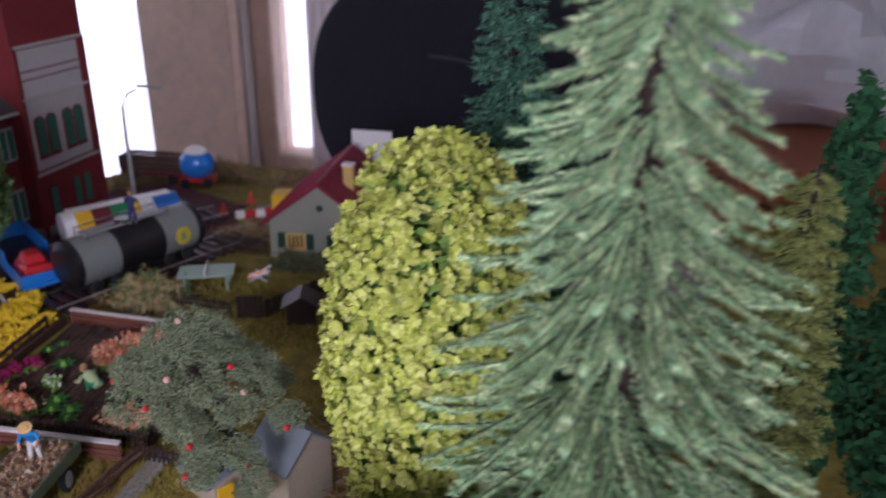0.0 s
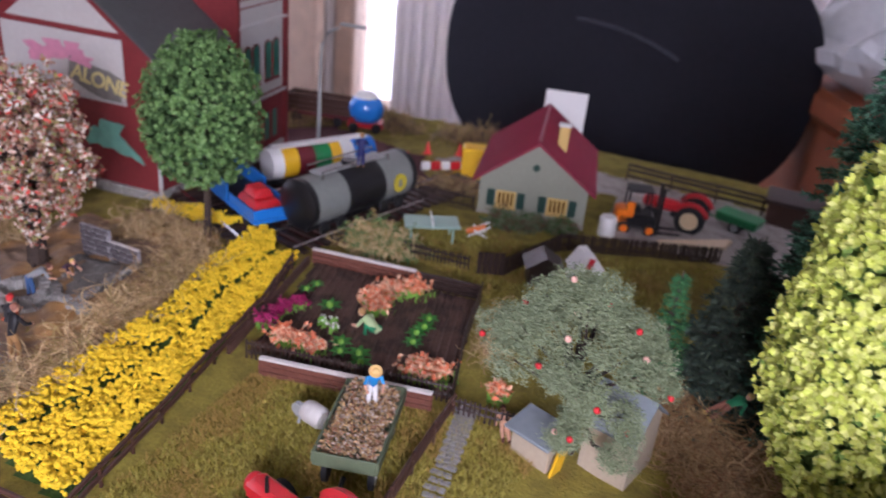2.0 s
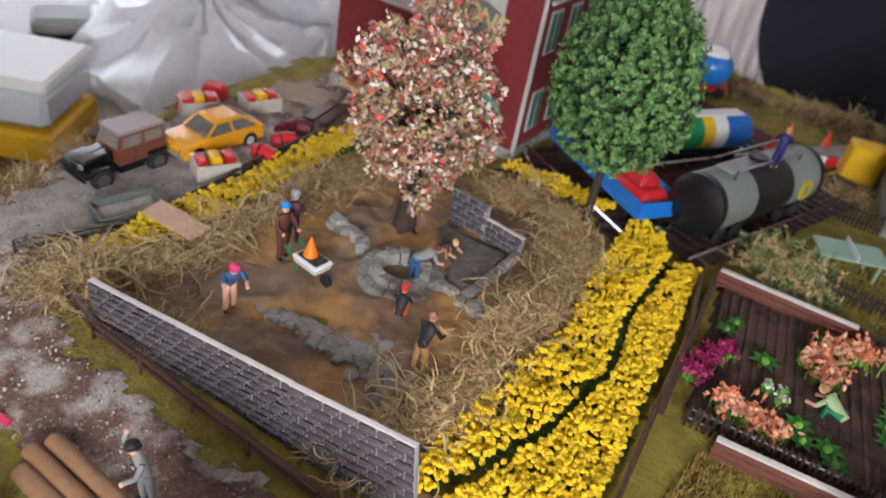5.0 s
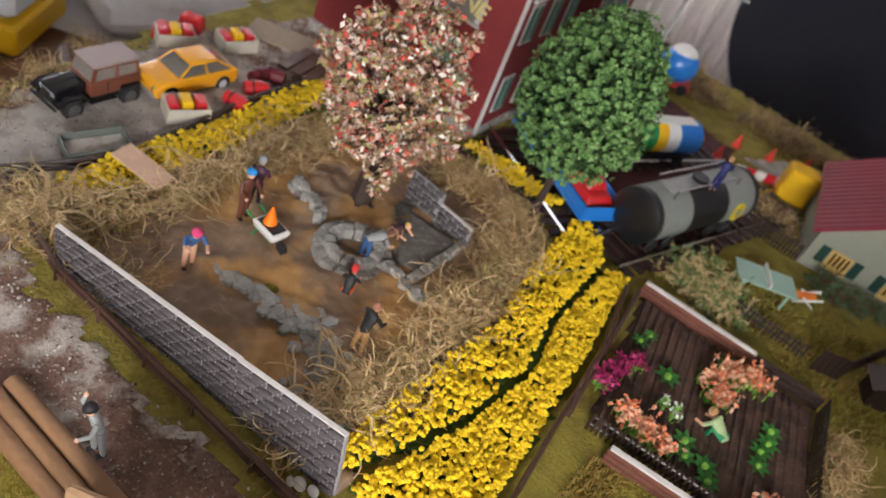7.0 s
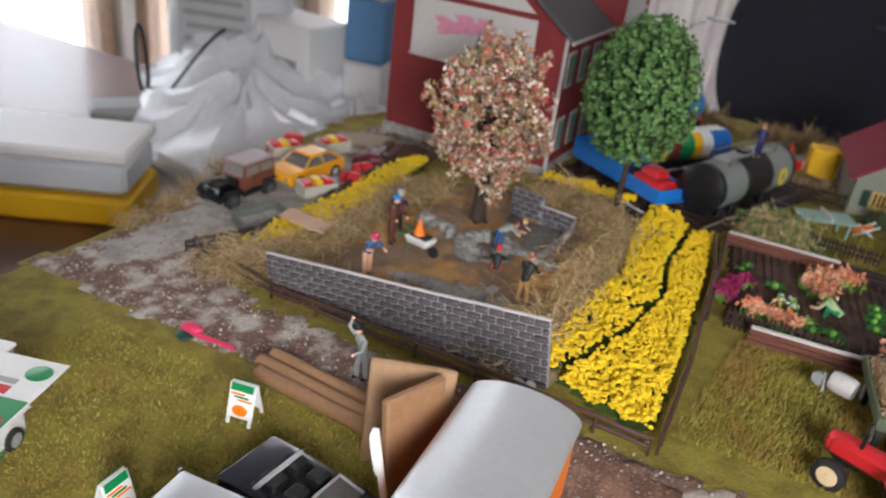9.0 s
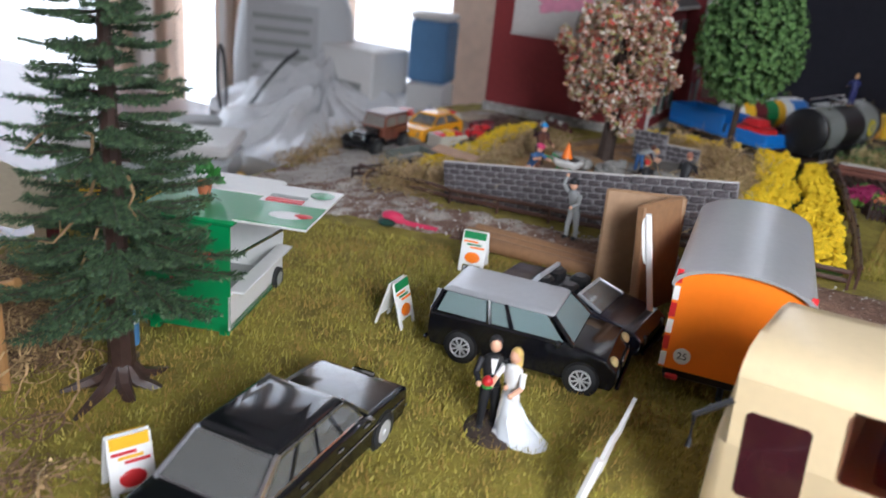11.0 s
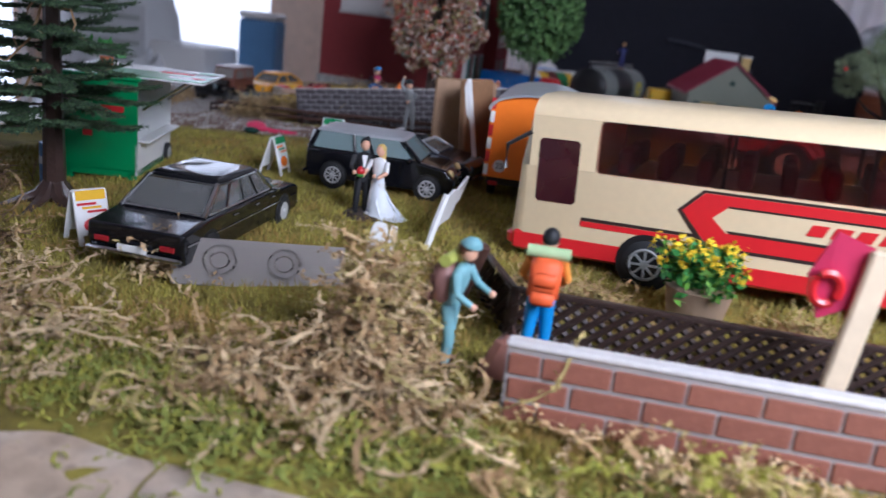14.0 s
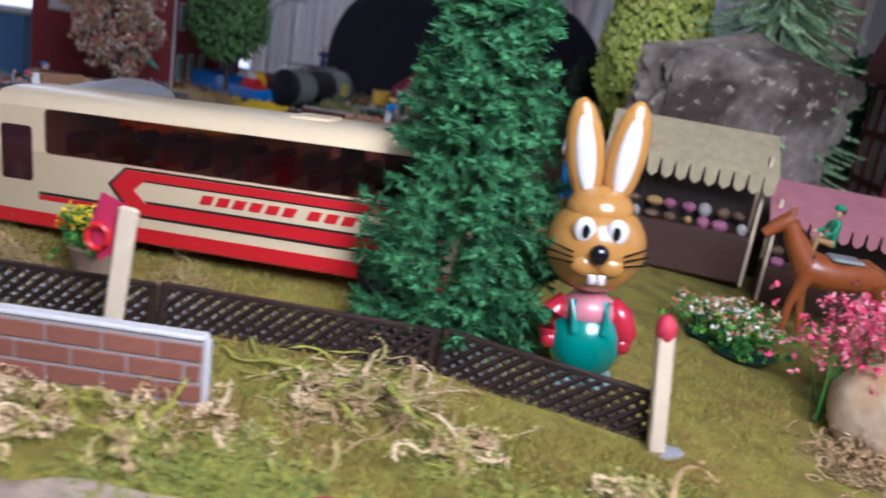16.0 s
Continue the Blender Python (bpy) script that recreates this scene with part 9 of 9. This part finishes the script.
def horse():
    t = B()
    t.tube([(-1.0, 0, 1.75), (-0.55, 0, 1.85), (0.3, 0, 1.75), (0.85, 0, 1.85), (1.1, 0, 1.95)], [0.32, 0.46, 0.43, 0.46, 0.3], 12, 0)
    t.tube([(0.95, 0, 2.0), (1.35, 0, 2.55), (1.55, 0, 2.95)], [0.36, 0.26, 0.2], 10, 0)
    t.tube([(1.5, 0, 3.0), (1.85, 0, 2.75), (2.1, 0, 2.5)], [0.22, 0.19, 0.12], 10, 0)
    for s in (-1, 1):
        t.tube([(1.55, s * 0.1, 3.1), (1.52, s * 0.13, 3.35)], [0.08, 0.02], 6, 0)
        t.tube([(0.85, s * 0.22, 1.7), (0.9 + 0.2 * s, s * 0.22, 0.9), (0.85 + 0.3 * s, s * 0.22, 0.05)], [0.22, 0.11, 0.1], 8, 0)
        t.tube([(-0.9, s * 0.22, 1.8), (-1.05 - 0.15 * s, s * 0.22, 0.95), (-0.9 - 0.25 * s, s * 0.22, 0.05)], [0.27, 0.12, 0.1], 8, 0)
    t.tube([(1.25, 0, 2.75), (1.0, 0, 2.35), (0.9, 0, 2.1)], [0.1, 0.16, 0.08], 6, 1)
    t.tube([(-1.2, 0, 1.95), (-1.6, 0, 1.7), (-1.7, 0, 0.9)], [0.1, 0.12, 0.04], 6, 1)
    t.box((0.0, 0, 2.2), (0.8, 0.7, 0.12), 0.05, 2)
    t.tube([(0.85, 0.3, 2.2), (0.8, -0.46, 1.7), (0.6, -0.3, 1.4)], 0.05, 6, 1)
    ob = part("toy_horse", t, [mat("horse_chestnut", (0.33, 0.085, 0.02), 0.4, var=0.15, coat=0.3), BLACKPL, GREYPL], None, smooth=70)
    ob.matrix_basis = pose(24.2 * U, -9.9 * U, (gz(22.6, -9.6) + 0.1) * U, 0, 0, 178) @ Matrix.Diagonal((1.12, 1.12, 1.12, 1))
    tagged(ob, "chestnut toy horse with a black mane and a saddle", "figurine")


horse()
figure(23.7, -9.9, 268, "toy rider in a green coat and hat, on horseback", "tan", "green", "brown", "green", 0.0, (0.5, 0.5), 2.1, z=gz(22.6, -9.6) + 2.6, sit=True, sleeves="green")
# the pink flowers on a pale stone
rs = thing("pale_stone", 23.5, -15.9, gz(23.6, -15.2) - 0.35, 20, "pale tan rough stone with bark beside the grass", "stone")
rb, rings = B(), []
for j in range(9):
    f = j / 8
    ring = []
    for i in range(24):
        a = 6.283 * i / 24
        k = math.sqrt(max(0.02, 1 - (2 * f - 1) ** 2 * 0.92)) * (1 + 0.2 * noise.noise(Vector((math.cos(a) * 1.7, math.sin(a) * 1.7, f * 3))))
        ring.append((1.5 * k * math.cos(a), 1.2 * k * math.sin(a), 2.2 * f))
    rings.append(ring)
part("stone", rb.loft(rings), mat("pale_tan_stone", (0.55, 0.40, 0.25), 0.8, var=0.35, scale=3, bump=0.8, col2=(0.42, 0.22, 0.08)), rs, smooth=60)
fr = thing("pink_flowers", 23.2, -15.2, gz(23.2, -14.6) - 0.45, 0, "bright pink flowering tuft on the pale stone", "flowers")
pts = [(random.gauss(0, 0.85), random.gauss(0, 0.6), 1.8 + random.random() * 1.6) for i in range(420)]
mass("greenery", blades(rng.normal(0, 0.5, 160), rng.normal(0, 0.4, 160), np.full(160, 0.6), 2.2, 0.04, 0.4), 3, [LEAFG], fr)
V = leaves(pts, 0.085, 5, 0.6)
mass("blossom_cover", V, 4, [mat("hot_pink_flower", (0.68, 0.06, 0.14), 0.7, rnd=0.25), mat("rose_flower", (0.75, 0.22, 0.28), 0.7, rnd=0.2)], fr, rng.integers(0, 2, len(V) // 4))

# the canvas shelter and stick by the dark fir
um = thing("canvas_shelter", -16.0, -12.6, gz(-16, -12.6), 0, "beige model canvas shelter on wooden posts", "shelter")
CANVAS = mat("beige_canvas", (0.48, 0.40, 0.28), 0.85, var=0.1)
part("canvas", B().loft([[(-3.0, -1.6, 2.0), (1.7, -0.9, 2.1), (1.7, 1.6, 2.1), (-3.0, 1.6, 2.0)], [(-3.0, -1.6, 2.1), (1.7, -0.9, 2.15), (1.7, 1.6, 2.15), (-3.0, 1.6, 2.1)], [(-2.0, -0.2, 3.1), (-1.6, -0.2, 3.1), (-1.6, 0.4, 3.1), (-2.0, 0.4, 3.1)]]), CANVAS, um)
for x, y in ((-2.6, -1.2), (-1.2, -1.2), (-0.4, 1.2), (-2.4, 1.2)):
    part("post", B().box((x, y, 1.0), (0.25, 0.2, 2.2), 0.03), WOODPALE, um)
part("red_post", B().box((0.4, 1.0, 1.05), (0.3, 0.2, 2.1), 0.03), MAROON, um)
st = thing("wooden_stick", -11.4, -16.05, gz(-11.4, -16.05) - 0.05, 20, "bent wooden cane stuck upright in the grass", "stick")
part("cane", B().tube([(0, 0, 0), (0, 0, 2.0), (0.12, 0, 2.3), (0.5, 0, 2.45)], 0.1, 8), mat("cane_wood", (0.42, 0.22, 0.08), 0.6), st)
bb = thing("blue_can", -10.85, -13.45, gz(-10.8, -13.4), 0, "blue and white model can behind the fir", "can")
part("can", B().cyl((0, 0, 0), (0, 0, 1.1), 0.22, n=14), mat("pale_blue_can", (0.10, 0.26, 0.52), 0.4), bb)
part("band", B().cyl((0, 0, 0.55), (0, 0, 0.75), 0.228, n=14), WHITEPL, bb, "white band")
pk = thing("brown_stake", 1.0, -17.1, gz(1, -17.1) - 0.05, 0, "glossy brown plastic stake leaning in the grass", "stake", ry=18)
part("stake", B().box((0, 0, 0.7), (0.28, 0.24, 1.5), 0.06), BROWNPL, pk)

# ---- dry stalks, moss and grass fibres ----
MOSS = [mat("moss_yellow_green", (0.36, 0.34, 0.05), 0.9, rnd=0.3), mat("moss_green", (0.25, 0.27, 0.05), 0.9, rnd=0.3)]
DRYMOSS = [mat("dry_moss_tan", (0.68, 0.50, 0.28), 0.9, rnd=0.3), mat("dry_moss_brown", (0.46, 0.30, 0.14), 0.9, rnd=0.3), mat("dry_moss_olive", (0.47, 0.37, 0.13), 0.9, rnd=0.3)]


def clumps(line, n, sp, spread=0.3):
    """Uneven clump centres along a line of points."""
    out = []
    for i in range(n):
        k = random.random() * (len(line) - 1.001)
        a, f = int(k), k - int(k)
        out.append((line[a][0] * (1 - f) + line[a + 1][0] * f + random.gauss(0, spread), line[a][1] * (1 - f) + line[a + 1][1] * f + random.gauss(0, spread), sp * random.uniform(0.6, 1.4)))
    return out


LEFTLINE = [(-12.9, 0.4), (-11.9, 0.9), (-10.9, 1.6), (-10.6, 3.4), (-10.5, 5.4), (-10.4, 7.5), (-10.4, 9.5), (-9.6, 11.4)]
RIGHTLINE = [(-1.5, 1.0), (-1.25, 3.0), (-1.2, 5.0), (-1.2, 7.0), (-1.35, 9.0), (-1.6, 11.0), (-2.3, 12.7), (-4.2, 13.5), (-6.4, 13.3)]
tangle("dry_grass", clumps(LEFTLINE, 40, 0.27, 0.2), 3600, 1.5, 0.026, 1.15, STRAW, "brown tangled dried grass along the excavation", up=0.4, curl=0.5)
tangle("dry_grass", clumps([(-9.7, 0.7), (-8.6, 1.1), (-8.0, 0.9)], 8, 0.28, 0.15), 500, 1.4, 0.02, 0.5, STRAW, "short dried grass behind the stone wall", up=0.25, curl=0.5)
tangle("dry_grass", clumps(RIGHTLINE, 40, 0.3, 0.24), 3900, 1.5, 0.026, 1.25, STRAW, "brown tangled dried grass along the flower field", up=0.5, curl=0.55)
tangle("dry_grass", clumps([(16.4, 10.0), (17.4, 9.3), (18.2, 8.2), (18.2, 6.4)], 14, 0.5), 2800, 1.8, 0.024, 2.2, STRAW[:2] + STRAW[:1] + [mat("rusty_straw", (0.36, 0.19, 0.08), 0.85, rnd=0.3)], "brown tangled straw heap beside the hut", up=0.3, curl=0.45)
tangle("dry_grass", [(10.7, 10.4, 0.2), (10.55, 11.4, 0.22), (10.4, 12.4, 0.2), (10.3, 13.0, 0.18)], 420, 1.1, 0.028, 0.9, STRAW, "pale dried grass beside the vegetable bed", up=0.7, curl=0.5)
tangle("dry_bush", [(4.0, 16.6, 0.6), (4.6, 16.4, 0.5), (3.4, 16.8, 0.5)], 1300, 1.0, 0.03, 1.2, [STRAW[3], MIDGREEN[1], STRAW[2]], "pale green and straw-coloured bush beside the tank wagon", frill=2)
tangle("dry_grass", clumps([(2.6, 24.6), (3.8, 25.2), (5.0, 25.4)], 10, 0.4), 900, 1.1, 0.03, 0.6, STRAW + [MULCH], "pale brown dried grass behind the tank wagon", up=0.5, curl=0.5)
tangle("wall_shrub", clumps([(7.6, 21.9), (9.0, 22.3), (10.4, 22.8), (11.2, 23.1)], 9, 0.25, 0.15), 700, 0.7, 0.03, 0.9, [MIDGREEN[2], DARKSTRAW, GREYGREEN[2]], "low dark green and brown shrubs along the house wall", "shrub", up=0.9, curl=0.6, frill=2)
tangle("dry_hedge", clumps([(-10, 30), (-6, 35.6), (-2.0, 35.0), (4.0, 34.6), (8, 35)], 24, 0.7), 2400, 1.5, 0.04, 1.5, [STRAW[0], STRAW[1], BROWNPL, STRAW[3]], "brown dried hedge at the far edge")
tangle("dry_grass", clumps(LEFTLINE, 22, 0.3), 420, 1.9, 0.036, 1.5, STRAW[::2], "long curled dried stalks along the excavation", up=0.6, curl=0.5)
tangle("dry_grass", clumps(RIGHTLINE, 22, 0.3), 460, 1.9, 0.036, 1.5, STRAW[::2], "long curled dried stalks along the flower field", up=0.65, curl=0.5)
NEARMOSS = DRYMOSS[:2] + DRYMOSS
tangle("dried_moss", clumps([(-14.5, -15.5), (-13.5, -17.6), (-12, -18.6), (-10.5, -19.8), (-8.5, -20.6)], 16, 0.45), 230, 2.0, 0.05, 1.0, NEARMOSS + STRAW[:2], "pale brown tangled dried moss near the fir", "dried moss", up=0.3, curl=0.42, frill=1)
tangle("dry_grass", clumps([(-16.5, -13.0), (-14.6, -13.8), (-13.1, -14.7), (-12.5, -15.6)], 15, 0.36, 0.35), 2400, 1.3, 0.032, 2.0, [STRAW[1], STRAW[1], DARKSTRAW, STRAW[0]], "brown heaped dried grass beside the fir", up=0.5, curl=0.55)
tangle("dry_grass", clumps([(-10.6, -17.0), (-9.2, -17.6), (-8.3, -18.4), (-8.9, -19.4)], 12, 0.3, 0.5), 130, 1.2, 0.03, 0.35, [STRAW[1], DARKSTRAW], "thin brown dried grass scattered on the meadow", up=0.25, curl=0.45)
tangle("dried_moss", clumps([(-8.6, -20.4), (-7, -20.8), (-5, -21.0), (-3, -21.3), (-1.0, -21.5), (0.8, -21.2)], 26, 0.42, 0.5), 430, 1.7, 0.05, 1.0, NEARMOSS + DRYMOSS[:1], "thick pale dried moss tangled along the near edge", "dried moss", up=0.6, curl=0.45, frill=3)
tangle("dried_moss", [(0.4, -19.9, 0.2), (0.2, -20.2, 0.26), (0.5, -19.7, 0.16)], 560, 1.1, 0.045, 2.7, NEARMOSS, "tall pale dried moss clump beside the hikers", "dried moss", up=1.0, curl=0.45, frill=2)
tangle("dried_moss", [(-4.6, -17.9, 0.12), (-4.5, -18.0, 0.15)], 60, 1.2, 0.035, 1.4, NEARMOSS, "dried moss tuft behind the limousine", "dried moss", up=1.1, curl=0.5, frill=1)
tangle("dried_moss", clumps([(3.0, -21.4), (6, -21.7), (9, -21.5), (11, -20.6), (13, -20.2), (16, -20.4), (19, -20.6)], 20, 0.32, 0.45), 230, 1.15, 0.05, 0.65, NEARMOSS + MOSS[:1], "pale dried moss tangled in front of the brick wall", "dried moss", up=0.55, curl=0.6, frill=4)
tangle("dried_moss", [(11.3, -18.9, 0.3), (12.2, -18.7, 0.3), (13.0, -18.9, 0.25)], 95, 2.0, 0.06, 0.7, DRYMOSS + MOSS, "pale green dried moss hanging over the lattice fence", "dried moss", up=0.7, curl=0.42, frill=2)
tangle("green_moss", clumps([(-9, -21.5), (-3.5, -22.0), (0, -22.2), (4, -22.3), (9, -22.0), (12, -21.4), (16, -21.2), (19, -20.8)], 60, 0.45, 0.5), 7000, 0.45, 0.028, 0.3, MOSS, "yellow-green moss along the near edge", "moss", up=0.5)
tangle("dry_grass", [(2.6, -15.6, 0.4), (3.6, -16.1, 0.4), (2.0, -16.4, 0.4), (7.4, -15.9, 0.3)], 800, 1.0, 0.025, 0.7, DRYMOSS[1:], "dried grass beside the coach")
tangle("dry_grass", [(22.4, -17.4, 0.5), (23.6, -17.0, 0.5), (24.6, -16.6, 0.5)], 700, 1.0, 0.03, 0.5, STRAW[:2], "brown dried grass under the pale stone")
tangle("dry_grass", [(-17.7, 1.6, 0.35), (-17.9, 3.2, 0.35), (-18.4, 5.4, 0.35), (-18.9, 8.0, 0.4)], 600, 1.3, 0.025, 0.4, STRAW, "dried grass at the edge of the yard")


DRYBLADE = mat("grass_blade_dry", (0.33, 0.215, 0.05), 0.8, rnd=0.3)


def grass_field(poly, n, hh, w, label):
    pts = np.array(scatter(poly, n))
    Z = np.array([gz(x, y) for x, y in pts])
    V = blades(pts[:, 0], pts[:, 1], Z, hh, w, 0.7)
    worn = np.array([noise.noise(Vector((x * 0.55, y * 0.55, 5.0))) + 0.6 * noise.noise(Vector((x * 1.9, y * 1.9, 2.0))) for x, y in pts])
    pick = np.where(worn + rng.normal(0, 0.22, len(worn)) > 0.12, 3, rng.integers(0, 3, len(worn)))
    ob = mass("grass", V, 3, BLADE + [DRYBLADE], None, pick)
    return tagged(ob, label, "grass", "", "stuff")


grass_field([(-14, -23), (19.5, -21.6), (22, -14), (8, -5.2), (-3, -4.4), (-13, -4.2), (-16, -14)], 80000, 0.14, 0.02, "olive static grass fibres on the camp meadow")
grass_field([(-9, -22.6), (19, -21.5), (19, -18.6), (-9, -19.4)], 30000, 0.15, 0.022, "longer olive grass fibres along the near edge")
grass_field([(3.5, 0), (10, 0.4), (12, 2), (13.5, 7), (10.4, 6.8), (4.2, 6.0)], 22000, 0.16, 0.022, "olive static grass fibres on the cart meadow")
grass_field([(9.8, 14), (18, 16), (18, 23), (11, 20), (4.5, 21), (5, 16.5)], 9000, 0.2, 0.03, "olive static grass fibres behind the garden")

# ---- things on the table behind the model ----
def crumpled(x, y, z, s, label, rz=0):
    t = thing("plastic_bag", x, y, z, rz, label, "bag", "plastic bags")
    rings = []
    for j in range(13):
        f = j / 12
        ring = []
        for i in range(40):
            a = 6.283 * i / 40
            d = Vector((math.cos(a) * 2.2 + x, math.sin(a) * 2.2, f * 3 + y))
            k = math.sin(math.pi * min(0.97, max(0.05, f * 0.75 + 0.25))) * (1 + 0.3 * noise.noise(d) + 0.18 * abs(noise.noise(d * 2.7)))
            ring.append((s[0] * k * math.cos(a), s[1] * k * math.sin(a), s[2] * f * (1 + 0.25 * noise.noise(d * 1.5))))
        rings.append(ring)
    part("bag", B().loft(rings), WRAP, t, smooth=25)


TZ = -9.4
crumpled(-33, 25, TZ, (9, 7, 7), "crumpled white translucent plastic bag on the table")
crumpled(-40, 36, TZ, (10, 7, 8), "crumpled white translucent plastic bag on the table", 40)
crumpled(-27, 30, TZ, (7, 5, 5.5), "crumpled white translucent plastic bag on the table", 80)
bt = thing("spray_bottle", -44.5, 36.5, TZ, 20, "white plastic cleaner bottle with printed back label", "bottle")
prof = [(0, 4.6), (0.8, 5.0), (7, 5.0), (11, 4.6), (15, 3.4), (18, 2.0), (20, 1.6), (22.5, 1.6)]
part("body", B().loft([[(r * 1.15 * math.cos(a), r * 0.75 * math.sin(a), z) for a in [6.283 * i / 28 for i in range(28)]] for z, r in prof]), mat("bottle_white", (0.62, 0.63, 0.64), 0.35, var=0.06), bt)
part("cap", B().box((0, 0, 24), (3.4, 4.2, 3), 0.6), WHITEPL, bt)
lbl = part("label_panel", B().box((0, -3.85, 8), (6.4, 0.1, 8), 0.05), mat("label_grey", (0.50, 0.51, 0.52), 0.5), bt)
for k in range(5):
    part("text_bar", B().box((0, -3.92, 10.8 - 1.1 * k), (5.4 - 0.5 * (k % 2), 0.04, 0.45), 0.0), GREYPL, lbl)
part("text_bar", B().box((1.2, -3.92, 4.9), (1.6, 0.04, 0.5), 0.0), REDPL, lbl)
bx = thing("blister_pack", -37.6, 12.6, TZ, 30, "clear plastic pack with white lid and yellow base card", "package")
part("card", B().box((0, 0, 0.9), (11, 6, 1.8), 0.2), YELLOWPL, bx, "yellow base card")
part("blister", B().box((0, 0, 3.0), (10.6, 5.6, 2.2), 0.4), mat("milky_plastic", (0.60, 0.64, 0.66), 0.2, var=0.1, coat=0.4), bx)
part("lid", B().box((0, 0, 4.5), (11, 6, 0.8), 0.2), WHITEPL, bx, "white lid")
pb = thing("paper_sheet", -36, 20, TZ + 0.05, 30, "pale grey sheet of paper on the table", "paper")
part("sheet", B().box((0, 0, 0.03), (14, 9, 0.06)), mat("grey_paper", (0.50, 0.48, 0.49), 0.7), pb)
ad = thing("power_adapter", -41.2, 21.5, TZ, 55, "black and grey mains adapter with its cable", "adapter")
part("body", B().box((0, 0, 1.3), (5.5, 3.5, 2.6), 0.4), BLACKPL, ad)
part("cover", B().box((0, 0.4, 3.2), (5.0, 3.0, 1.2), 0.3), GREYPL, ad, "grey cover")
part("cable", B().tube([(2.4 * math.cos(a) - 1.0 + 1.6 * a, 2 + 0.4 * math.sin(2 * a), 3.2 + 6.0 * math.sin(a * 0.9) ** 2) for a in [0.2 * k for k in range(26)]], 0.14, 6), BLACKPL, ad)
bf = thing("blue_folder", -42.4, 29.8, TZ, 60, "dark blue folded card on the table", "folder")
part("cover", B().prism([(-3.2, 0), (3.2, 0), (0, 2.6)], -2, 2, "y"), mat("navy_card", (0.02, 0.04, 0.32), 0.6), bf)
for x, y in ((-18.6, 10.9), (-18.8, 12.4)):
    rp = thing("red_block", x, y, gz(x, y) + 0.05, 25, "small red plastic block lying at the yard's edge", "block", "red blocks")
    part("block", B().box((0, 0, 0.35), (1.0, 0.7, 0.7), 0.08, taper=(0.85, 0.85)), REDPL, rp)
bk = thing("blue_box", -30.6, 37.5, TZ, 10, "blue and white carton on the table", "box")
part("carton", B().box((0, 0, 3.4), (3.4, 3, 6.8), 0.2), WHITEPL, bk)
part("upper_half", B().box((0, 0, 9.4), (3.4, 3, 5.1), 0.2), mat("pale_blue_print", (0.12, 0.27, 0.5), 0.6, var=0.2), bk, "blue printed upper half")
part("lid", B().box((0, 0, 12.3), (3.5, 3.1, 0.6), 0.2), WHITEPL, bk)
wbk = thing("white_box", -37.5, 37, TZ, -8, "white and grey carton on the table", "box")
part("carton", B().box((0, 0, 4.5), (7, 5, 9), 0.2), WHITEPL, wbk)
part("text_bar", B().box((0, -2.55, 5.5), (4.5, 0.05, 1.2), 0.0), GREYPL, wbk)
rbx = thing("brown_crate", 38, 58, -76, 20, "reddish-brown wooden cabinet behind the table", "cabinet")
part("body", B().box((0, 0, 38), (26, 30, 76), 0.6), mat("red_brown_wood", (0.30, 0.085, 0.03), 0.5, var=0.2, scale=0.8), rbx)
part("top", B().box((0, 0, 77.2), (28, 32, 2.4), 0.5), bpy.data.materials["red_brown_wood"], rbx)
crumpled(36, 57, 2.5, (12, 9, 11), "crumpled white bag on the brown cabinet")
